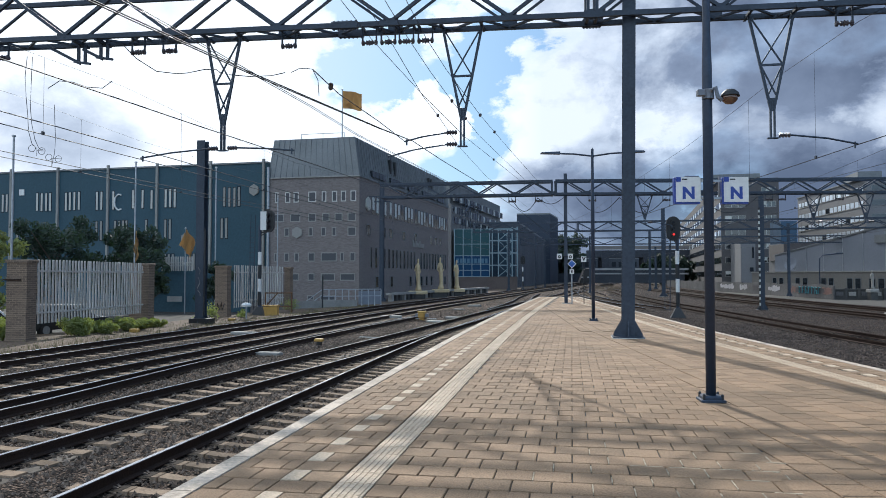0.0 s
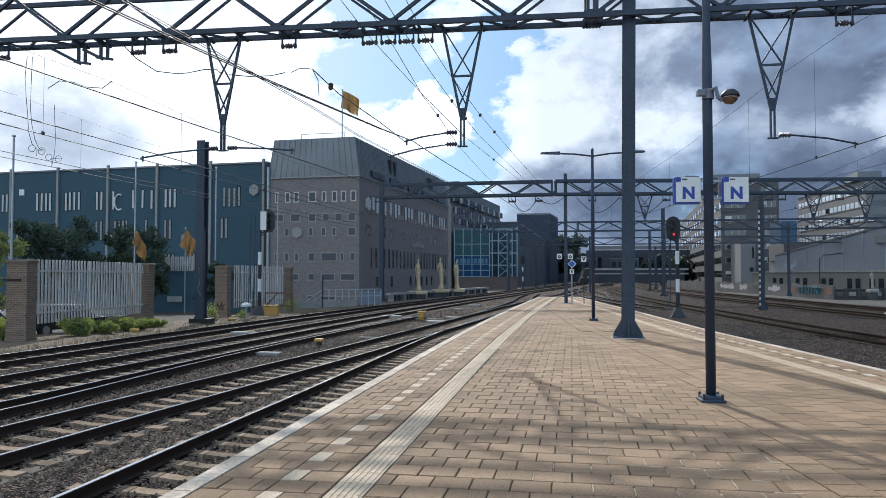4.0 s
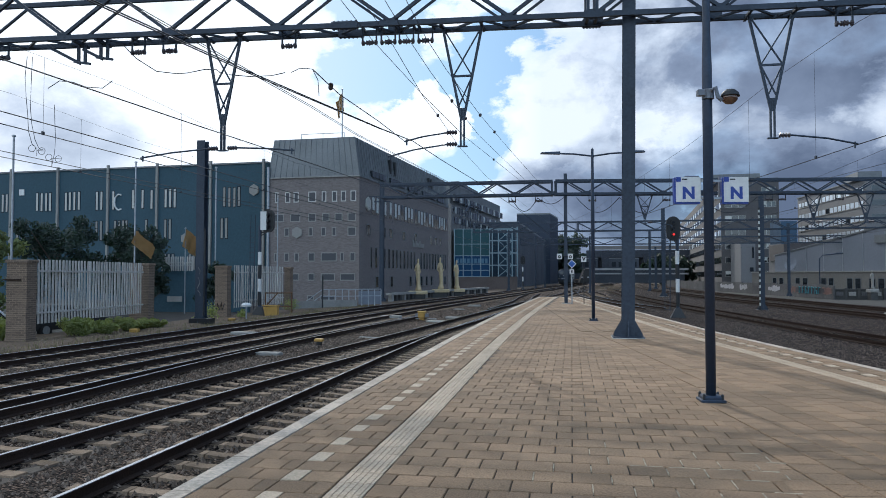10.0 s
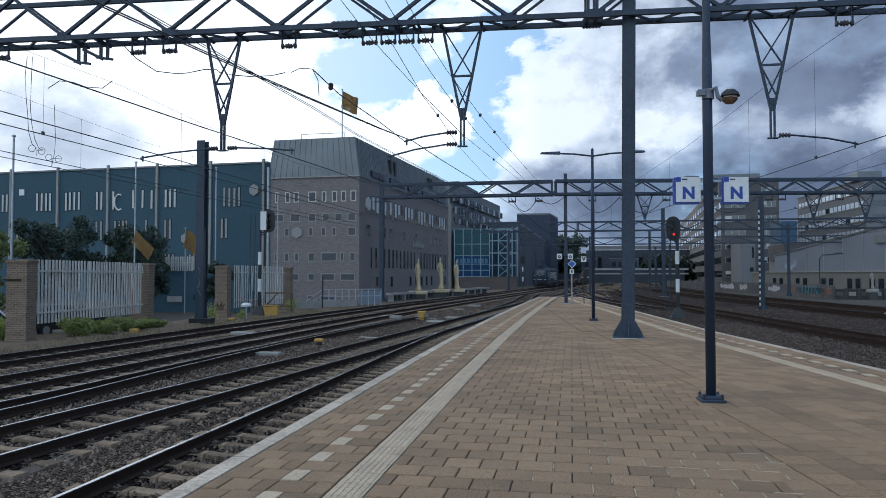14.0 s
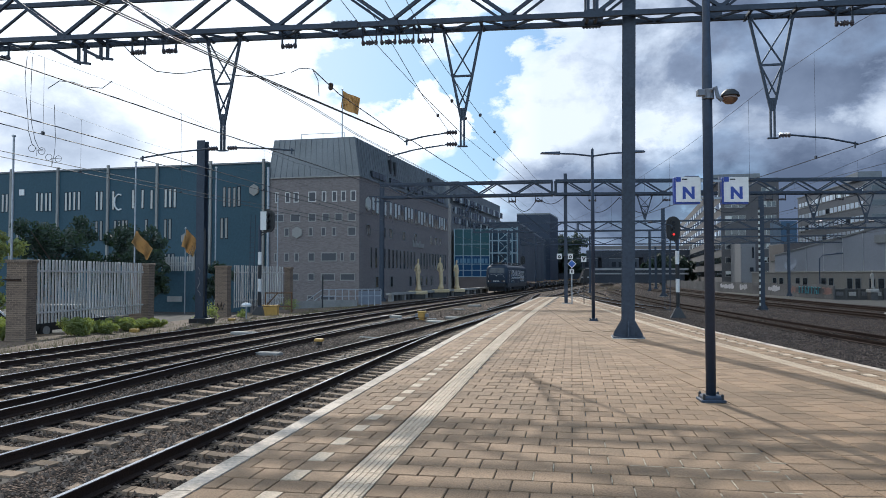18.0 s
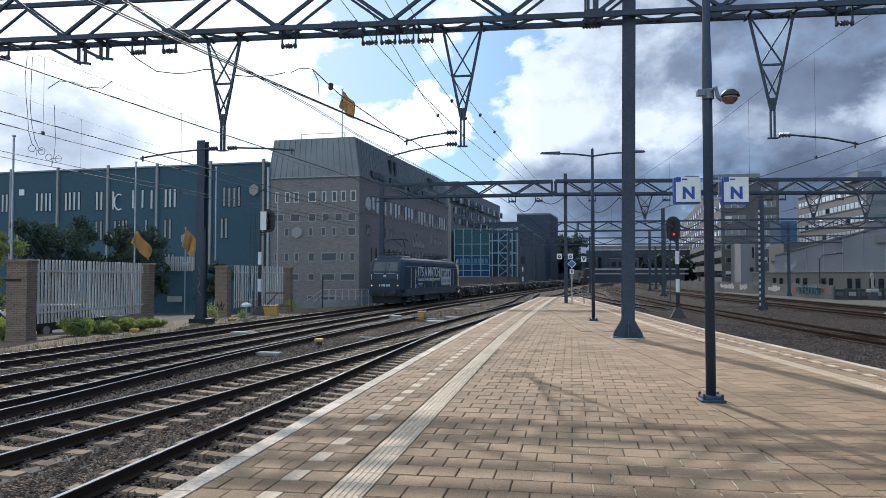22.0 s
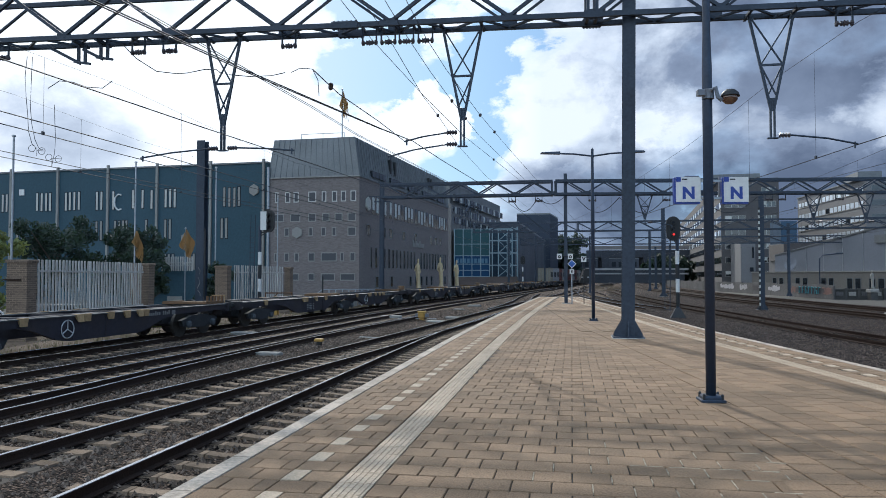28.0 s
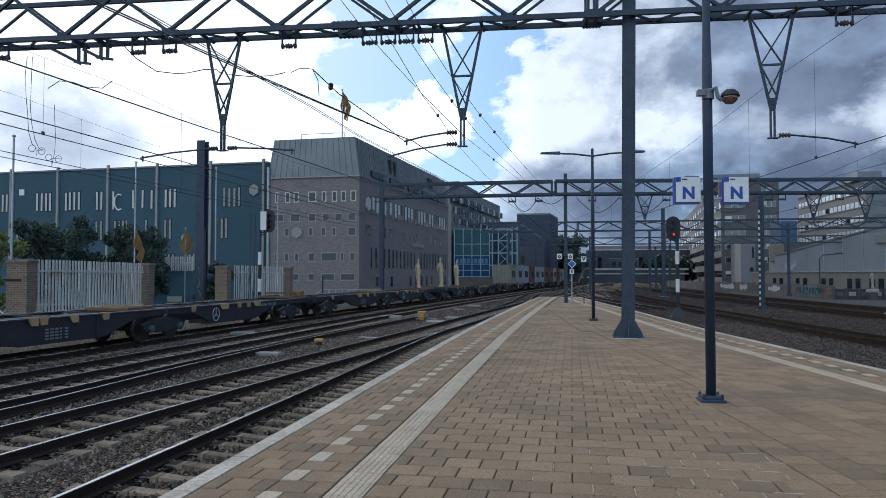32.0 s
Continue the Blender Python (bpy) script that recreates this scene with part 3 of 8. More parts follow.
part("rail_head", sweep(LINE_X2, 0, HEAD, RAIL_Z), M_RAILTOP, cross)

# crossover from the second track to the third, with its pale closing rail
LINE_Y = [(3.9, 52), (5.6, 60), (7.6, 71), (9.6, 84), (12.2, 98)]
for off in (-0.7525, 0.7525):
    r = part("rail", sweep(LINE_Y, off, RAIL_PROF, RAIL_Z), M_RAIL, cross)
    part("rail_head", sweep(LINE_Y, off, HEAD, RAIL_Z), M_RAILTOP, r, "worn rail head")
for name, line, label, y0, y2 in (("track_9", [(14.4, 90), (18.4, 106), (25.4, 134), (32.6, 158), (44, 196)], "switch track crossing the fan beyond the platform", 92, 194),
                                  ("track_10", [(18.5, 86), (20.6, 100), (22.4, 114), (24.9, 130), (29.2, 150), (35.6, 176)], "curved switch track in the far fan", 88, 174)):
    track(name, line, label, y0, y2, 0, 0, y2, 0.0, M_WORNTOP)
fan = Shape()
for i in range(26):
    y = 112 + 2.3 * i
    x = at_y(LINE_E, y) - 4.0 + 7.0 * ((i * 37) % 11) / 11
    fan.bar((x, y, RAIL_Z + 0.02), (x + 1.2 + (i % 4) * 0.5, y + 0.4 - (i % 3) * 0.6, RAIL_Z + 0.02), 0.26, 0.12)
tagged(part("switch_gear", fan, M_SLEEPER), "scattered pale switch rods and covers between the rails", "switch gear", kind="stuff")

# loose stones near the platform
st, rs = Shape(), random.Random(5)


def stones(n, pick):
    for _ in range(n):
        x, y = pick()
        if any(abs((x - a) * c + (y - b) * d) < 0.13 and abs((x - a) * d - (y - b) * c) < 1.3 for j in (-1, 0, 1) for a, b, d0, c0 in LAID.get(int(y / 2) + j, ()) for c, d in ((c0, d0),)) and rs.random() < 0.97:
            continue
        r = rs.uniform(0.018, 0.045)
        k = len(st.v)
        a = rs.random() * 6.28
        for q in range(4):
            st.v.append((x + r * rs.uniform(0.7, 1.3) * math.cos(a + q * 1.57), y + r * rs.uniform(0.7, 1.3) * math.sin(a + q * 1.57), BED_Z - 0.015 + rs.uniform(-0.01, 0.03)))
        st.v.append((x + rs.uniform(-0.4, 0.4) * r, y + rs.uniform(-0.4, 0.4) * r, BED_Z + 0.0 + r * rs.uniform(0.6, 1.2)))
        st.f += [(k, k + 1, k + 4), (k + 1, k + 2, k + 4), (k + 2, k + 3, k + 4), (k + 3, k, k + 4)]


tabA = [(at_y(LINE_A, y), at_y(LINE_D, y)) for y in range(0, 64)]
tabE = [at_y(LINE_E, y) for y in range(0, 80)]


def left_pick():
    y = 6 + 24 * rs.random() ** 1.25
    a, d = tabA[int(y)]
    return a + 1.6 - (a + 1.6 - max(d - 1.5, a - 13)) * rs.random(), y


def left_far():
    y = rs.uniform(26, 55)
    a, d = tabA[int(y)]
    return a + 1.6 - (a + 1.6 - d + 1.5) * rs.random(), y


def right_pick():
    y = rs.uniform(16, 60)
    e = tabE[int(y)]
    return e + rs.uniform(-7.5, 9), y


def right_near():
    y = 13 + 26 * rs.random() ** 1.3
    return tabE[int(y)] - 0.9 - 7.5 * rs.random(), y


stones(30000, left_pick)
stones(9000, left_far)
tagged(part("loose_ballast", st, M_STONE), "loose crushed ballast stones lying between the rails", "ballast", kind="stuff")
st = Shape()
stones(14000, right_pick)
stones(14000, right_near)
tagged(part("loose_ballast", st, M_STONE2), "loose dark brown ballast stones around the sidings", "ballast", kind="stuff")

# platform
TURN = 9.93
CA, SA = math.cos(radians(TURN)), math.sin(radians(TURN))


def plat(u, v, z=0.0):
    """u across, v along the paving."""
    return (u * CA + v * SA, -u * SA + v * CA, z)


def lerp_tab(tab, v):
    for (a, p), (b, q) in zip(tab, tab[1:]):
        if v <= b:
            return p + (q - p) * max(0.0, (v - a)) / (b - a)
    return tab[-1][1]


L_EDGE = [(-6, -2.86), (5, -2.88), (12, -2.96), (19, -3.02), (27, -2.98), (35, -2.85), (46, -2.62), (56, -2.3)]
R_EDGE = [(-6, 8.0), (0, 7.1), (13.3, 5.12), (21.6, 3.93), (33.8, 2.74), (44, 1.62), (56, 0.45)]
V0, V1 = -9.0, 54.6
lead = lambda v: lerp_tab(L_EDGE, v)
rede = lambda v: lerp_tab(R_EDGE, v)
s = Shape()
vs = [V0 + (V1 - V0) * i / 40 for i in range(41)]
for a, b in zip(vs, vs[1:]):
    q = [(lead(a) + 0.06, a), (rede(a) - 0.06, a), (rede(b) - 0.06, b), (lead(b) + 0.06, b)]
    s.hexa([plat(u, v, -1.1) for u, v in q] + [plat(u, v, -0.014) for u, v in q])
platform = tagged(part("platform", s, M_SAND), "long paved station platform narrowing to its end", "platform", kind="structure")

TILE = Shape().cham(-0.145, 0.145, -0.141, 0.141, -0.03, 0.0, 0.006)
TILE_ME = TILE.mesh("paving_tile", M_TILE)
gd = Shape().cham(-0.138, 0.138, -0.147, 0.147, -0.03, 0.0, 0.003)
for i in range(5):
    gd.hexa([(x, y, z) for z in (0.0, 0.005) for x, y in ((-0.115 + i * 0.05, -0.145), (-0.085 + i * 0.05, -0.145), (-0.085 + i * 0.05, 0.145), (-0.115 + i * 0.05, 0.145))])
GUIDE_ME = gd.mesh("guide_tile", M_GUIDE)
DOT = Shape().cham(-0.073, 0.073, -0.146, 0.146, -0.03, 0.001, 0.003)
DOT_ME = DOT.mesh("white_marker_tile", M_GUIDE)
far_tile, far_guide, far_dot = Shape(), Shape(), Shape()
near_list = []
rt = random.Random(3)


def lay(kind, u, v, w=0.3, turn=0.0, sunk=0.0):
    x, y, z = plat(u, v, rt.uniform(-0.0015, 0.0015) - sunk)
    m = pose(x, y, z, rt.uniform(-0.25, 0.25), rt.uniform(-0.25, 0.25), -TURN + turn + rt.uniform(-0.3, 0.3))
    if abs(w - 0.3) > 0.005:
        m = m @ Matrix.Diagonal(((w - 0.008) / 0.292, 1, 1, 1))
    near_list.append((kind, m, abs(w - 0.3) < 0.005, math.hypot(x - 0.6, y - 4)))


def seam(v):
    """Where the two bonds meet."""
    return min(rede(v) - 3.78, 1.58 + 0.075 * (int(v / 0.9) % 3))


for k in range(-47, 165):
    v = 5.3966 + 0.3 * (k + 0.5)
    if v > V1 - 0.2:
        break
    e = lead(v)
    sh = e + 2.88
    g0 = -1.75 + sh * 0.9            # guide strip, its outer side
    even = k % 2 == 0
    c0, c1 = e + 0.17, g0 - 0.46
    # two columns by the coping
    if even:
        lay("tile", (c0 + (c0 + c1) / 2) / 2, v, (c1 - c0) / 2)
        lay("tile", ((c0 + c1) / 2 + c1) / 2, v, (c1 - c0) / 2)
        lay("dot", c1 + 0.075, v)
        lay("tile", c1 + 0.30, v)
    else:
        q = (c1 - c0) / 4
        lay("tile", c0 + q / 2, v, q)
        lay("tile", c0 + 2 * q, v, 2 * q)
        lay("tile", c1 - q / 2 + 0.0, v, q)
        lay("tile", c1 + 0.15, v)
        lay("tile", c1 + 0.375, v, 0.15)
    lay("guide", g0 + 0.142, v)
    left = g0 + 0.287
    u = -0.005 + (0.0 if not even else 0.15)
    while u > left:
        u -= 0.3
    first = u + 0.3 - left
    end = seam(v)
    if end < left + 0.06:
        continue
    if first > 0.06:
        lay("tile", left + first / 2, v, first)
    u += 0.3
    while u + 0.3 < end:
        lay("tile", u + 0.15, v)
        u += 0.3
    if end - u > 0.05:
        lay("tile", (u + end) / 2, v, end - u)
# the strip along the far edge follows that edge
edge_r = [(rede(v), v) for v in [V0 + 0.5 * i for i in range(int((V1 - V0) * 2))]]
dist, k = 0.0, 0
for (u0, v0), (u1, v1) in zip(edge_r, edge_r[1:]):
    L = math.hypot(u1 - u0, v1 - v0)
    tx, ty = (u1 - u0) / L, (v1 - v0) / L
    turn = -math.degrees(math.atan2(tx, ty))
    while dist < L:
        u, v = u0 + tx * dist, v0 + ty * dist
        for j, (d, kind) in enumerate(((1.475, "tile"), (1.19, "guide"), (0.9, "tile"), (0.6, "tile"), (0.31, "tile"))):
            if d == 0.6 and k % 2:
                kind = "dot"
            lay(kind, u - d * ty, v + d * tx, 0.3, turn)
        for j in range(15):
            d = 1.775 + 0.3 * j
            a, b = u - d * ty + tx * 0.15 * (j % 2), v + d * tx + ty * 0.15 * (j % 2)
            if a > lead(b) + 1.55 and a > seam(b) - 0.14:
                lay("tile", a, b, 0.3, turn, 0.006 if a < seam(b) + 0.17 else 0.0)
        dist += 0.3
        k += 1
    dist -= L
near_list.sort(key=lambda q: q[3])
count = {"tile": 0, "guide": 0, "dot": 0}
for kind, m, whole, d in near_list:
    me, shp, joined = {"tile": (TILE_ME, TILE, far_tile), "guide": (GUIDE_ME, gd, far_guide), "dot": (DOT_ME, DOT, far_dot)}[kind]
    if count[kind] < (300 if kind == "tile" else 60) and d < 9 and m.translation.y > 3.5:
        part({"tile": "paving_tile", "guide": "guide_tile", "dot": "marker_tile"}[kind], me, None, platform, at=m)
        count[kind] += 1
    else:
        n = len(joined.v)
        joined.v += [tuple(m @ Vector(p)) for p in shp.v]
        joined.f += [tuple(n + i for i in f) for f in shp.f]
tagged(part("paving", far_tile, M_TILE, platform), kind="stuff")
tagged(part("guide_strip", far_guide, M_GUIDE, platform, "ribbed white guide strip"), kind="stuff")
tagged(part("marker_row", far_dot, M_GUIDE, platform, "row of white marker tiles"), kind="stuff")
for tab, sg in ((L_EDGE, 1), (R_EDGE, -1)):
    v = V0
    while v < V1 - 1:
        a, b = plat(lerp_tab(tab, v), v), plat(lerp_tab(tab, v + 0.985), v + 0.985)
        d = Vector(b) - Vector(a)
        n = Vector((d.y, -d.x, 0)).normalized() * sg
        q = [Vector(a), Vector(b), Vector(b) + n * 0.162, Vector(a) + n * 0.162]
        if sg < 0:
            q.reverse()
        q.reverse()
        z = rt.uniform(-0.002, 0.002)
        s = Shape().hexa([(p.x, p.y, -0.16) for p in q] + [(p.x, p.y, 0.004 + z) for p in q])
        part("coping_slab", s, M_COPING, platform)
        v += 1.0
# end wall coping
q0, q1 = plat(lead(V1), V1), plat(rede(V1), V1)
part("coping_slab", Shape().bar((q0[0], q0[1], -0.08), (q1[0], q1[1], -0.08), 0.2, 0.17), M_CONC, platform)
# pale filler washed into some joints
s = Shape()
for k in range(-1, 6):
    v = 5.3966 + 0.3 * (k + 0.5)
    for c in range(-1, 6):
        u = -0.005 + 0.3 * c + (0.15 if k % 2 == 0 else 0)
        if u < 1.75 and rt.random() < 0.95 - 0.13 * abs(k - 2) - 0.13 * abs(c - 3):
            q0, q1 = rt.uniform(0.05, 0.14), rt.uniform(0.05, 0.14)
            p = [plat(u - 0.005, v - q0), plat(u + 0.005, v - q0), plat(u + 0.005, v + q1), plat(u - 0.005, v + q1)]
            s.hexa([(x, y, -0.02) for x, y, z in p] + [(x, y, -0.0005) for x, y, z in p])
        if u < 1.6 and rt.random() < 0.5 - 0.12 * abs(k - 2) - 0.1 * abs(c - 3):
            q0 = rt.uniform(0.0, 0.1)
            p = [plat(u + q0, v + 0.143), plat(u + 0.28, v + 0.143), plat(u + 0.28, v + 0.157), plat(u + q0, v + 0.157)]
            s.hexa([(x, y, -0.02) for x, y, z in p] + [(x, y, -0.001) for x, y, z in p])
tagged(part("joint_filler", s, M_CHALK, platform, "white mortar in the paving joints"), kind="stuff")


# ---- overhead line ----
ACROSS = Vector((-0.9918, 0.1275, 0)).normalized()
ALONG = Vector((0.1275, 0.9918, 0)).normalized()


def mast(name, x, y, z0, z1, w, label, group="", gusset=True, lean=0.0):
    """An H-section mast on a foot plate with gussets."""
    t = thing(name, label, "catenary mast", pose(x, y, z0, 0, 0, -TURN) @ pose(0, 0, 0, 0, lean, 0), group)
    h = z1 - z0
    part("flange", Shape().box(-w / 2, w / 2, -w / 2, -w / 2 + 0.02, 0.04, h), M_STEEL, t)
    part("flange", Shape().box(-w / 2, w / 2, w / 2 - 0.02, w / 2, 0.04, h), M_STEEL, t)
    part("web", Shape().box(-0.01, 0.01, -w / 2 + 0.02, w / 2 - 0.02, 0.04, h), M_STEEL, t)
    part("foot_plate", Shape().box(-w * 1.25, w * 1.25, -w * 1.1, w * 1.1, 0.015, 0.04), M_STEEL, t)
    # the foot plate's bright front edge, added as a thin pale slab
    part("grout_bed", Shape().box(-w * 1.3, w * 1.3, -w * 1.15, w * 1.15, 0.0, 0.015), M_PALE, t, "pale slab for the foot plate's bright edge")
    for sy in (-1, 1):
        q = [(-0.012, sy * w / 2, 0.04), (0.012, sy * w / 2, 0.04), (0.012, sy * w * 1.05, 0.04), (-0.012, sy * w * 1.05, 0.04), (-0.012, sy * w / 2, 0.42), (0.012, sy * w / 2, 0.42), (0.012, sy * w * 0.55, 0.4), (-0.012, sy * w * 0.55, 0.4)]
        part("gusset", Shape().hexa(q), M_STEEL, t)
    if gusset:
        for sx in (-1, 1):
            g = [(sx * w / 2, 0.04), (sx * w * 1.15, 0.04), (sx * w * 1.1, 0.12), (sx * w / 2, 0.45)]
            for y0 in (-w / 2, w / 2 - 0.02):
                part("gusset", Shape().prism(g, y0, y0 + 0.02), M_STEEL, t)
    return t


def truss(name, label, o, spans, z0, z1, width, group="gantries"):
    """A box girder: four chords, zigzag webs, lacing below. spans: direction, near and far end, node, panel."""
    t = thing(name, label, "gantry", pose(0, 0, 0), group)
    o = Vector((o[0], o[1], 0))
    for ax, k0, k1, node, panel in spans:
        ax = Vector((*ax, 0)).normalized()
        al = Vector((ax.y, -ax.x, 0)) if ax.x < 0 else Vector((-ax.y, ax.x, 0))
        pt = lambda k, side, z: o + ax * k + al * (side * width / 2) + Vector((0, 0, z))
        for sd in (-1, 1):
            for z in (z0, z1):
                part("chord", Shape().bar(pt(k0, sd, z), pt(k1, sd, z), 0.1, 0.13), M_STEEL, t)
        first = node - panel * math.ceil((node - k0) / panel)
        for i in range(int((k1 - first) / panel) + 1):
            b = first + i * panel
            for sd, w in ((-1, 0.085), (1, 0.06)):
                for q in (b - panel / 2, b + panel / 2):
                    if k0 - 0.05 <= min(q, b) and max(q, b) <= k1 + 0.05:
                        part("diagonal", Shape().bar(pt(b, sd, z0 + 0.05), pt(q, sd, z1 - 0.05), w, w), M_STEEL, t)
                if k0 <= b <= k1:
                    part("node_plate", Shape().bar(pt(b - 0.2, sd * 0.94, z0 + 0.07), pt(b + 0.2, sd * 0.94, z0 + 0.07), 0.02, 0.16), M_STEEL, t)
            for q in range(2):
                a = b + q * panel / 2
                if k0 <= a and a + panel / 2 <= k1:
                    part("tie", Shape().bar(pt(a, 1, z0), pt(a + panel / 4, -1, z0), 0.06, 0.05), M_STEEL, t)
                    part("tie", Shape().bar(pt(a + panel / 4, -1, z0), pt(a + panel / 2, 1, z0), 0.06, 0.05), M_STEEL, t)
        for k in (k0 + 0.06, k1 - 0.06):
            for sd in (-1, 1):
                part("end_post", Shape().bar(pt(k, sd, z0), pt(k, sd, z1), 0.08), M_STEEL, t)
            part("end_tie", Shape().bar(pt(k, -1, z0), pt(k, 1, z0), 0.08), M_STEEL, t)
    return t


def splice(t, o, ax, k, half, width, z):
    """Bolted sleeves round both lower chords."""
    ax = Vector((*ax, 0)).normalized()
    al = Vector((ax.y, -ax.x, 0))
    for sd in (-1, 1):
        c = Vector((o[0], o[1], z)) + ax * k + al * (sd * width / 2)
        q = part("splice_sleeve", Shape().bar(c - ax * half, c + ax * half, 0.15, 0.18), M_STEEL, t)
        b = Shape()
        for i in range(6):
            for zz in (-0.11, 0.11):
                p = c + ax * (half * (i - 2.5) / 3)
                b.rod(p + Vector((0, 0, zz - 0.02)), p + Vector((0, 0, zz + 0.02)), 0.022, 6)
        part("bolts", b, M_STEEL, q)


def hanger(o, k, z0, z1, w=1.0, arms=((1, 0.0, 1.7, 0.2),), group="drop brackets"):
    """A tapered lattice bracket under a girder, ending in a slotted post."""
    p = Vector((o[0], o[1], 0)) + ACROSS * k
    t = thing("drop_bracket", "tapered steel lattice bracket hanging below the girder", "catenary bracket", pose(p.x, p.y, z0, 0, 0, -TURN), group)
    h = z1 - z0
    hm = h * 0.29
    for sx in (-1, 1):
        part("leg", Shape().bar((sx * w / 2, 0, h), (sx * 0.06, 0, hm - 0.06), 0.055, 0.065), M_STEEL, t)
        part("post", Shape().box(sx * 0.045 - 0.02, sx * 0.045 + 0.02, -0.04, 0.04, 0.0, hm + 0.05), M_STEEL, t)
    zz = [h, hm + (h - hm) * 0.42, hm + 0.12]
    ww = [w / 2, 0.06 + (w / 2 - 0.06) * 0.42, 0.12]
    for (za, wa), (zb, wb) in zip(zip(zz, ww), zip(zz[1:], ww[1:])):
        part("brace", Shape().bar((-wa, 0, za), (wb, 0, zb), 0.035), M_STEEL, t)
        part("brace", Shape().bar((wa, 0.03, za), (-wb, 0.03, zb), 0.035), M_STEEL, t)
    part("crossbar", Shape().bar((-ww[1], 0, zz[1]), (ww[1], 0, zz[1]), 0.05), M_STEEL, t)
    part("plate", Shape().prism([(-0.06, hm - 0.22), (0.06, hm - 0.22), (0.12, hm + 0.1), (-0.12, hm + 0.1)], -0.03, 0.03), M_STEEL, t)
    for sx in (-1, 1):
        part("mount", Shape().bar((sx * w / 2, -0.42, h), (sx * w / 2, 0.42, h), 0.07, 0.07), M_STEEL, t)
    part("end_plate", Shape().box(-0.13, 0.13, -0.05, 0.05, 0.0, 0.03), M_STEEL, t)
    for sx, z, reach, fall in arms:
        ins = Shape().lathe([(0.03, 0.0), (0.07, 0.03), (0.03, 0.06), (0.07, 0.1), (0.03, 0.13), (0.07, 0.17), (0.03, 0.2), (0.07, 0.24), (0.03, 0.28)], 8, axis="x")
        part("insulator", ins, M_INSUL, t, "brown ribbed insulator", at=pose(0.14 if sx > 0 else -0.14 - 0.28, 0, z + 0.06))
        pts = [(sx * 0.42, 0, z + 0.06), (sx * (0.42 + (reach - 0.42) * 0.55), 0, z + 0.06 - fall * 0.4), (sx * reach, 0, z + 0.06 - fall)]
        part("steady_arm", Shape().tube(pts, 0.024), M_STEEL, t)
        part("wire_clip", Shape().bar((sx * (reach - 0.07), 0, z - fall - 0.04), (sx * (reach - 0.07), 0, z + 0.12 - fall), 0.035), M_STEEL, t)
    return t


def hung_insulator(o, k, z, group="hung insulators"):
    p = Vector((o[0], o[1], 0)) + ACROSS * k
    t = thing("hung_insulator", "insulator in a steel yoke below the girder", "insulator", pose(p.x, p.y, z, 0, 0, -TURN), group)
    for sx in (-0.19, 0.19):
        part("yoke_arm", Shape().bar((sx, 0, 0.42), (sx, 0, 0.0), 0.04), M_STEEL, t)
        part("mount", Shape().bar((sx, -0.36, 0.42), (sx, 0.36, 0.42), 0.05), M_STEEL, t)
    part("insulator", Shape().lathe([(0.035, -0.22), (0.075, -0.2), (0.075, -0.15), (0.03, -0.13), (0.03, -0.1), (0.07, -0.08), (0.05, -0.03), (0.085, 0.0), (0.05, 0.03), (0.07, 0.08), (0.03, 0.1), (0.03, 0.13), (0.075, 0.15), (0.075, 0.2), (0.035, 0.22)], 8, axis="x"), M_INSUL, t)
    return t


G1 = (4.655, 18.55)
WEST = (-0.9918, 0.1275)
mast("catenary_mast", 4.655, 18.55, 0.0, 9.6, 0.31, "blue-grey steel mast with gusseted foot on the platform", lean=0.65)
big_gantry = truss("gantry", "blue-grey lattice gantry across all tracks near the camera", G1, ((WEST, 0.9, 24, 2.95, 3.08), (WEST, -20, 0.8, -2.26, 2.98)), 8.15, 9.38, 0.68)
for k, half in ((0.82, 0.24), (7.26, 0.35)):
    splice(big_gantry, G1, WEST, k, half, 0.68, 8.15)
hanger(G1, 10.75, 4.95, 8.1, 1.0, ((1, 0.02, 2.05, 0.12), (-1, 0.02, 2.45, 0.2)))
hanger(G1, 4.18, 4.92, 8.1, 1.04, ((-1, 0.33, 1.56, 0.2), (-1, 0.02, 2.0, 0.28)))
hanger(G1, -3.55, 4.95, 8.1, 1.07, ((1, 0.02, 1.95, 0.27),))
for k in (17.37, 13.24, 12.32, 8.9, 6.67, 6.16, 5.67, 5.16, -5.27):
    hung_insulator(G1, k, 7.77)
for k0, k1, za, zb, zt in ((15.9, 14.97, 8.0, 7.52, 8.1), (14.9, 14.3, 7.92, 7.62, 8.3)):
    p, q = Vector((G1[0], G1[1], 0)) + ACROSS * k0, Vector((G1[0], G1[1], 0)) + ACROSS * k1
    up = Vector((0, 0, 1))
    t = thing("side_strut", "angled steel strut below the girder", "catenary bracket", pose(0, 0, 0), "girder struts")
    part("strut", Shape().bar(p + up * za, q + up * zb, 0.07, 0.08), M_STEEL, t)
    for d in (-0.06, 0.14):
        part("drop_post", Shape().bar(q - ACROSS * d + up * zt, q - ACROSS * d + up * zb, 0.07), M_STEEL, t)
    part("clamp", Shape().bar(q - ALONG * 0.36 + up * 8.08, q + ALONG * 0.36 + up * 8.08, 0.08), M_STEEL, t)
    part("foot_bar", Shape().bar(q - ACROSS * 0.3 + up * (zb - 0.02), q + ACROSS * 0.2 + up * (zb + 0.06), 0.06), M_STEEL, t)
G2 = (6.9, 41.25)
WEST2, EAST2 = (-0.9843, 0.1764), (0.9984, -0.0557)
mast("catenary_mast", G2[0], G2[1], 0.0, 7.3, 0.19, "slim steel mast near the platform's end", gusset=False)
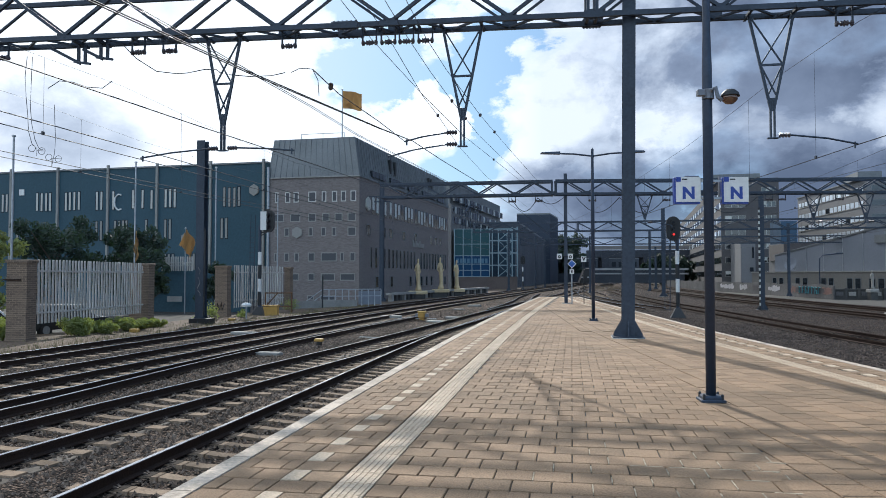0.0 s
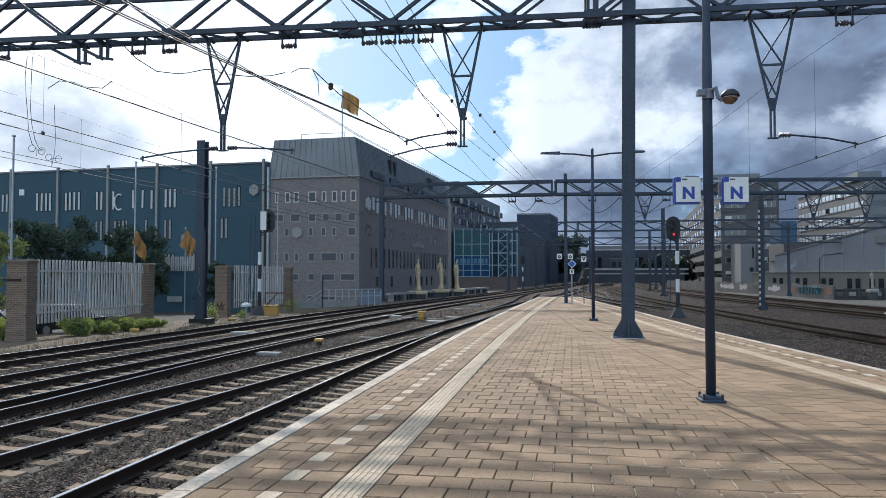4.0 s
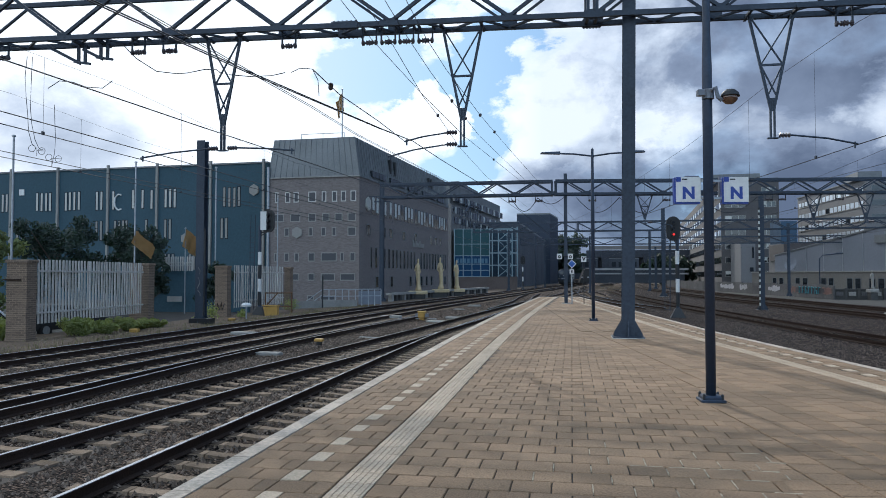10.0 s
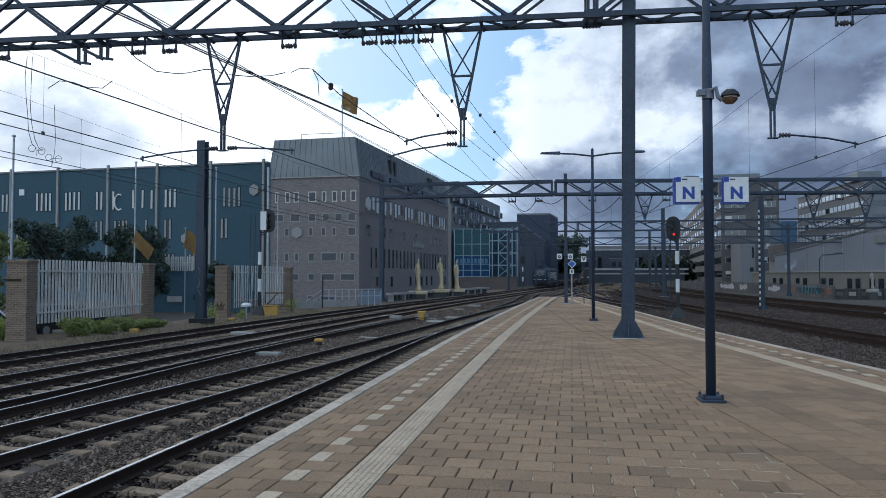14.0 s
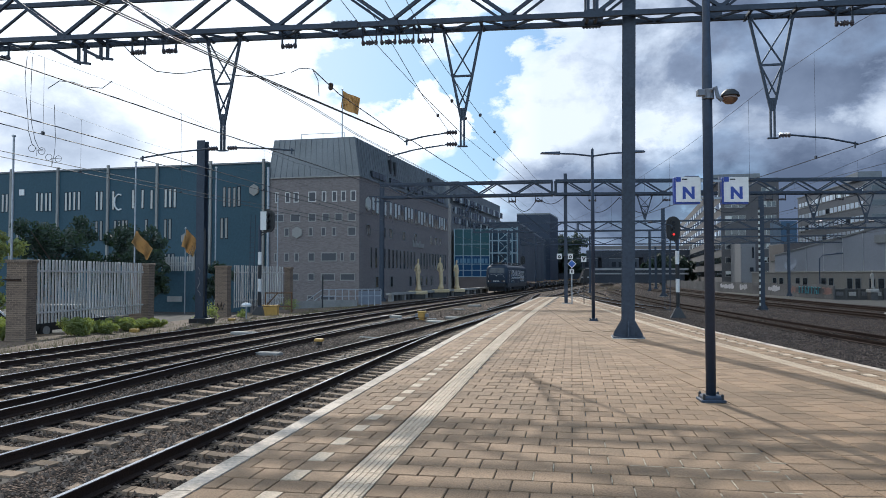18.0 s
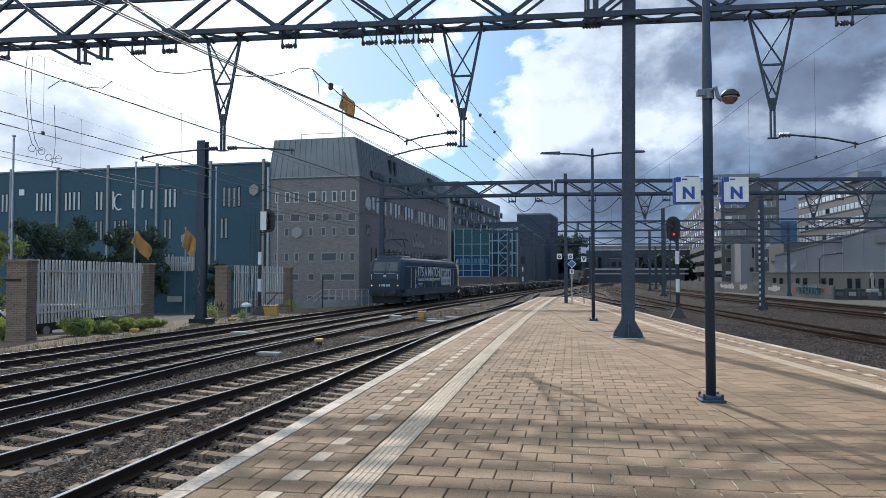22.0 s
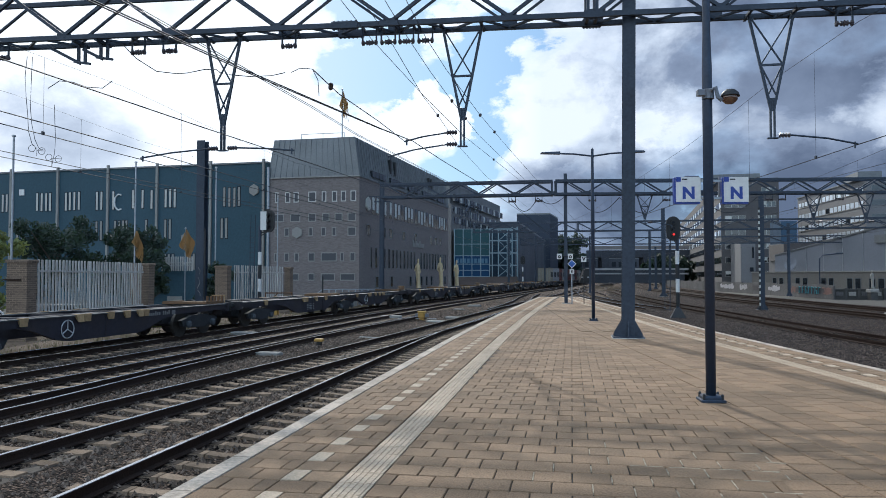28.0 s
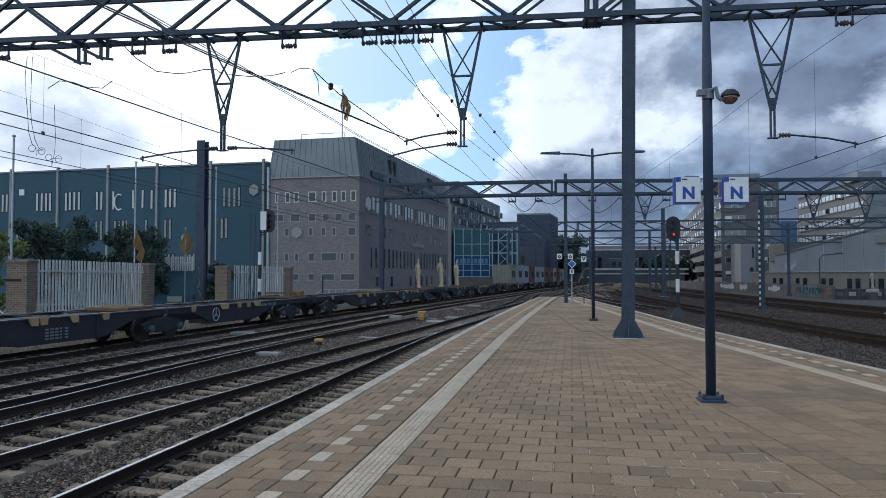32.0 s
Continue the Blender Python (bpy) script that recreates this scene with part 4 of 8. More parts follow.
truss("gantry", "second lattice gantry further along the line", G2, ((WEST2, 0.7, 10.7, 0.7, 2.13), (EAST2, -0.6, 34, 1.15, 2.1)), 6.13, 6.87, 0.66)


def at2(k):
    """A point on the second gantry's line, k metres west of its mast."""
    d = WEST2 if k > 0 else (-EAST2[0], -EAST2[1])
    return (G2[0] + d[0] * k, G2[1] + d[1] * k)


for k in (-4.4, -13.6, -16.4):
    hanger((at2(k)[0], at2(k)[1]), 0, 4.45, 6.1, 0.85, ((1, 0.02, 1.5, 0.2),))
for k in (3.0, 1.5, -1.5, -5.6, -11.2, -11.9, -15.0):
    hung_insulator(at2(k), 0, 5.78)
G3, G4 = (13.5, 73.5), (21.0, 105.0)
truss("gantry", "third gantry far down the line", G3, (((-0.98, 0.2), 0, 10.6, 0, 3.0), ((0.98, -0.2), 0, 42, 1.5, 3.0)), 6.0, 6.9, 0.7)
truss("gantry", "fourth gantry far down the line", G4, (((-0.98, 0.2), 0, 10, 0, 4.0), ((0.98, -0.2), 0, 50, 2, 4.0)), 6.0, 6.9, 0.7)


# ---- buildings ----
class Front:
    """A wall's frame: k metres along from one end, z up, t out from the face."""

    def __init__(self, a, b):
        self.o = Vector((*a, 0))
        self.d = (Vector((*b, 0)) - self.o)
        self.len = self.d.length
        self.d.normalize()
        self.n = Vector((self.d.y, -self.d.x, 0))

    def p(self, k, z, t=0.0):
        return self.o + self.d * k + self.n * t + Vector((0, 0, z))

    def box(self, k0, k1, z0, z1, t0, t1, s=None):
        s = s or Shape()
        q = [(k0, t1), (k1, t1), (k1, t0), (k0, t0)]
        return s.hexa([self.p(k, z0, t) for k, t in q] + [self.p(k, z1, t) for k, t in q])


def window(f, k0, k1, z0, z1, parent, frame_mat=None, pane=None, rim=0.09, proud=0.05):
    """A framed window: surround and glazing as a part with its pane."""
    s = Shape()
    for a, b, c, d in ((k0, k1, z0, z0 + rim), (k0, k1, z1 - rim, z1), (k0, k0 + rim, z0 + rim, z1 - rim), (k1 - rim, k1, z0 + rim, z1 - rim)):
        f.box(a, b, c, d, -0.02, proud, s)
    w = part("window", s, frame_mat or M_SURR, parent)
    part("pane", f.box(k0 + rim, k1 - rim, z0 + rim, z1 - rim, -0.02, proud * 0.4), pane or M_WINDOW, w)
    return w


def slab(name, q, z0, z1, m, parent):
    return part(name, Shape().hexa([(x, y, z0) for x, y in q] + [(x, y, z1) for x, y in q]), m, parent)


def hexagon(f, k, z, r, parent, m):
    c = [f.p(k + r * math.cos(radians(a)), z + r * math.sin(radians(a)), 0.02) for a in range(30, 390, 60)]
    o = [p + f.n * 0.15 for p in c]
    s = Shape()
    s.face(*reversed(o))
    for i in range(6):
        s.face(c[i], c[(i + 1) % 6], o[(i + 1) % 6], o[i])
    part("hexagon_sign", s, m, parent, "pale hexagonal wall sign")


# dark teal office block with slit windows, square to the line
teal = thing("office_building", "dark teal office block with pale slit windows", "building")
f = Front((-60.0, 88.2), (-18.7, 78.0))
TL = f.len
slab("wall", [(-60, 88.2), (-18.7, 78.0), (-14.2, 96), (-55, 106)], -1.2, 13.55, M_GREENWALL, teal)
part("roof_edge", f.box(-0.2, TL, 13.55, 13.72, -1.0, 0.12), M_ZINC, teal)


def k_of(f, x):
    """Metres along a front for a bearing from the origin, given as tangent."""
    o, d = f.o, f.d
    return (x * o.y - o.x) / (d.x - x * d.y)


T = lambda px: (px - 784) / 1300.0
for x in (18, 101, 190, 277, 372, 466):
    k = k_of(f, T(x))
    part("pilaster", f.box(k - 0.13, k + 0.13, -1.2, 14.0, -0.02, 0.22), M_SURR, teal)
rw = random.Random(11)
TOP = (3, 10, 64, 72, 80, 87, 115, 122, 130, 138, 170, 178, 199, 234, 251, 267, 292, 300, 308, 396, 405, 414, 422)
MID = (170, 178, 203, 210, 217, 223, 258, 292, 300, 392, 400, 30, 38)
LOW = (203, 211, 247, 258, 292, 299, 306, 336, 343)
for xs, za, zb in ((TOP, 8.95, 11.15), (MID, 5.5, 7.8), (LOW, 2.0, 4.0)):
    for x in xs:
        k = k_of(f, T(x))
        h = rw.uniform(-0.05, 0.05)
        w = part("window", f.box(k - 0.19, k + 0.19, za + h, zb + h, -0.02, 0.03), M_DIMPANE, teal)
        # sky reflection painted as a pale strip, brightest in the top row's left part
        part("pale_blind", f.box(k - 0.12, k + 0.12, za + 0.08 + h, zb - 0.08 + h, 0.03, 0.045), M_PALE if za > 8 and x < 320 else M_SURR, w)
for x, z, r in ((449, 10.7, 0.62), (70, 6.7, 0.5), (142, 7.2, 0.5), (329, 5.6, 0.62)):
    hexagon(f, k_of(f, T(x)), z, r, teal, M_SURR)
k = k_of(f, T(37))
part("wall_sign", f.box(k - 0.35, k + 0.35, 10.9, 11.6, 0.02, 0.12), M_WHITE, teal)
k = k_of(f, T(210))
s = Shape()
for a in range(60, 300, 40):
    p0 = f.p(k + 0.6 * math.cos(radians(a)), 9.8 + 0.9 * math.sin(radians(a)), 0.1)
    p1 = f.p(k + 0.6 * math.cos(radians(a + 40)), 9.8 + 0.9 * math.sin(radians(a + 40)), 0.1)
    s.bar(p0, p1, 0.14, 0.14)
part("curved_sign", s, M_WHITE, teal, "white curved wall sign")

# brown brick block with a zinc mansard
brown = thing("brick_building", "dark brown brick block with zinc mansard roof and framed windows", "building")
C0, C1, C2, C3 = (-17.2, 72.0), (-8.0, 70.0), (0.75, 103.5), (-8.5, 106)
slab("wall", [C0, C1, C2, C3], -1.2, 11.1, M_BROWNBRICK, brown)
f, g = Front(C0, C1), Front(C1, C2)
s = Shape()
ins = lambda q, d: (q[0] + d[0], q[1] + d[1])
T0, T1, T2, T3 = ins(C0, (0.55, 0.4)), ins(C1, (-0.55, 0.45)), ins(C2, (-0.6, 0)), ins(C3, (0.5, 0))
s.hexa([(x, y, 11.1) for x, y in (C0, C1, C2, C3)] + [(x, y, 14.95) for x, y in (T0, T1, T2, T3)])
roof = part("mansard_roof", s, M_ZINC, brown, "grey standing-seam zinc mansard")
s = Shape()
for fr, a0, a1, n in ((f, C0, C1, 15), (g, C1, C2, 48)):
    b0, b1 = (T0, T1) if fr is f else (T1, T2)
    for i in range(n + 1):
        t = i / n
        lo = Vector((a0[0] + (a1[0] - a0[0]) * t, a0[1] + (a1[1] - a0[1]) * t, 11.1)) + fr.n * 0.03
        hi = Vector((b0[0] + (b1[0] - b0[0]) * t, b0[1] + (b1[1] - b0[1]) * t, 14.95)) + fr.n * 0.03
        s.bar(lo, hi, 0.04, 0.06)
tagged(part("standing_seams", s, M_ZINC, roof), kind="stuff")
part("eaves_band", f.box(-0.1, f.len + 0.1, 11.04, 11.16, 0.0, 0.14), M_SURR, brown)
part("eaves_band", g.box(0.1, g.len, 11.02, 11.2, 0.0, 0.1), M_ZINC, brown)
part("downpipe", Shape().rod(f.p(0.08, -1, 0.12), f.p(0.08, 12.2, 0.12), 0.14, 8), M_GALV, brown)
part("roof_railing", Shape().bar((-14.0, 72.2, 15.5), (-9.6, 71.3, 15.5), 0.05).bar((-14, 72.2, 14.9), (-14, 72.2, 15.5), 0.05).bar((-11.8, 71.8, 14.9), (-11.8, 71.8, 15.5), 0.05).bar((-9.6, 71.3, 14.9), (-9.6, 71.3, 15.5), 0.05), M_GALV, brown)
ZY = lambda y, Y=70.6: 1.565 + Y * (487.8 - y) / 1300.0
ROWS = (((338, 357), ((486, 492), (504, 513), (519, 528), (545, 559), (569, 577), (587, 596), (603, 612), (620, 630))),
        ((377, 392), ((485, 502), (513, 531), (545, 559), (570, 583), (592, 606), (615, 630))),
        ((402, 418), ((486, 491), (503, 512), (546, 554), (568, 577), (587, 595), (615, 630))),
        ((447, 463), ((485, 491), (503, 512), (521, 529), (545, 557), (568, 596), (602, 609), (619, 629))),
        ((484, 497), ((515, 529), (545, 557), (568, 593), (602, 629))),
        ((523, 532), ((544, 556), (567, 594))))
for (ya, yb), cols in ROWS:
    for xa, xb in cols:
        window(f, k_of(f, T(xa)), k_of(f, T(xb)), ZY(yb), ZY(ya), brown, M_PALE if ya < 360 else M_SURR, M_GREYPANE)
hexagon(f, k_of(f, T(526)), ZY(411), 0.58, brown, M_SURR)
hexagon(g, 2.2, 8.6, 0.7, brown, M_PALE)
rg = random.Random(21)
M_PALEPANE = mat("pale window sheet", (0.5, 0.5, 0.48), 0.8, 0, 0.1, 5, 1, 0)
k = 3.4
while k < g.len - 1.5:
    w = part("window", g.box(k, k + 0.85, 7.7, 9.5, -0.02, 0.04), M_WINDOW, brown)
    # bright reflections along this window row, put in as pale sheets
    if rg.random() < 0.8:
        part("blind", g.box(k + 0.1, k + 0.7, 7.8 + rg.uniform(0, 0.5), 9.42, 0.04, 0.06), M_PALEPANE, w)
    k += 1.22 + (0.5 if rg.random() < 0.15 else 0)
k = 3.0
while k < g.len - 1.0:
    if rg.random() < 0.85:
        window(g, k, k + rg.choice((0.55, 0.7)), 2.3, 4.4, brown, M_ZINC, rim=0.05)
    k += 1.35
k = 2.0
while k < g.len - 1.5:
    if rg.random() < 0.55:
        window(g, k, k + 1.0, 5.5, 6.6, brown, M_ZINC, rim=0.06)
    if rg.random() < 0.6:
        window(g, k + 0.3, k + 1.2, 0.3, 1.5, brown, M_ZINC, rim=0.06)
    k += 2.3
slope = Front((C1[0] - 0.16, C1[1] + 0.12), (C2[0] - 0.2, C2[1]))
for k, w, z0, z1 in ((3.2, 4.2, 11.45, 12.05), (9.0, 5.0, 11.45, 12.05), (15.5, 4.5, 11.45, 12.05), (21.5, 6.0, 11.45, 12.05), (28.5, 3.5, 11.45, 12.05)):
    n = max(2, int(w / 1.0))
    for i in range(n):
        part("dormer_window", slope.box(k + i * w / n, k + (i + 0.85) * w / n, z0, z1, -0.1, 0.32), M_WINDOW, brown)
for k in (9.6, 11.2, 25.0, 26.2):
    part("roof_slot", slope.box(k, k + 0.4, 12.6, 14.1, -0.45, 0.06), M_BLACK, brown)
s = Shape()
for i in range(9):
    g.box(17.2 + i * 0.55, 17.2 + i * 0.55 + 0.38, 4.95, 5.45 + 0.3 * (i in (0, 2, 5)), 0.05, 0.12, s)
part("lettering_bars", s, M_SURR, brown, "white illegible wall lettering")

# long rear building with sheet-metal upper floors
rear = thing("grey_building", "long grey metal-clad building with a stepped roof", "building")
R0, R1 = (1.5, 133.0), (14.3, 178.0)
g = Front(R0, R1)
slab("wall", [R0, R1, (4, 182), (-10, 137)], -1.2, 14.6, M_FACADE, rear)
slab("upper_floor", [(1.2, 133.1), (13.8, 177.8), (3.5, 181), (-9.5, 137)], 14.6, 18.4, M_ZINC, rear)
slab("roof_box", [(3.0, 140), (7.6, 158), (2, 160), (-2.5, 142)], 18.4, 19.6, M_ZINC, rear)
for z0 in (11.2, 13.0, 15.2):
    for i in range(30):
        part("window", g.box(1 + i * 1.5, 2.1 + i * 1.5, z0, z0 + 1.25, -0.02, 0.4 if z0 > 15 else 0.05), M_WINDOW if (i * 3 + int(z0)) % 4 else M_PALEPANE, rear)
part("fire_stair", Shape().bar(g.p(1, 12.0, 1.4), g.p(9, 15.2, 1.4), 0.25).bar(g.p(9, 15.2, 1.4), g.p(16, 15.2, 1.4), 0.25).bar(g.p(1, 13.0, 1.4), g.p(9, 16.2, 1.4), 0.06), M_STEEL, rear)
for i in range(9):
    part("stair_post", Shape().bar(g.p(1 + 2 * i, 10.2, 1.4), g.p(1 + 2 * i, 16.0, 1.4), 0.12), M_STEEL, rear)

# glazed shop hall and the open steel frame beside it
M_PETROLWALL = mat("dark petrol wall", (0.012, 0.035, 0.06), 0.7, 0, 0.15, 2, 0.2, 0)
M_TEALGLASS = glass("teal glass", (0.025, 0.075, 0.085), 0.3, 0.2)
M_FRAME = mat("pale teal frame", (0.22, 0.3, 0.33), 0.5, 0, 0.1, 5, 1, 0.02)
hall = thing("glass_hall", "blue glazed shop hall with an open steel frame beside it", "building")
g = Front((2.05, 132.0), (13.3, 131.6))
GL = 6.3
part("plinth", g.box(0, g.len, -1.2, 1.36, -4, 0.05), mat("brown stone", (0.11, 0.085, 0.075), 0.8, 0, 0.15, 6, 0.5, 0.05), hall)
part("backing", g.box(0, GL, 1.36, 9.8, -2.5, -0.4), M_PETROLWALL, hall, "dark blue interior wall")
zs = (1.36, 2.5, 3.6, 5.1, 7.2, 9.9)
for i in range(4):
    for j in range(5):
        part("pane", g.box(GL * i / 4 + 0.06, GL * (i + 1) / 4 - 0.06, zs[j] + 0.05, zs[j + 1] - 0.05, -0.1, 0.0), M_BLUEGLASS if j < 3 else M_TEALGLASS, hall)
for i in range(5):
    part("mullion", g.box(GL * i / 4 - 0.07, GL * i / 4 + 0.07, 1.36, 9.95, -0.1, 0.14), M_FRAME, hall)
for z in zs:
    part("transom", g.box(0, GL, z - 0.06, z + 0.06, -0.1, 0.10), M_FRAME, hall)
for i in (0, 2):
    part("wind_brace", Shape().bar(g.p(GL * i / 4, 7.3, -0.25), g.p(GL * (i + 1) / 4, 9.8, -0.25), 0.1).bar(g.p(GL * (i + 1) / 4, 9.8, -0.25), g.p(GL * (i + 2) / 4, 7.3, -0.25), 0.1), M_FRAME, hall)
ks = (GL + 0.5, GL + 1.6, GL + 3.2, g.len - 0.9, g.len)
for k in ks:
    part("column", g.box(k - 0.1, k + 0.1, 1.36, 10.3 if k > 10 else 9.9, -0.1, 0.1), M_FRAME, hall)
for z in (3.4, 5.6, 7.8, 9.9):
    part("frame_beam", g.box(GL, g.len, z - 0.1, z + 0.1, -0.1, 0.08), M_FRAME, hall)
for z0, z1 in ((1.4, 3.4), (3.4, 5.6), (5.6, 7.8), (7.8, 9.9)):
    part("brace", Shape().bar(g.p(ks[1], z0, 0.2), g.p(ks[3], z1, 0.2), 0.13).bar(g.p(ks[1], z1, 0.25), g.p(ks[3], z0, 0.25), 0.09), M_FRAME, hall)
part("dark_stair_wall", g.box(GL + 0.2, g.len - 0.2, 1.36, 9.7, -3.5, -3.0), M_PETROLWALL, hall)
M_SKYBLUE = mat("light blue plastic", (0.06, 0.15, 0.23), 0.5, 0, 0.05, 10, 1, 0)
for i in range(9):
    part("sign_bar", g.box(0.35 + i * 0.64, 0.82 + i * 0.64, 3.75, 4.6, 0.11, 0.16), M_SKYBLUE, hall, "light blue sign letter as a bar")

# far buildings, bridge
def block(name, label, q, z0, z1, m, rows=0, cols=0, pane=None):
    t = thing(name, label, "building")
    slab("wall", q, z0, z1, m, t)
    slab("roof", [(x * 1.001, y * 1.001) for x, y in q], z1, z1 + 0.5, M_ZINC, t)
    if rows:
        for a, b in ((q[0], q[1]),):
            fr = Front(a, b)
            for r in range(rows):
                for c in range(cols):
                    w, h = fr.len / cols, (z1 - z0) / rows
                    part("window", fr.box(c * w + w * 0.2, c * w + w * 0.8, z0 + r * h + h * 0.3, z0 + r * h + h * 0.72, -0.02, 0.06), pane or M_WINDOW, t)
    return t


# distance haze painted into the colour of far bridge, office, coaches and wall
M_HAZE = mat("grey-blue haze tone", (0.048, 0.055, 0.07), 0.9, 0, 0.2, 3, 0.2, 0.05, (0.03, 0.036, 0.046))
block("dark_tower", "dark blue-grey box building far down the line", [(25.2, 250), (36.2, 248), (42, 268), (30, 270)], -1.2, 22.2, mat("dark slate cladding", (0.024, 0.036, 0.06), 0.7, 0.0, 0.1, 3, 0.1, 0.02))
# haze is mixed into this building's blue-grey too
block("grey_building", "long grey building beside the far tracks", [(16.8, 162), (50, 322), (40, 326), (8, 164)], -1.2, 13.0, mat("blue-grey hazed render", (0.08, 0.09, 0.11), 0.85, 0, 0.3, 4, 0.12, 0.05, (0.052, 0.06, 0.076)))
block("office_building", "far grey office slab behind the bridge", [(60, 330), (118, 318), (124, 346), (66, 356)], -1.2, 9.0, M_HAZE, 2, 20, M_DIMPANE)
br = thing("road_bridge", "dark road bridge with pale parapet over the tracks", "bridge")
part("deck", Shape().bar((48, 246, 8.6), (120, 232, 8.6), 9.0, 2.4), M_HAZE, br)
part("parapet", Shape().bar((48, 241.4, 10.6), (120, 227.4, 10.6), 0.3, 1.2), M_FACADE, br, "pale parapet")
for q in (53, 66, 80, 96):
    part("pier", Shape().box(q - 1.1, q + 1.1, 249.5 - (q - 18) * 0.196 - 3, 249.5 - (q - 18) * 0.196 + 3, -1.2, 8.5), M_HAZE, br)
M_RED = mat("dark red", (0.07, 0.022, 0.03), 0.5, 0, 0.1, 10, 1, 0.02)
M_CREAM = mat("off-white coach paint", (0.3, 0.31, 0.32), 0.5, 0, 0.12, 6, 0.5, 0.02)
sh = thing("parked_train", "far white coaches with dark window bands, parked", "train")
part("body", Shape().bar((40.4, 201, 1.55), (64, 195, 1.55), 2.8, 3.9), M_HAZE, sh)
part("nose", Shape().hexa([(37.2, 200.4, -0.4), (40.4, 199.6, -0.4), (40.4, 202.4, -0.4), (37.2, 203.2, -0.4), (38.6, 200.1, 3.3), (40.4, 199.6, 3.5), (40.4, 202.4, 3.5), (38.6, 202.9, 3.3)]), M_BLACK, sh)
for q in range(3):
    a, b = (41 + q * 8, 199.35 - q * 2.034), (48.6 + q * 8, 197.42 - q * 2.034)
    part("pale_band", Shape().bar((*a, 3.25), (*b, 3.25), 0.12, 0.5), M_CREAM, sh)
    part("pale_band", Shape().bar((*a, 2.05), (*b, 2.05), 0.12, 0.4), M_CREAM, sh)
for x in (37.9, 39.4):
    part("headlight", Shape().box(x - 0.25, x + 0.25, 200.2 - (x - 37) * 0.25, 200.5 - (x - 37) * 0.25, 0.9, 1.25), M_CREAM, sh)
# added dark wall, closes the bright gap below the far trees
fw = thing("retaining_wall", "dark filler wall added far along the line", "wall", kind="structure")
part("wall", Shape().bar((41, 300, 0.6), (64, 286, 0.6), 0.6, 3.6).bar((64, 286, 1.6), (120, 262, 1.6), 0.6, 5.6), M_HAZE, fw)

# beyond the sidings: concrete offices, hall, wall
# bright sky reflected in the office windows, painted as a pale colour
M_BRIGHT = mat("window with painted sky reflection", (0.62, 0.68, 0.74), 0.3, 0.0, 0.12, 0.3, 0.1, 0, rnd=0.25)
M_LIGHTFACADE = mat("pale concrete facade", (0.175, 0.175, 0.18), 0.85, 0, 0.14, 6, 0.12, 0.08, (0.165, 0.16, 0.16))
off = thing("office_tower", "grey-brown concrete office block with ribbon windows", "building")
C0, C1, C2, C3 = (91.5, 283), (56.9, 150), (67.6, 147.4), (102, 280)
slab("wall", [C0, C1, C2, C3], -1.2, 21.3, M_OFFICE, off)
slab("roof_house", [(56.0, 152), (65, 150), (69, 166), (60, 168)], 21.3, 22.5, M_ZINC, off)
f, g = Front(C1, C2), Front(C0, C1)
for r in range(7):
    z = 1.88 + 2.82 * r
    for k0, k1 in ((0.7, 4.7), (7.7, 10.5)):
        w = window(f, k0, k1, z - 0.62, z + 0.62, off, M_SURR, rim=0.1)
        for q in range(1, 3):
            kk = k0 + (k1 - k0) * q / 3
            part("mullion", f.box(kk - 0.06, kk + 0.06, z - 0.52, z + 0.52, 0.02, 0.07), M_PALE, w)
        for q in range(3):
            if (r * 5 + q * 3 + int(k0)) % 4 == 0:
                a = k0 + 0.12 + (k1 - k0 - 0.2) * q / 3
                part("blind", f.box(a, a + (k1 - k0) / 3 - 0.2, z - 0.1, z + 0.52, 0.02, 0.04), M_PALE, w)
    part("sill_band", f.box(0, f.len, z - 0.78, z - 0.64, 0.0, 0.05), M_OFFICE, off)
    for q in range(40):
        k = g.len - 2.6 - q * 3.3
        if k > 1:
            part("window", g.box(k, k + 2.6, z - 0.62, z + 0.62, -0.02, 0.06), M_BRIGHT if (q * 7 + r * 3) % 5 < 2 and r > 2 else M_WINDOW, off)
st_t = slab("stair_tower", [(56.75, 140), (59.3, 139.4), (60.8, 147), (58, 148)], -1.2, 7.8, M_LIGHTFACADE, off)
part("slit", Shape().box(58.75, 59.0, 139.3, 139.6, 4.9, 6.9), M_DIMPANE, st_t)
part("small_window", Shape().box(58.3, 58.9, 139.35, 139.7, 2.3, 3.1), M_DIMPANE, st_t)
off2 = thing("office_tower", "pale office slab with bright ribbon windows", "building")
C0, C1, C2, C3 = (92.0, 190), (86.6, 150), (112, 144), (118, 184)
slab("wall", [C0, C1, C2, C3], -1.2, 21.4, M_LIGHTFACADE, off2)
slab("roof_house", [(85.6, 151), (90, 150), (92, 158), (87.6, 160)], 21.4, 23.0, M_ZINC, off2)
part("roof_edge", Shape().bar((*C0, 21.5), (*C1, 21.5), 0.5, 0.25).bar((*C1, 21.5), (*C2, 21.5), 0.5, 0.25), M_ZINC, off2)
f, g = Front(C1, C2), Front(C0, C1)
for r in range(7):
    z = 1.65 + 2.95 * r
    part("sill_band", g.box(0.6, g.len - 0.6, z - 0.72, z - 0.6, 0.0, 0.1), M_CONC, off2)
    for q in range(17):
        k = 1.0 + q * 2.28
        part("window", g.box(k, k + 1.65, z - 0.55, z + 0.6, -0.02, 0.06), M_BRIGHT if (q * 5 + r * 3) % 11 else M_WINDOW, off2)
    for q in range(4):
        window(f, 1.0 + q * 5, 5.0 + q * 5, z - 0.5, z + 0.7, off2, M_ZINC, rim=0.1)
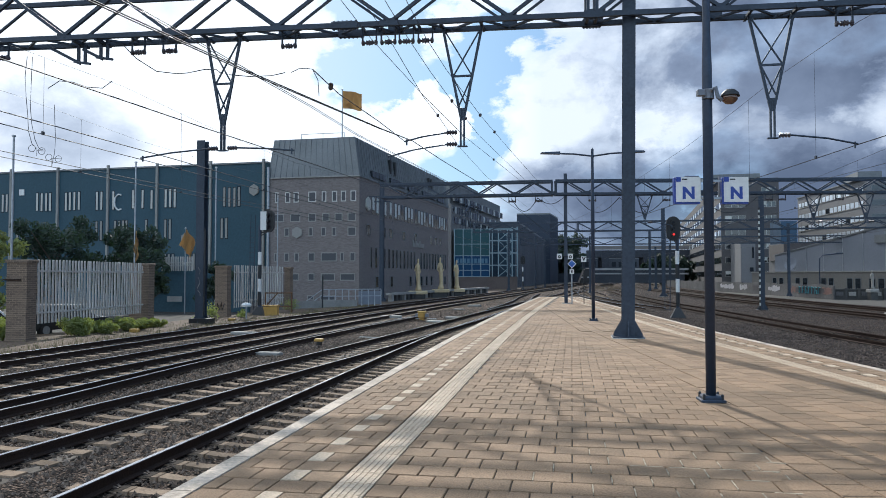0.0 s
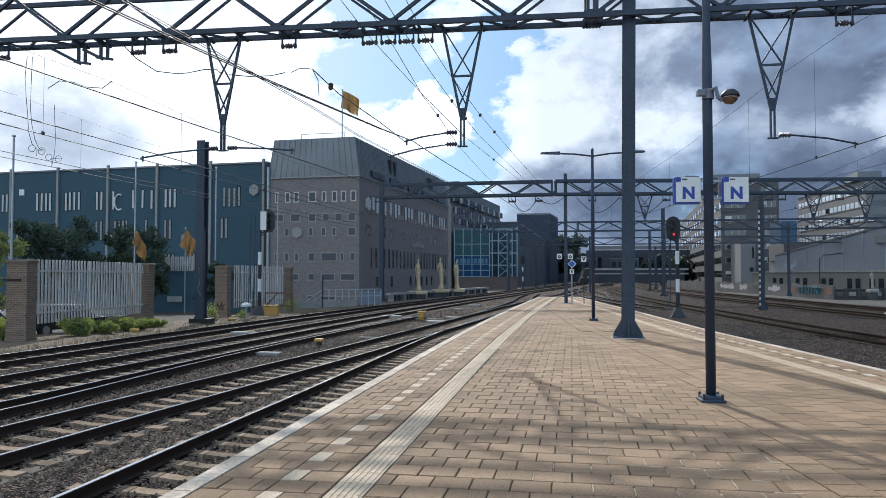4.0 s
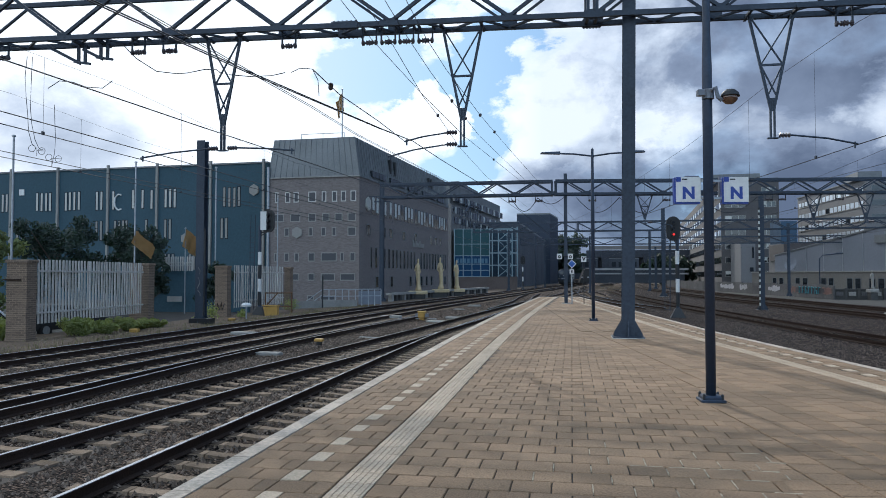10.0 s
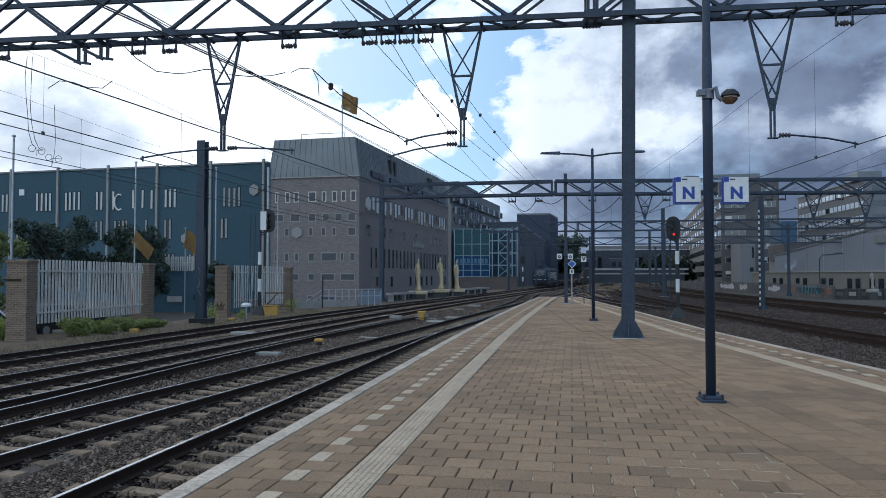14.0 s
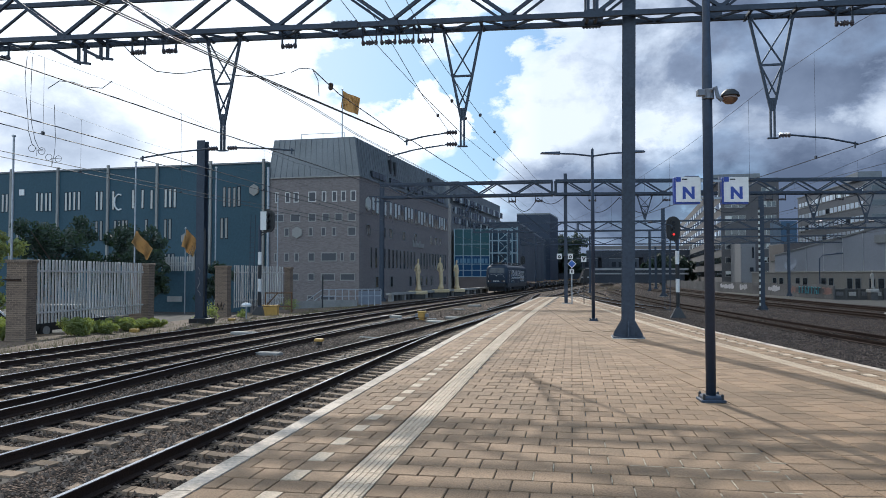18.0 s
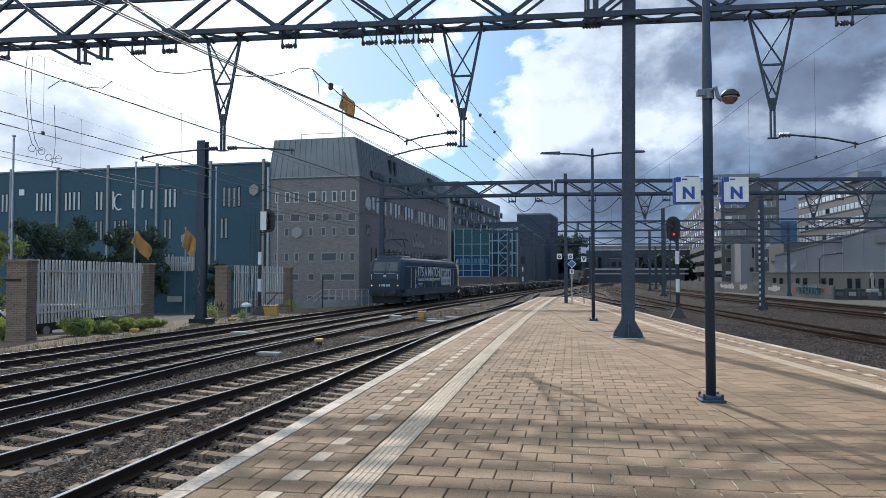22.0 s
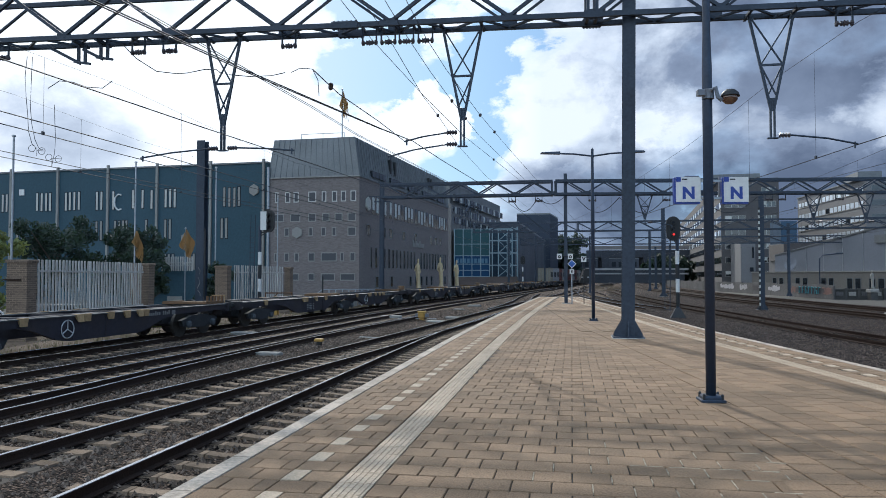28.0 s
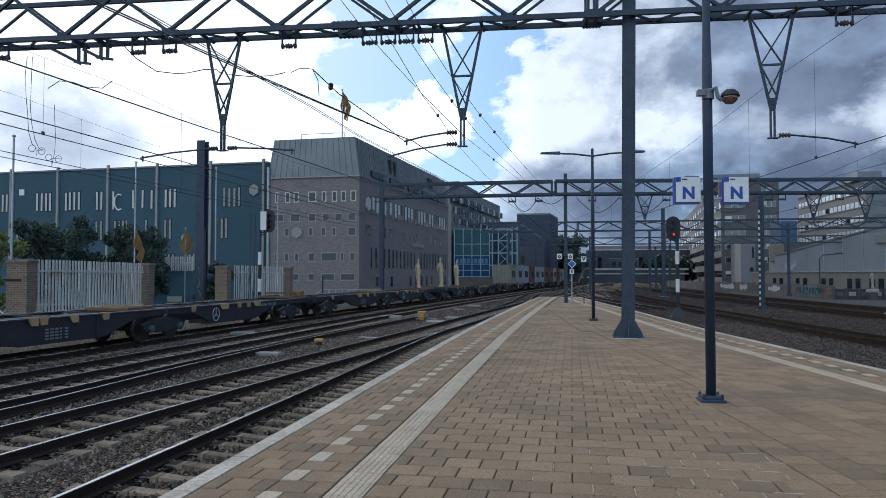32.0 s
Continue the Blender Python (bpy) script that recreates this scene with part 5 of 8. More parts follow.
shed = thing("metal_hall", "light grey sheet-metal hall with sloping roofline", "building")
g = Front((51.5, 114), (55.2, 82))
s = Shape()
s.hexa([g.p(0, 1.9, -14), g.p(g.len, 1.9, -14), g.p(g.len, 1.9, 0), g.p(0, 1.9, 0), g.p(0, 5.0, -14), g.p(g.len, 9.0, -14), g.p(g.len, 8.7, 0), g.p(0, 4.6, 0)])
part("sheet_wall", s, M_HALL, shed)
for i in range(1, 8):
    k = g.len * i / 8
    part("seam", g.box(k - 0.05, k + 0.05, 1.9, 4.5 + 4.1 * i / 8, 0.0, 0.04), M_GALV, shed)
part("roof_trim", Shape().bar(g.p(0, 4.65, 0), g.p(g.len, 8.75, 0), 0.3, 0.2), M_ZINC, shed)
M_DARKROOF = mat("dark brown roofing", (0.075, 0.066, 0.064), 0.9, 0, 0.2, 4, 0.3, 0.05)
lr = part("rear_roof", Shape().hexa([(54.3, 117, 4.0), (70, 113, 4.0), (72, 122, 4.0), (56, 126, 4.0), (54.3, 117, 6.6), (70, 113, 7.4), (72, 122, 7.4), (56, 126, 6.6)]), M_DARKROOF, shed, "dark brown low roof behind the hall")
for i in range(4):
    part("slit", Shape().box(55.6 + i * 2.6, 56.2 + i * 2.6, 116.4 - i * 0.66, 117.2 - i * 0.66, 5.2, 5.7), M_BLACK, lr)
part("vent_box", g.box(22.6, 24.6, 5.6, 6.6, -0.02, 0.3), M_ZINC, shed)
low = thing("station_annex", "long beige rendered annex with dark windows", "building")
M_BEIGE = mat("beige render", (0.155, 0.145, 0.13), 0.85, 0, 0.12, 5, 0.2, 0.06, (0.12, 0.112, 0.1))
g = Front((49.6, 118), (53.6, 80))
part("wall", g.box(0, g.len, -1.2, 2.0, -1.9, 0.0), M_BEIGE, low)
part("cornice", g.box(0, g.len, 2.0, 2.15, -1.9, 0.12), M_CONC, low)
for k in (2.2, 6.0, 7.8, 12.0, 13.8, 18.0, 19.6, 23.4, 25.0, 27.6, 29.2, 32.6, 34.0):
    window(g, k, k + 1.15, -0.2, 1.25, low, M_ZINC, rim=0.07)
sat = thing("satellite_dish", "grey satellite dish on the hall's wall", "dish")
part("dish", Shape().lathe([(0.1, 0.0), (0.6, 0.12), (0.95, 0.35), (0.92, 0.36), (0.1, 0.06)], 16), M_HALL, sat, at=pose(50.8, 107, 3.1, 70, 0, -60))
part("arm", Shape().bar((51.6, 107.5, 2.4), (50.8, 107, 3.1), 0.1), M_GALV, sat)
bb = thing("blue_container", "dark blue site cabin beside the offices", "cabin")
part("body", Shape().box(56.2, 58.9, 122, 126, 6.8, 10.6), mat("dark blue sheet", (0.03, 0.07, 0.12), 0.5, 0.1, 0.1, 4, 0.5, 0.03), bb)
part("plinth", Shape().box(56.0, 59.2, 121.8, 126.2, -1.2, 6.8), M_FACADE, bb)

M_WALLCONC = mat("stained concrete", (0.105, 0.1, 0.1), 0.9, 0, 0.3, 8, 0.35, 0.2, (0.06, 0.06, 0.06), rnd=0.12)
wall = thing("trackside_wall", "grey concrete trackside wall in panels with graffiti", "wall", kind="structure")
g = Front((50.5, 166), (44.6, 84))
M_GRAF = [mat("graffiti " + n, c, 0.6, 0, 0.15, 6, 1.5, 0.02) for n, c in (("turquoise", (0.1, 0.3, 0.34)), ("red", (0.17, 0.09, 0.075)), ("pale", (0.42, 0.4, 0.41)), ("grey", (0.05, 0.045, 0.05)))]
n = 34
for i in range(n):
    k0, k1 = g.len * i / n, g.len * (i + 1) / n - 0.04
    part("wall_panel", g.box(k0, k1, -1.2, 0.42 + 0.05 * (i % 3), -0.2, 0.0), M_WALLCONC, wall)
rq = random.Random(8)
for k0, k1, m in ((70.0, 73.0, 1), (71.5, 79.5, 3), (79.0, 81.6, 1), (50, 53, 2), (40, 47, 2), (56, 59, 3), (62, 66, 2)):
    s = Shape()
    k = k0
    while k < k1:
        w = rq.uniform(0.5, 1.1)
        zt = 0.3 - rq.uniform(0, 0.3)
        zb = -0.75 + rq.uniform(0, 0.25)
        sk = rq.uniform(-0.25, 0.25)
        q = [g.p(k, zb, 0.006 + 0.002 * m), g.p(k + w, zb + 0.1, 0.006 + 0.002 * m), g.p(k + w + sk, zt, 0.006 + 0.002 * m), g.p(k + sk, zt - 0.1, 0.006 + 0.002 * m)]
        s.face(*q)
        k += w * 0.9
    part("graffiti_paint", s, M_GRAF[m], wall)
s = Shape()
for i in range(7):
    k = 72.8 + i * 0.92
    for q0, q1 in (((0.0, -0.65), (0.1, 0.2)), ((0.1, 0.2), (0.6, 0.1)), ((0.05, -0.25), (0.5, -0.2)), ((0.5, -0.2), (0.55, -0.65)))[: 2 + i % 3]:
        a, b = g.p(k + q0[0], q0[1], 0.02), g.p(k + q1[0], q1[1], 0.02)
        s.bar(a, b, 0.02, 0.2, g.n)
part("graffiti_letters", s, M_GRAF[0], wall, "turquoise graffiti strokes")
lw = thing("low_balustrade", "low dark balustrade with pale blocks", "wall", kind="structure")
f = Front((44.9, 84.2), (51.6, 83.2))
part("wall", f.box(0, f.len, -1.2, -0.1, -0.5, -0.1), M_PEDESTAL, lw)
part("rail", f.box(0, f.len, -0.1, 0.05, -0.6, 0.0), M_PEDESTAL, lw)
for i in range(5):
    k = 0.1 + i * 1.35
    part("block", f.box(k, k + 0.75, -0.75, -0.3, -0.12, 0.02), M_CONC if i % 2 else M_WALLCONC, lw)
    part("post", f.box(k + 0.95, k + 1.2, -1.2, 0.12, -0.15, 0.06), M_PEDESTAL, lw)

# ---- goods train ----
M_NAVY = mat("dark navy paint", (0.021, 0.034, 0.054), 0.6, 0.0, 0.12, 6, 0.6, 0.01, spec=0.3)
M_SKIRT = mat("dark grey underframe paint", (0.06, 0.068, 0.076), 0.6, 0.0, 0.2, 10, 1.2, 0.05)
M_UNDER = mat("grimy black running gear", (0.026, 0.028, 0.031), 0.8, 0.1, 0.3, 12, 2, 0.1)
M_ROOFGREY = mat("dirty grey roof", (0.05, 0.056, 0.062), 0.95, 0.0, 0.2, 8, 1.0, 0.04, spec=0.0)
M_PRINT = mat("white vinyl print", (0.62, 0.62, 0.62), 0.5, 0, 0.05, 20, 2, 0)
M_PAD = mat("pale grey print", (0.42, 0.43, 0.44), 0.5, 0, 0.06, 20, 2, 0)
M_TEAL2 = mat("blue vinyl print", (0.03, 0.14, 0.24), 0.45, 0, 0.08, 6, 1, 0)
M_OLIVE = mat("yellow vinyl print", (0.36, 0.3, 0.045), 0.45, 0, 0.08, 6, 1, 0)
M_PETROL = mat("dull petrol vinyl print", (0.045, 0.075, 0.09), 0.45, 0, 0.08, 6, 1, 0)
M_SCREEN = glass("windscreen glass", (0.05, 0.06, 0.067), 0.12, 0.5)
M_LAMP = glow("lit headlamp", (1.0, 0.9, 0.78), 0.22)
M_RUSTY = mat("wagon frame paint", (0.02, 0.02, 0.03), 0.65, 0.05, 0.25, 8, 1.0, 0.06, (0.035, 0.025, 0.02))
M_LASH = mat("worn tan fittings", (0.36, 0.24, 0.12), 0.7, 0.1, 0.2, 12, 2, 0.05)
M_WOOD = mat("orange-brown timber", (0.15, 0.083, 0.04), 0.8, 0, 0.2, 20, 2, 0.1)
M_FADED = mat("faded lettering", (0.2, 0.2, 0.2), 0.7, 0, 0.2, 20, 2, 0)
M_WHEEL = mat("wheel steel", (0.06, 0.055, 0.05), 0.6, 0.6, 0.2, 12, 2, 0.05)

TRAIN_LINE = [(-60, -190), (-36.5, -90)] + LINE_D + [(175, 722)]
RIDE = spline(TRAIN_LINE, 1.0)


def ride(s):
    i = max(0, min(len(RIDE) - 2, int(s)))
    a, b = RIDE[i], RIDE[i + 1]
    t = s - i
    return Vector((a[0] + (b[0] - a[0]) * t, a[1] + (b[1] - a[1]) * t, RAIL_Z))


def on_track(s, half):
    """Pose of a vehicle whose middle is at s metres along the line, running towards smaller s."""
    p, q = ride(s - half), ride(s + half)
    d = p - q
    m = (p + q) / 2
    return pose(m.x, m.y, RAIL_Z, 0, 0, math.degrees(math.atan2(d.y, d.x)))


def wheelset(parent, x, r=0.5):
    prof = [(r - 0.06, -0.07), (r + 0.03, -0.07), (r + 0.03, -0.04), (r, -0.03), (r, 0.07), (r - 0.08, 0.07)]
    for sy in (-1, 1):
        p = [(a, -sy * b) for a, b in prof]
        part("wheel", Shape().lathe(p if sy < 0 else p[::-1], 20, at=(x, sy * 0.76, r), axis="y"), M_WHEEL, parent)
    part("axle", Shape().rod((x, -0.8, r), (x, 0.8, r), 0.08, 8), M_UNDER, parent)


def bogie(parent, x, base=1.8, r=0.46):
    b = part("bogie", Shape().box(x - base / 2 - 0.5, x + base / 2 + 0.5, -0.35, 0.35, 0.5, 0.75), M_UNDER, parent)
    for sy in (-1, 1):
        fr = [(x - base / 2 - 0.45, 0.62), (x - base / 2 - 0.3, 0.38), (x - base / 2 + 0.3, 0.38), (x - 0.45, 0.3), (x + 0.45, 0.3), (x + base / 2 - 0.3, 0.38), (x + base / 2 + 0.3, 0.38), (x + base / 2 + 0.45, 0.62), (x + 0.5, 0.8), (x - 0.5, 0.8)]
        y0 = sy * 1.0
        part("side_frame", Shape().prism(fr, min(y0, y0 + sy * 0.16), max(y0, y0 + sy * 0.16)), M_UNDER, b)
        for dx_ in (-base / 2, base / 2):
            part("axle_box", Shape().lathe([(0.14, 0), (0.14, 0.1), (0.08, 0.14)] if sy > 0 else [(0.08, -0.14), (0.14, -0.1), (0.14, 0)], 10, at=(x + dx_, y0 + sy * 0.16, r), axis="y"), M_SKIRT, b)
    for dx_ in (-base / 2, base / 2):
        wheelset(parent, x + dx_, r)


def buffers(parent, x, sg):
    for sy in (-0.88, 0.88):
        prof = [(0.1, 0.0), (0.1, 0.42), (0.25, 0.44), (0.24, 0.5), (0.05, 0.52)]
        p = prof if sg > 0 else [(a, -b) for a, b in prof][::-1]
        part("buffer", Shape().lathe(p, 14, at=(x, sy, 1.04), axis="x"), M_UNDER, parent)
    part("coupling", Shape().bar((x, 0, 1.0), (x + sg * 0.5, 0, 0.7), 0.1, 0.14), M_UNDER, parent)


def loft(levels):
    """Stacked eight-cornered plans: (z, half length, half width, nose half width, corner depth)."""
    s = Shape()
    for z, L, W, N, c in levels:
        s.v += [(L, -N, z), (L, N, z), (L - c, W, z), (-L + c, W, z), (-L, N, z), (-L, -N, z), (-L + c, -W, z), (L - c, -W, z)]
    for j in range(len(levels) - 1):
        s.f += [(j * 8 + i, j * 8 + (i + 1) % 8, (j + 1) * 8 + (i + 1) % 8, (j + 1) * 8 + i) for i in range(8)]
    n = (len(levels) - 1) * 8
    s.f += [tuple(range(7, -1, -1)), tuple(n + i for i in range(8))]
    return s


loco = thing("electric_locomotive", "dark navy electric locomotive with white slogan and raised pantograph", "locomotive")
body = part("body", loft([(1.02, 8.85, 1.44, 1.0, 0.5), (1.25, 8.98, 1.49, 1.22, 0.3), (2.1, 9.0, 1.49, 1.22, 0.3), (2.62, 8.9, 1.49, 1.22, 0.3),
                          (3.0, 8.78, 1.49, 1.22, 0.3), (3.42, 8.58, 1.43, 1.18, 0.3), (3.62, 8.44, 1.3, 1.08, 0.32), (3.78, 8.0, 1.0, 0.82, 0.4)]), M_NAVY, loco, bevel=0.03)
part("skirt", loft([(0.7, 8.5, 1.40, 1.0, 0.5), (0.74, 8.6, 1.455, 1.0, 0.5), (1.05, 8.75, 1.47, 1.0, 0.5), (1.3, 8.85, 1.50, 1.0, 0.6)]), M_SKIRT, loco, "dark grey lower side band")
for sg in (1, -1):
    zz = lambda z: 8.9 - (z - 2.62) * (0.12 / 0.38) if z < 3.0 else 8.78 - (z - 3.0) * (0.2 / 0.42)
    for y0, y1 in ((-1.0, -0.04), (0.04, 1.0)):
        s = Shape()
        lo, hi = 2.68, 3.4
        q = [(zz(lo) + 0.012, y0, lo), (zz(lo) + 0.012, y1, lo), (zz(3.0) + 0.012, y1, 3.0), (zz(hi) + 0.012, y1 * 0.95, hi), (zz(hi) + 0.012, y0 * 0.95, hi), (zz(3.0) + 0.012, y0, 3.0)]
        q = [(x * sg, y, z) for x, y, z in q]
        for tri in ((0, 1, 2, 5), (5, 2, 3, 4)):
            c = [q[i] for i in tri]
            s.face(*(c if sg > 0 else c[::-1]))
        w = part("windscreen", s, M_SCREEN, loco, "tinted windscreen pane")
        ym = (y0 + y1) / 2
        part("wiper", Shape().bar((sg * (zz(2.7) + 0.04), ym * 0.35, 2.66), (sg * (zz(3.3) + 0.04), ym * 0.55, 3.3), 0.03), M_BLACK, w)
    part("sill_rail", Shape().rod((sg * 9.0, -0.85, 2.52), (sg * 9.0, -0.1, 2.52), 0.025).rod((sg * 9.0, 0.1, 2.52), (sg * 9.0, 0.85, 2.52), 0.018), M_PAD, loco)
    part("emblem", Shape().box(min(sg * 8.98, sg * 9.04), max(sg * 8.98, sg * 9.04), -0.11, 0.11, 2.26, 2.4), M_PAD, loco)
    for y in (-0.95, 0.95):
        h = part("headlight_unit", Shape().box(min(sg * 8.96, sg * 9.03), max(sg * 8.96, sg * 9.03), y - 0.26, y + 0.26, 1.46, 1.68), M_BLACK, loco)
        part("headlamp", Shape().lathe([(0.065, 0.0), (0.06, 0.03)] if sg > 0 else [(0.06, -0.03), (0.065, 0.0)], 12, at=(sg * 9.03, y + 0.12 * (1 if y > 0 else -1), 1.57), axis="x"), M_LAMP if sg > 0 else M_PRINT, h)
        part("tail_lamp", Shape().lathe([(0.06, 0.0), (0.055, 0.02)] if sg > 0 else [(0.055, -0.02), (0.06, 0.0)], 10, at=(sg * 9.03, y - 0.13 * (1 if y > 0 else -1), 1.57), axis="x"), M_RED, h)
        part("handrail", Shape().tube([(sg * 9.02, y * 1.12, 2.05), (sg * 9.1, y * 1.12, 2.1), (sg * 9.1, y * 1.12, 2.4), (sg * 9.02, y * 1.12, 2.45)], 0.02), M_PRINT, loco)
    s = Shape()
    for i, w in enumerate((0.07, 0, 0.07, 0.07, 0.07, 0, 0.07, 0.07, 0.07)):
        if w:
            s.box(min(sg * 8.99, sg * 9.015), max(sg * 8.99, sg * 9.015), -0.46 + i * 0.1, -0.46 + i * 0.1 + w, 1.5, 1.66)
    part("number_bars", s, M_PRINT, loco, "white vehicle number shown as bars")
    part("buffer_beam", Shape().box(min(sg * 8.5, sg * 9.0), max(sg * 8.5, sg * 9.0), -1.25, 1.25, 0.75, 1.28), M_UNDER, loco)
    part("plough", Shape().hexa([(sg * 8.3, -1.2, 0.2), (sg * 8.3, 1.2, 0.2), (sg * 8.6, 1.2, 0.75), (sg * 8.6, -1.2, 0.75), (sg * 8.75, -1.1, 0.2), (sg * 8.75, 1.1, 0.2), (sg * 8.9, 1.1, 0.75), (sg * 8.9, -1.1, 0.75)]), M_UNDER, loco)
    buffers(loco, sg * 9.0, sg)
    bogie(loco, sg * 5.2, 2.6, 0.6)
    part("cab_roof", loft([(3.6, 1.6, 1.2, 0.95, 0.35), (3.86, 1.5, 1.0, 0.85, 0.35), (3.93, 1.4, 0.85, 0.75, 0.3)]), M_NAVY, loco, at=pose(sg * 6.7, 0, 0))
    for y in (-1.5, 1.5):
        for x in (6.95, 5.75):
            part("door_rail", Shape().rod((sg * x, y, 1.35), (sg * x, y, 2.92), 0.02), M_PRINT, loco)
        d = part("cab_door", Shape().box(min(sg * 5.8, sg * 6.9), max(sg * 5.8, sg * 6.9), y - 0.012, y + 0.012, 1.3, 2.95), M_NAVY, loco)
        part("step", Shape().box(sg * 6.35 - 0.25, sg * 6.35 + 0.25, y - 0.06, y + 0.06, 0.42, 0.46).box(sg * 6.35 - 0.25, sg * 6.35 + 0.25, y - 0.06, y + 0.06, 0.66, 0.70), M_GALV, loco)
for y in (-1, 1):
    part("roof_line", Shape().bar((8.3, y * 1.475, 3.06), (-8.3, y * 1.475, 3.06), 0.022), M_PAD, loco)
    for x0, x1 in ((4.9, 1.6), (1.5, -1.8), (-1.9, -5.0), (-5.1, -8.0)):
        s = Shape()
        q = [(x0, y * 1.49, 3.1), (x1, y * 1.49, 3.1), (x1, y * 1.38, 3.42), (x0, y * 1.38, 3.42)]
        s.face(*(q if y < 0 else q[::-1]))
        part("roof_panel", s, M_ROOFGREY, loco, "dirty grey roof side panel")
    part("tank", Shape().box(-2.4, 2.4, min(y * 0.3, y * 1.3), max(y * 0.3, y * 1.3), 0.3, 0.95), M_UNDER, loco)
# coloured facets and slogan on the sides
rp = random.Random(4)
for side in (1, -1):
    m_ = pose(0, 0, 0) if side > 0 else pose(0, 0, 0, 0, 0, 180)
    facets = []
    for i in range(10):
        for j in range(4):
            if rp.random() < 0.55:
                facets.append((5.7 - i * 1.2, 1.32 + j * 0.4, rp.choice((M_TEAL2, M_PETROL, M_PETROL, M_OLIVE, M_PETROL))))
    for x, z, mm in facets:
        c = [(x + rp.uniform(-0.2, 0.2), z + rp.uniform(-0.05, 0.15)), (x - rp.uniform(0.5, 1.1), z), (x - rp.uniform(0.1, 0.6), min(2.9, z + rp.uniform(0.35, 0.75)))]
        c.sort()
        a, b, d = c
        s = Shape()
        pr = [(a[0], 1.493, a[1]), (b[0], 1.493, b[1]), (d[0], 1.493, d[1])]
        n_ = (Vector(pr[1]) - Vector(pr[0])).cross(Vector(pr[2]) - Vector(pr[0]))
        s.face(*(pr if n_.y > 0 else pr[::-1]))
        part("printed_facet", s, mm, loco, at=m_)
    rot = Matrix(((-1, 0, 0, 0), (0, 0, 1, 0), (0, 1, 0, 0), (0, 0, 0, 1)))
    for txt, size, x, z, wide in (("IT'S A MATCH!", 1.14, 5.05, 2.29, 7.0), ("Insurance Services that fit your needs", 0.42, 5.05, 1.91, 7.0)):
        me = text_mesh(txt, size, 0.003, "LEFT", 0.012 if size > 0.6 else 0.004)
        me.materials.append(M_PRINT)
        xs = [v.co.x for v in me.vertices]
        part("slogan" if size > 0.6 else "slogan_line", me, None, loco, "white printed slogan", at=m_ @ Matrix.Translation((x, 1.498, z)) @ rot @ Matrix.Diagonal((wide / (max(xs) - min(xs)), 1, 1, 1)))
    s = Shape()
    for i in range(9):
        s.box(5.0 - i * 0.15 - 0.11, 5.0 - i * 0.15, 1.494, 1.5, 1.6, 1.72)
    part("small_print", s, M_PAD, loco, at=m_)
    s = Shape().hexa([(-2.35, 1.493, 1.5), (-6.75, 1.493, 1.5), (-6.75, 1.497, 1.5), (-2.35, 1.497, 1.5), (-2.35, 1.493, 3.0), (-5.75, 1.493, 3.0), (-5.75, 1.497, 3.0), (-2.35, 1.497, 3.0)])
    pad = part("print_panel", s, M_PAD, loco, "pale grey printed panel", at=m_)
    # the brand mark as plain bars
    y0_, y1_ = 1.497, 1.503
    s = Shape()
    s.box(-3.2, -2.6, y0_, y1_, 2.25, 2.8).box(-3.95, -3.4, y0_, y1_, 2.62, 2.8).box(-3.8, -3.55, y0_, y1_, 2.25, 2.62).box(-4.75, -4.15, y0_, y1_, 2.25, 2.45).box(-4.6, -4.3, y0_, y1_, 2.45, 2.8).box(-5.6, -5.05, y0_, y1_, 2.25, 2.8)
    part("logo_shape", s, M_SKIRT, pad)
    s = Shape()
    for i in range(11):
        if i != 5:
            s.box(-2.5 - i * 0.34 - 0.24, -2.5 - i * 0.34, y0_, y1_, 1.68, 1.98)
    part("logo_bars", s, mat("brownish print", (0.25, 0.2, 0.14), 0.6), pad)
# roof gear
part("roof_duct", Shape().cham(-5.0, 4.6, -0.55, 0.55, 3.74, 3.92, 0.06), M_ROOFGREY, loco)
for x in (4.2, 2.8, 1.0, -0.8, -2.4, -4.0):
    part("roof_insulator", Shape().lathe([(0.1, 3.9), (0.05, 3.95), (0.11, 4.0), (0.05, 4.06), (0.11, 4.12), (0.04, 4.2)], 8, at=(x, 0.25, 0)), M_INSUL, loco)
part("roof_busbar", Shape().tube([(4.2, 0.25, 4.2), (1.0, 0.25, 4.22), (-4.0, 0.25, 4.2), (-5.2, 0.3, 4.1)], 0.03), M_WIRE, loco)
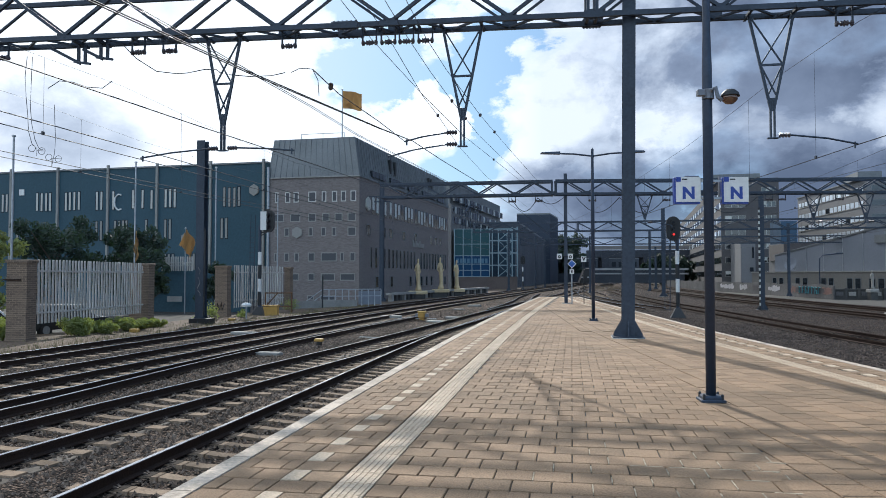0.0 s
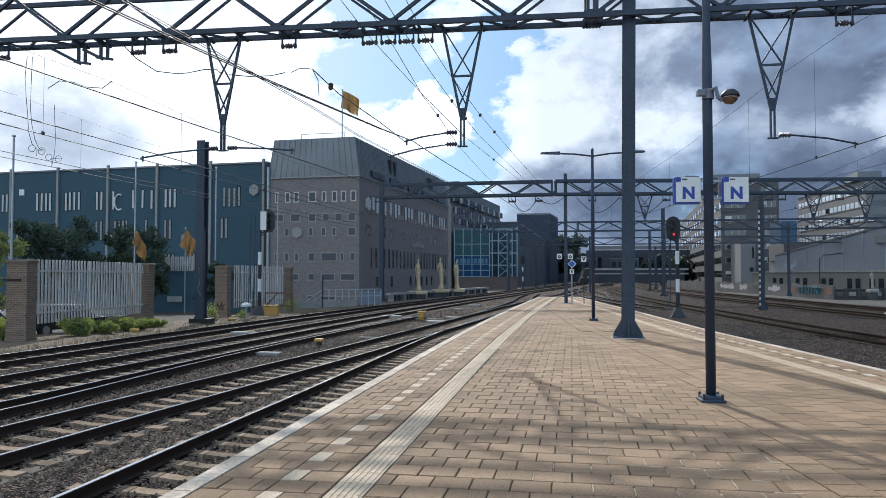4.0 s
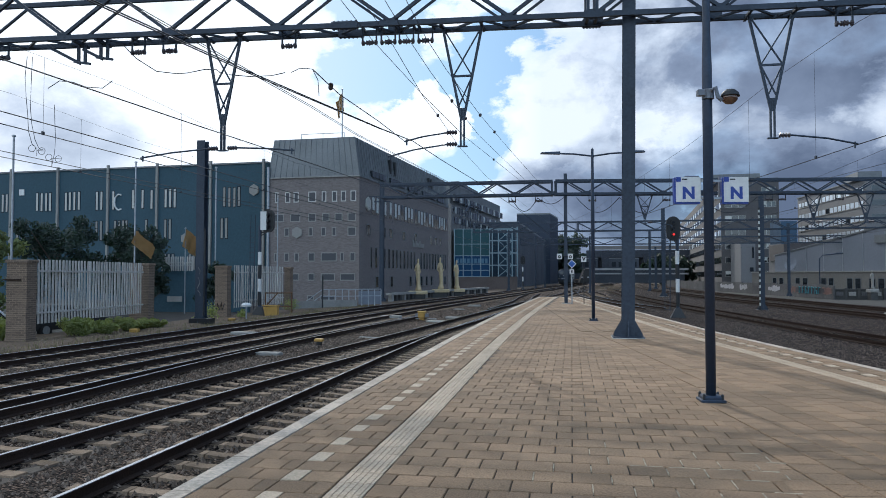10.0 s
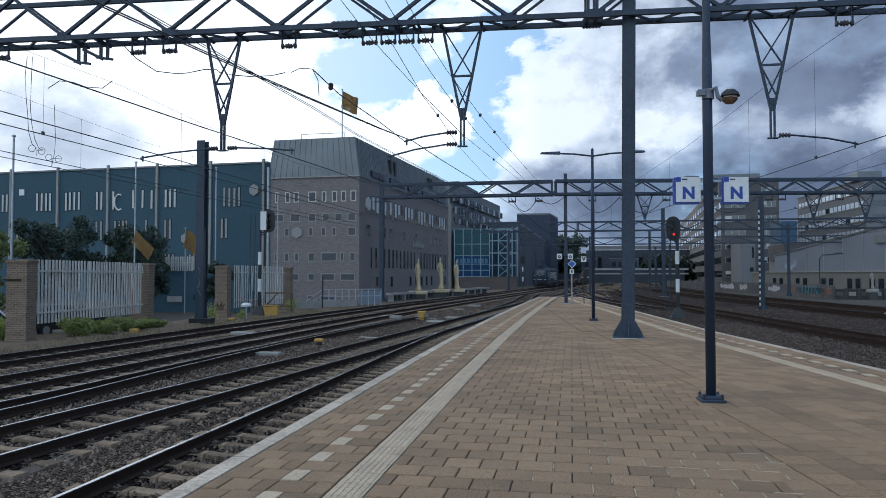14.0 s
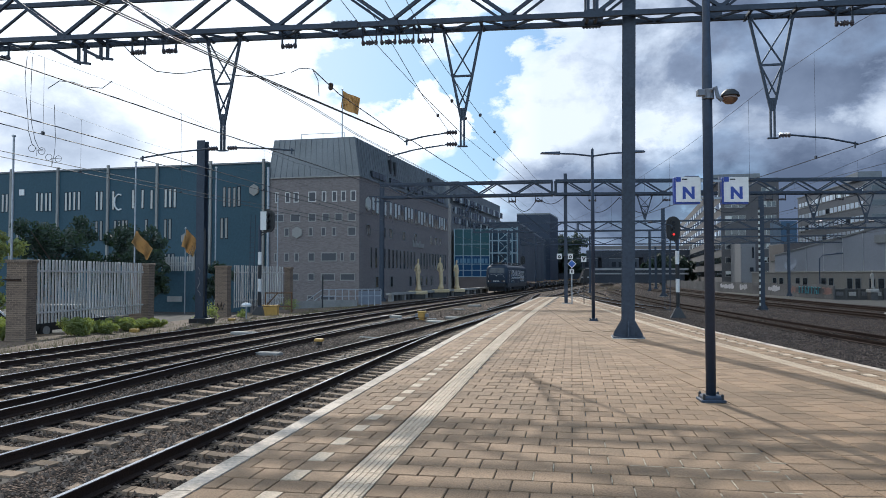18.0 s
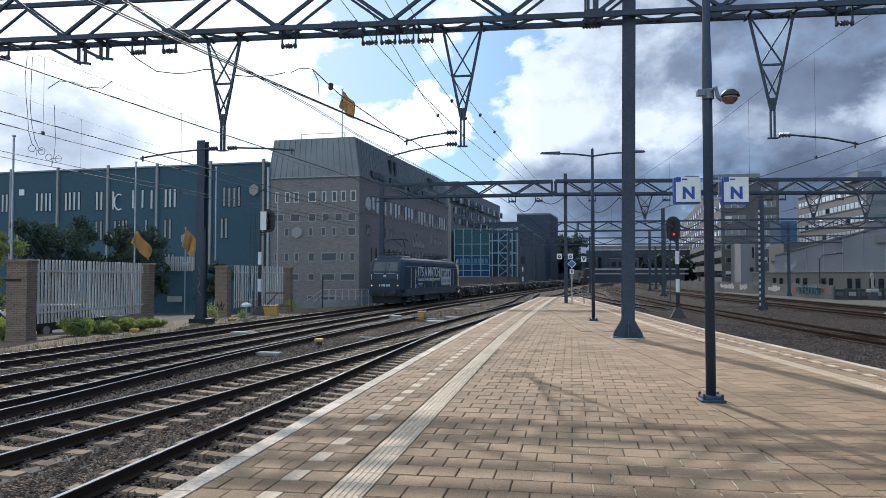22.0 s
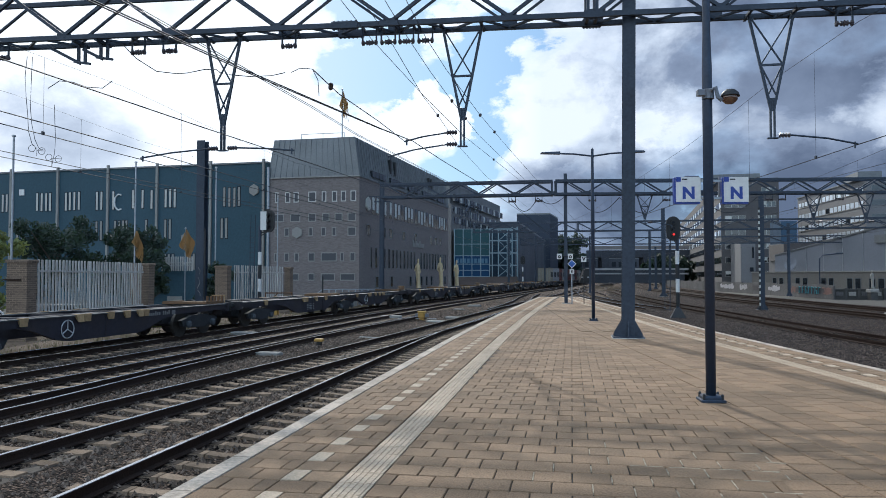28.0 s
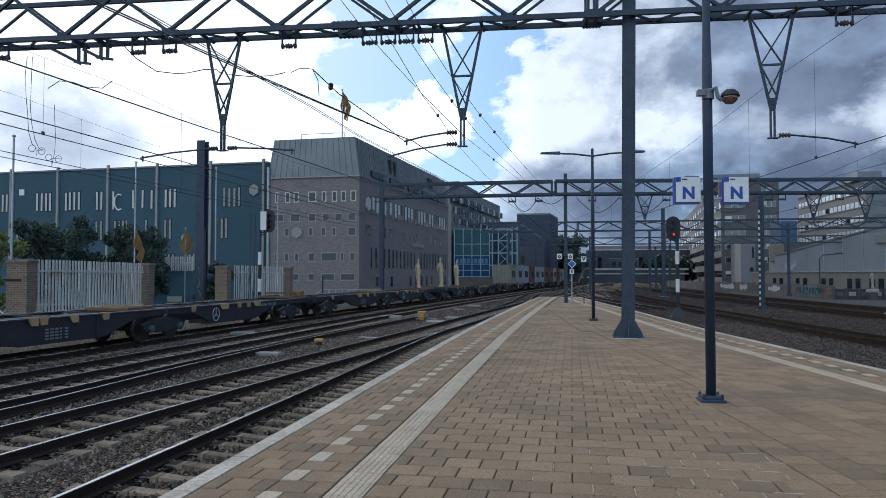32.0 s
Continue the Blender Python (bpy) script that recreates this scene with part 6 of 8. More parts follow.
for xb, up in ((5.4, True), (7.3, False), (-5.4, False), (-7.2, False)):
    p = part("pantograph", Shape().box(xb - 0.9, xb + 0.9, -0.55, -0.47, 3.96, 4.04).box(xb - 0.9, xb + 0.9, 0.47, 0.55, 3.96, 4.04).box(xb - 0.9, xb - 0.8, -0.55, 0.55, 3.96, 4.04).box(xb + 0.8, xb + 0.9, -0.55, 0.55, 3.96, 4.04), M_UNDER, loco)
    top, knee = (5.3, (xb - 1.25, 4.75)) if up else (4.22, (xb - 1.1, 4.14))
    part("lower_arm", Shape().rod((xb + 0.5, 0, 4.0), (knee[0], 0, knee[1]), 0.06), M_UNDER, p)
    part("upper_arm", Shape().rod((knee[0], -0.1, knee[1]), (xb + 0.3, -0.4, top), 0.035).rod((knee[0], 0.1, knee[1]), (xb + 0.3, 0.4, top), 0.035), M_UNDER, p)
    part("collector_head", Shape().tube([(xb + 0.3, -0.95, top - 0.18), (xb + 0.3, -0.7, top), (xb + 0.3, 0.7, top), (xb + 0.3, 0.95, top - 0.18)], 0.03).tube([(xb + 0.6, -0.95, top - 0.18), (xb + 0.6, -0.7, top), (xb + 0.6, 0.7, top), (xb + 0.6, 0.95, top - 0.18)], 0.03), M_UNDER, p)

# articulated container flat, two fish-bellied sections on three bogies
WL = 27.9


def flat_wagon(label):
    w = thing("container_wagon", label, "freight wagon", group="container flats")
    for sx in (1, -1):
        for sy in (-1, 1):
            y0, y1 = (1.05, 1.2) if sy > 0 else (-1.2, -1.05)
            sill = [(0.12, 1.12), (0.12, 0.92), (1.6, 0.9), (2.2, 0.78), (3.2, 0.45), (3.7, 0.38), (7.0, 0.38), (7.5, 0.45), (8.6, 0.78), (9.3, 0.9), (13.2, 0.92), (13.2, 1.12)]
            sill = [(sx * x, z) for x, z in sill]
            b = part("side_sill", Shape().prism(sill if sx > 0 else sill[::-1], y0, y1), M_RUSTY, w, "dark fish-bellied side sill")
            part("top_flange", Shape().box(min(sx * 0.1, sx * 13.25), max(sx * 0.1, sx * 13.25), sy * 1.12 - 0.13, sy * 1.12 + 0.13, 1.12, 1.15), M_SKIRT, b)
            part("web_rib", Shape().box(min(sx * 5.3, sx * 5.36), max(sx * 5.3, sx * 5.36), sy * 1.2 - 0.02, sy * 1.2 + 0.02, 0.42, 1.1).box(min(sx * 3.8, sx * 3.86), max(sx * 3.8, sx * 3.86), sy * 1.2 - 0.02, sy * 1.2 + 0.02, 0.42, 1.1), M_RUSTY, b)
            for x in ((6.55, 6.15, 4.9, 3.45, 10.9) if sx > 0 else (-1.8, -4.05, -4.4, -5.55, -6.4, -7.1, -7.45)):
                yy, tip = sy * 1.22, sy * random.uniform(0.03, 0.1)
                part("lashing_flap", Shape().hexa([(x - 0.13, yy - 0.012 + tip, 0.94), (x + 0.13, yy - 0.012 + tip, 0.94), (x + 0.13, yy + 0.012 + tip, 0.94), (x - 0.13, yy + 0.012 + tip, 0.94), (x - 0.17, yy - 0.06, 1.17), (x + 0.17, yy - 0.06, 1.17), (x + 0.17, yy + 0.05, 1.17), (x - 0.17, yy + 0.05, 1.17)]), M_LASH, b)
        for x in (0.5, 2.6, 4.7, 6.8, 8.9, 11.0, 13.0):
            part("cross_member", Shape().box(sx * x - 0.14, sx * x + 0.14, -1.05, 1.05, 0.95, 1.13), M_RUSTY, w)
        part("centre_sill", Shape().box(min(0, sx * 13.2), max(0, sx * 13.2), -0.22, 0.22, 0.6, 1.1), M_RUSTY, w)
        part("brace", Shape().bar((sx * 2.6, -1, 1.08), (sx * 4.7, 1, 1.08), 0.1, 0.05).bar((sx * 10.9, -1, 1.08), (sx * 8.9, 1, 1.08), 0.1, 0.05), M_RUSTY, w)
    lbl = Shape()
    for i, h in enumerate((0.16, 0.1, 0.14, 0.14, 0.0, 0.1, 0.1, 0.14, 0.1, 0.1, 0.1)):
        if h:
            lbl.box(-9.0 + i * 0.12 + 0.02, -9.0 + i * 0.12 + 0.1, 1.2, 1.206, 0.92, 0.92 + h)
    lbl.box(-9.35, -9.12, 1.2, 1.206, 0.9, 1.06)
    part("logo_bars", lbl, M_FADED, w, "faded white lettering bars")
    lbl = Shape()
    for i in range(5):
        for j in range(4):
            lbl.box(5.9 - i * 0.2, 6.04 - i * 0.2, 1.2, 1.206, 0.5 + j * 0.09, 0.55 + j * 0.09)
    part("data_bars", lbl, M_FADED, w, "faded white lettering bars")
    ring = Shape()
    ring.tube([(-3.57 + 0.27 * math.cos(0.3927 * i), 1.225, 0.75 + 0.27 * math.sin(0.3927 * i)) for i in range(17)], 0.018)
    for a in (90, 210, 330):
        ring.bar((-3.57, 1.225, 0.75), (-3.57 + 0.26 * math.cos(radians(a)), 1.225, 0.75 + 0.26 * math.sin(radians(a))), 0.02, 0.03)
    part("handbrake_wheel", ring, M_PAD, w, "pale three-spoked handbrake wheel")
    for x in (11.2, 0.0, -11.2):
        bogie(w, x, 1.8, 0.46)
    for sg in (1, -1):
        part("headstock", Shape().box(min(sg * 13.2, sg * 13.4), max(sg * 13.2, sg * 13.4), -1.25, 1.25, 0.85, 1.2), M_RUSTY, w)
        part("end_platform", Shape().box(min(sg * 12.3, sg * 13.35), max(sg * 12.3, sg * 13.35), -1.2, 1.2, 1.135, 1.17), M_SKIRT, w)
        buffers(w, sg * 13.4, sg)
    fr_ = Shape().box(-13.3, -11.9, -0.95, -0.8, 1.17, 1.28).box(-13.3, -11.9, 0.9, 1.05, 1.17, 1.28).box(-12.0, -11.85, -0.95, 1.05, 1.17, 1.26)
    for i in range(5):
        fr_.box(-13.3 + i * 0.3, -13.22 + i * 0.3, 0.95, 1.03, 1.28, 1.5)
        fr_.box(-13.3 + i * 0.3, -13.18 + i * 0.3, -0.8, 0.9, 1.18, 1.24)
    part("stowed_frame", fr_, M_WOOD, w, "orange-brown slatted frame on the end")
    part("timber_chest", Shape().cham(0.35, 1.0, -0.9, 0.9, 1.13, 1.27, 0.02).cham(1.15, 1.75, -0.85, 0.85, 1.13, 1.25, 0.02), M_WOOD, w, "orange-brown timber bearers over the middle bogie")
    part("grab_rail", Shape().tube([(-13.3, 0.5, 1.17), (-13.3, 0.5, 1.5), (-13.3, 1.1, 1.5), (-13.3, 1.1, 1.17)], 0.025), M_LASH, w)
    return w


first = flat_wagon("empty dark articulated container flat wagon with pale lashing flaps")
wagons = [first] + [copy_thing(first, pose(0, 0, 0)) for _ in range(8)]
for w in wagons[5:8]:
    tagged(w, "dark articulated container flat wagon loaded with containers")
BOX_MATS = [mat("container " + n, c, 0.6, 0.05, 0.14, 6, 0.8, 0.04) for n, c in (("beige", (0.24, 0.215, 0.165)), ("white", (0.235, 0.24, 0.25)), ("oxide red", (0.12, 0.036, 0.032)))]


def container(m, label, length=6.06):
    t = thing("shipping_container", label, "container", group="containers")
    h, L, W = 2.75, length / 2, 1.22
    for sy in (-1, 1):
        s = Shape()
        n = int(length / 0.28)
        pts = []
        for i in range(n):
            x = -L + 0.1 + (length - 0.2) * i / n
            st_ = (length - 0.2) / n
            pts += [(x, sy * W), (x + st_ * 0.35, sy * W), (x + st_ * 0.5, sy * (W - 0.035)), (x + st_ * 0.85, sy * (W - 0.035))]
        for a, b in zip(pts, pts[1:]):
            q = [(a[0], a[1], 0.15), (b[0], b[1], 0.15), (b[0], b[1], h - 0.1), (a[0], a[1], h - 0.1)]
            s.face(*(q if sy < 0 else q[::-1]))
        part("corrugated_side", s, m, t)
        for z in (0.0, h - 0.12):
            part("side_rail", Shape().box(-L, L, min(sy * W, sy * (W - 0.1)), max(sy * W, sy * (W - 0.1)), z, z + 0.15), m, t)
        s = Shape()
        for i in range(3):
            s.bar((-1.3 + i * 1.0, sy * (W + 0.012), 0.9), (-0.9 + i * 1.0, sy * (W + 0.012), 1.9), 0.02, 0.24, (0, 1, 0))
        part("logo_bars", s, M_SKIRT, t)
        for sg in (-1, 1):
            part("corner_post", Shape().box(min(sg * L, sg * (L - 0.16)), max(sg * L, sg * (L - 0.16)), min(sy * W, sy * (W - 0.16)), max(sy * W, sy * (W - 0.16)), 0.0, h), m, t)
    part("roof", Shape().box(-L + 0.05, L - 0.05, -W + 0.05, W - 0.05, h - 0.06, h - 0.01), m, t)
    part("floor", Shape().box(-L + 0.05, L - 0.05, -W + 0.05, W - 0.05, 0.05, 0.14), m, t)
    for sg in (-1, 1):
        s = Shape().box(min(sg * L, sg * (L - 0.05)) + (0.02 if sg < 0 else -0.02), max(sg * L, sg * (L - 0.05)) + (0.02 if sg < 0 else -0.02), -W + 0.15, W - 0.15, 0.12, h - 0.1)
        d = part("end_door", s, m, t)
        for y in (-0.8, -0.3, 0.3, 0.8):
            part("locking_bar", Shape().rod((sg * (L + 0.01), y, 0.15), (sg * (L + 0.01), y, h - 0.15), 0.022), M_GALV, d)
    return t


cont = [container(BOX_MATS[0], "weathered beige shipping container on a flat wagon"), container(BOX_MATS[1], "white shipping container with dark marking"), container(BOX_MATS[2], "rust-red shipping container on a flat wagon")]
order = [0, 1, 1, 2, 1, 1, 2, 2, 1, 2, 0, 1]
loads = []
for i, o in enumerate(order):
    loads.append(cont[o] if cont[o] not in loads else copy_thing(cont[o], pose(0, 0, 0)))


# distance of the engine's front along the line at each time
RUN = [(0, 504.5), (5, 447.0), (10, 389.2), (13, 354.6), (14.5, 337.2), (16.5, 315.0), (18, 298.4), (20, 276.2), (22, 253.0), (24, 228.6), (25, 217.0), (28, 181.8), (32, 134.7)]


def run(t):
    """Smooth run through the table."""
    for i, ((a, p), (b, q)) in enumerate(zip(RUN, RUN[1:])):
        if t <= b:
            va = (q - RUN[max(i - 1, 0)][1]) / (b - RUN[max(i - 1, 0)][0])
            vb = (RUN[min(i + 2, len(RUN) - 1)][1] - p) / (RUN[min(i + 2, len(RUN) - 1)][0] - a)
            h, u = b - a, (t - a) / (b - a)
            return (2 * u ** 3 - 3 * u * u + 1) * p + (u ** 3 - 2 * u * u + u) * h * va + (3 * u * u - 2 * u ** 3) * q + (u ** 3 - u * u) * h * vb
    return RUN[-1][1]


def train_motion():
    times = [0.5 * i for i in range(65)]
    walk(loco, [(t, on_track(run(t) + 9.45, 5.2)) for t in times])
    for i, w in enumerate(wagons):
        walk(w, [(t, on_track(run(t) + 18.25 + WL * (i + 0.5), 11.2)) for t in times])
    for j, c in enumerate(loads):
        q = 18.25 + WL * (5 + (j + 1) // 4) + ((-9, 13.0, 19.1, 25.2) if j < 3 else (4.35, 10.5, 17.4, 23.55))[(j + 1) % 4]
        walk(c, [(t, on_track(run(t) + q, 2.8) @ Matrix.Translation((0, 0, 1.155))) for t in times])


# ---- platform furniture ----
def lamp_post(x, y, label):
    t = thing("lamp_post", label, "lamp post", pose(x, y, 0.0, 0, 0, -6), group="platform lamp posts")
    part("base_plate", Shape().cham(-0.15, 0.15, -0.15, 0.15, 0.0, 0.03, 0.005), M_POST, t, bevel=0.003)
    part("base_block", Shape().cham(-0.12, 0.12, -0.12, 0.12, 0.03, 0.075, 0.015), M_POST, t)
    for sx in (-0.11, 0.11):
        for sy in (-0.11, 0.11):
            part("bolt", Shape().lathe([(0.018, 0.03), (0.018, 0.085), (0.01, 0.1)], 6, at=(sx, sy, 0)), M_BLACK, t)
    part("pole", Shape().lathe([(0.062, 0.07), (0.062, 4.2), (0.05, 4.6), (0.047, 5.85), (0.047, 5.95), (0.0, 6.02)], 14), M_POST, t, smooth=True)
    for sg in (-1, 1):
        a = part("arm", Shape().tube([(0, 0, 5.72), (sg * 0.6, 0, 5.8), (sg * 1.15, 0, 5.83)], 0.03, 8), M_POST, t)
        part("lamp_head", Shape().hexa([(sg * 1.1, -0.1, 5.8), (sg * 1.8, -0.13, 5.83), (sg * 1.8, 0.13, 5.83), (sg * 1.1, 0.1, 5.8), (sg * 1.1, -0.06, 5.9), (sg * 1.75, -0.08, 5.88), (sg * 1.75, 0.08, 5.88), (sg * 1.1, 0.06, 5.9)]), M_POST, t, "flat dark lamp head", bevel=0.01)
    return t


lamp_post(3.346, 9.23, "dark blue double-arm lamp post carrying signs and a camera")
lamp_post(5.2, 25.46, "dark blue double-arm lamp post further along the platform")
cctv = thing("security_camera", "black and white dome camera on a lamp post bracket", "camera", pose(3.345, 9.2, 3.85))
part("clamp", Shape().lathe([(0.075, -0.06), (0.075, 0.06)], 12), M_HALL, cctv)
part("bracket", Shape().tube([(0.0, -0.06, 0.03), (0.06, -0.1, 0.06), (0.09, -0.1, -0.06), (0.14, -0.1, -0.1)], 0.028, 8), M_HALL, cctv)
part("junction_box", Shape().cham(-0.15, -0.06, -0.08, 0.0, -0.03, 0.05, 0.01), M_HALL, cctv)
part("dome", Shape().lathe([(0.03, 0.05), (0.085, 0.02), (0.1, -0.03), (0.09, -0.075), (0.05, -0.11), (0.0, -0.12)], 18, at=(0.235, -0.1, -0.03)), glass("amber-brown dome", (0.12, 0.06, 0.035), 0.12), cctv, smooth=True)
part("hood", Shape().lathe([(0.0, 0.075), (0.06, 0.062), (0.1, 0.025), (0.115, -0.01), (0.115, -0.025), (0.105, -0.02)], 18, at=(0.24, -0.1, -0.03)), M_BLACK, cctv, "black sun hood", smooth=True)


def letter(ch, size, m):
    me = text_mesh(ch, size, 0.002, "CENTER", 0.045 * size)
    me.materials.append(m)
    return me


for x in (3.098, 3.705):
    sg = thing("section_sign", "white square platform section sign with blue letter", "sign", pose(x, 9.3, 2.645, 0, 0, -3), group="section signs")
    part("box", Shape().cham(-0.165, 0.16, -0.03, 0.06, -0.175, 0.165, 0.006), M_BLUE, sg, "blue sign box", bevel=0.004)
    part("face", Shape().box(-0.145, 0.16, -0.042, -0.03, -0.15, 0.165), M_WHITE, sg)
    part("corner_patch", Shape().box(-0.145, -0.085, -0.046, -0.042, 0.105, 0.165), M_BLUE, sg)
    part("small_bars", Shape().box(-0.07, -0.005, -0.045, -0.042, 0.13, 0.145), M_BLACK, sg)
    part("letter", letter("N", 0.205, M_BLUE), None, sg, "blue capital letter N", at=pose(0.01, -0.044, -0.105, 90, 0, 0))
    dx_ = 0.17 if x < 3.3 else -0.17
    part("grey_box", Shape().box(min(dx_, 0), max(dx_, 0), 0.062, 0.12, -0.1, 0.195), M_HALL, sg, "grey junction box behind the sign")
    for z in (-0.1, 0.12):
        part("bracket", Shape().bar((dx_ * 0.9, 0, z), (3.33 - x, -0.05, z), 0.03), M_GALV, sg)
# small boards near the platform's end
for x, z, ch in ((6.45, 2.62, "o"), (7.06, 2.62, "o"), (7.8, 2.47, "v")):
    sg = thing("stop_board", "small white square board with black letter", "sign", pose(x, 40.7, z, 0, 0, -8), group="stop boards")
    part("board", Shape().box(-0.14, 0.14, -0.02, 0.02, -0.15, 0.15), M_WHITE, sg)
    part("letter", letter(ch.upper() if ch == "v" else ch, 0.3, M_BLACK), None, sg, at=pose(0, -0.025, -0.09, 90, 0, 0))
    part("bracket", Shape().bar((0, 0.05, 0), (0, 0.05, -z), 0.05) if x > 7.5 else Shape().bar((0, 0.02, 0), (6.9 - x, 0.3, 0), 0.04), M_BLACK, sg)
pole = thing("diamond_sign", "blue diamond sign and number board on a thin pole", "sign", pose(7.08, 40.4, 0.0, 0, 0, -8))
part("pole", Shape().rod((0, 0, 0), (0, 0, 2.3), 0.03, 8), M_GALV, pole)
part("rim", Shape().hexa([(0, -0.05, 1.96), (0.25, -0.05, 2.2), (0, -0.05, 2.45), (-0.25, -0.05, 2.2), (0, -0.03, 1.96), (0.25, -0.03, 2.2), (0, -0.03, 2.45), (-0.25, -0.03, 2.2)]), M_WHITE, pole)
part("diamond", Shape().hexa([(0, -0.06, 2.01), (0.2, -0.06, 2.2), (0, -0.06, 2.4), (-0.2, -0.06, 2.2), (0, -0.05, 2.01), (0.2, -0.05, 2.2), (0, -0.05, 2.4), (-0.2, -0.05, 2.2)]), mat("royal blue", (0.03, 0.12, 0.42), 0.4), pole)
part("number_board", Shape().box(-0.12, 0.12, -0.05, -0.02, 1.66, 1.9), M_WHITE, pole)
part("digit_bar", Shape().box(-0.04, 0.04, -0.06, -0.05, 1.71, 1.85), M_BLACK, pole)


# ---- masts along the line ----
def simple_mast(x, y, z1, w, label="slim steel catenary mast beside the tracks", z0=-1.0):
    return mast("catenary_mast", x, y, z0, z1, w, label, "line masts", gusset=True)


ml = simple_mast(-12.62, 38.4, 8.63, 0.44, "thick dark steel mast beside the outer track")
part("base_box", Shape().box(-0.5, 0.6, -0.35, 0.35, -0.15, 0.34), M_BLACK, ml, "dark box round the mast foot")
part("cable", Shape().tube([(0.3, -0.3, 0.5), (0.34, -0.3, 2.5), (0.3, -0.25, 5.0)], 0.05), M_BLACK, ml)
for i, (za, zb) in enumerate(((1.9, 2.5), (2.6, 3.0), (1.5, 1.8))):
    part("scrawl", Shape().tube([(-0.1 + 0.08 * i, -0.225, za), (0.05, -0.225, (za + zb) / 2), (-0.08, -0.225, zb)], 0.014), M_SURR, ml, "pale graffiti scrawl")
m2 = simple_mast(-5.9, 70.9, 10.6, 0.4, "steel mast in front of the brick building")
for z, w in ((10.2, 2.6), (9.7, 1.6)):
    part("cross_arm", Shape().bar((-w / 2, 0, z), (w / 2, 0, z), 0.1), M_STEEL, m2)
for x, y, z1, w in ((27.0, 90, 9.8, 0.4), (33.5, 119, 9.0, 0.35), (51.0, 165, 8.5, 0.5), (43.3, 92, 8.1, 0.3), (40.5, 140, 7.0, 0.35), (17.4, 138, 9.0, 0.3), (20.8, 150, 8.5, 0.3), (21.0, 105, 7.2, 0.25), (10.9, 122, 8.5, 0.35)):
    simple_mast(x, y, z1, w)
simple_mast(23.75, 54.7, 7.5, 0.31, "grey mast beside a black and white striped pole")
sp = thing("striped_pole", "tall black and white banded pole", "pole", pose(23.4, 54.3, -1.0))
part("pole", Shape().rod((0, 0, 0), (0, 0, 7.6), 0.065, 8), M_BLACK, sp)
for i in range(17):
    part("white_band", Shape().lathe([(0.069, 0.35 + i * 0.43), (0.069, 0.55 + i * 0.43)], 8), M_PALE, sp)


def signal(x, y, z0, zh, label, facing, lit=False, plate=False, aside=0.0):
    t = thing("railway_signal", label, "railway signal", pose(x, y, z0, 0, 0, facing), group="signals")
    part("foot", Shape().hexa([(-0.45, -0.35, 0), (0.45, -0.35, 0), (0.45, 0.35, 0), (-0.45, 0.35, 0), (-0.14, -0.12, 0.6), (0.14, -0.12, 0.6), (0.14, 0.12, 0.6), (-0.14, 0.12, 0.6)]), M_BLACK, t)
    part("pole", Shape().rod((0, 0, 0.5), (0, 0, zh - 0.3), 0.1, 10), M_POST, t)
    for i in range(4):
        part("band", Shape().lathe([(0.118, 0.7 + i * 0.85), (0.118, 1.5 + i * 0.85)], 10), M_WHITE if i % 2 else M_BLACK, t)
    prof = [(aside + 0.41 * math.cos(radians(a)), 0.41 * math.sin(radians(a)) + (0.33 if a <= 180 else -0.33)) for a in list(range(0, 181, 20)) + list(range(180, 361, 20))]
    h = part("head", Shape().prism([(px_, zh + pz) for px_, pz in prof], -0.2, -0.05), M_BLACK, t, "black oval signal head")
    part("housing", Shape().box(aside - 0.2, aside + 0.2, -0.05, 0.25, zh - 0.62, zh + 0.55), M_BLACK, t)
    part("bracket", Shape().bar((0, 0.1, zh - 0.75), (aside, 0.1, zh - 0.6), 0.09).bar((0, 0.1, zh - 0.95), (aside, 0.1, zh - 0.6), 0.05), M_BLACK, t)
    for i, c in enumerate((0.36, 0.0, -0.36)):
        part("lens_hood", Shape().lathe([(0.13, -0.45), (0.13, -0.2), (0.11, -0.2), (0.11, -0.44)], 12, at=(aside, 0, zh + c), axis="y"), M_BLACK, h)
        part("lens", Shape().lathe([(0.075, -0.47), (0.07, -0.45)], 12, at=(aside, 0, zh + c), axis="y"), glow("red lens", (0.9, 0.03, 0.02), 0.7) if lit and i == 2 else M_DIMPANE, h)
    if plate:
        part("white_plate", Shape().box(aside - 0.36, aside + 0.02, -0.5, -0.46, zh - 0.6, zh + 0.56), M_WHITE, t, "white rectangular plate")
    la = part("ladder", Shape().rod((-0.45, 0.1, 0.4), (-0.35, 0.1, zh + 0.4), 0.025).rod((-0.75, 0.1, 0.4), (-0.65, 0.1, zh + 0.4), 0.02), M_STEEL, t, "narrow access ladder")
    n = int((zh) / 0.32)
    for i in range(n):
        z = 0.5 + i * 0.32
        part("rung", Shape().rod((-0.73, 0.1, z), (-0.42, 0.1, z), 0.014), M_STEEL, la)
    return t


signal(14.2, 44.5, -1.0, 5.4, "railway signal showing red with white-banded pole and ladder", -10, lit=True, aside=-0.25)
signal(-11.55, 46.3, -1.0, 6.0, "railway signal with white plate, banded pole and ladder", -8, plate=True, aside=0.58)
signal(13.9, 128, -1.0, 5.2, "distant dark railway signal beside the glass hall", -8)
yb = thing("yellow_box", "yellow equipment box at the signal's foot", "equipment box", pose(-10.75, 46.0, -1.0))
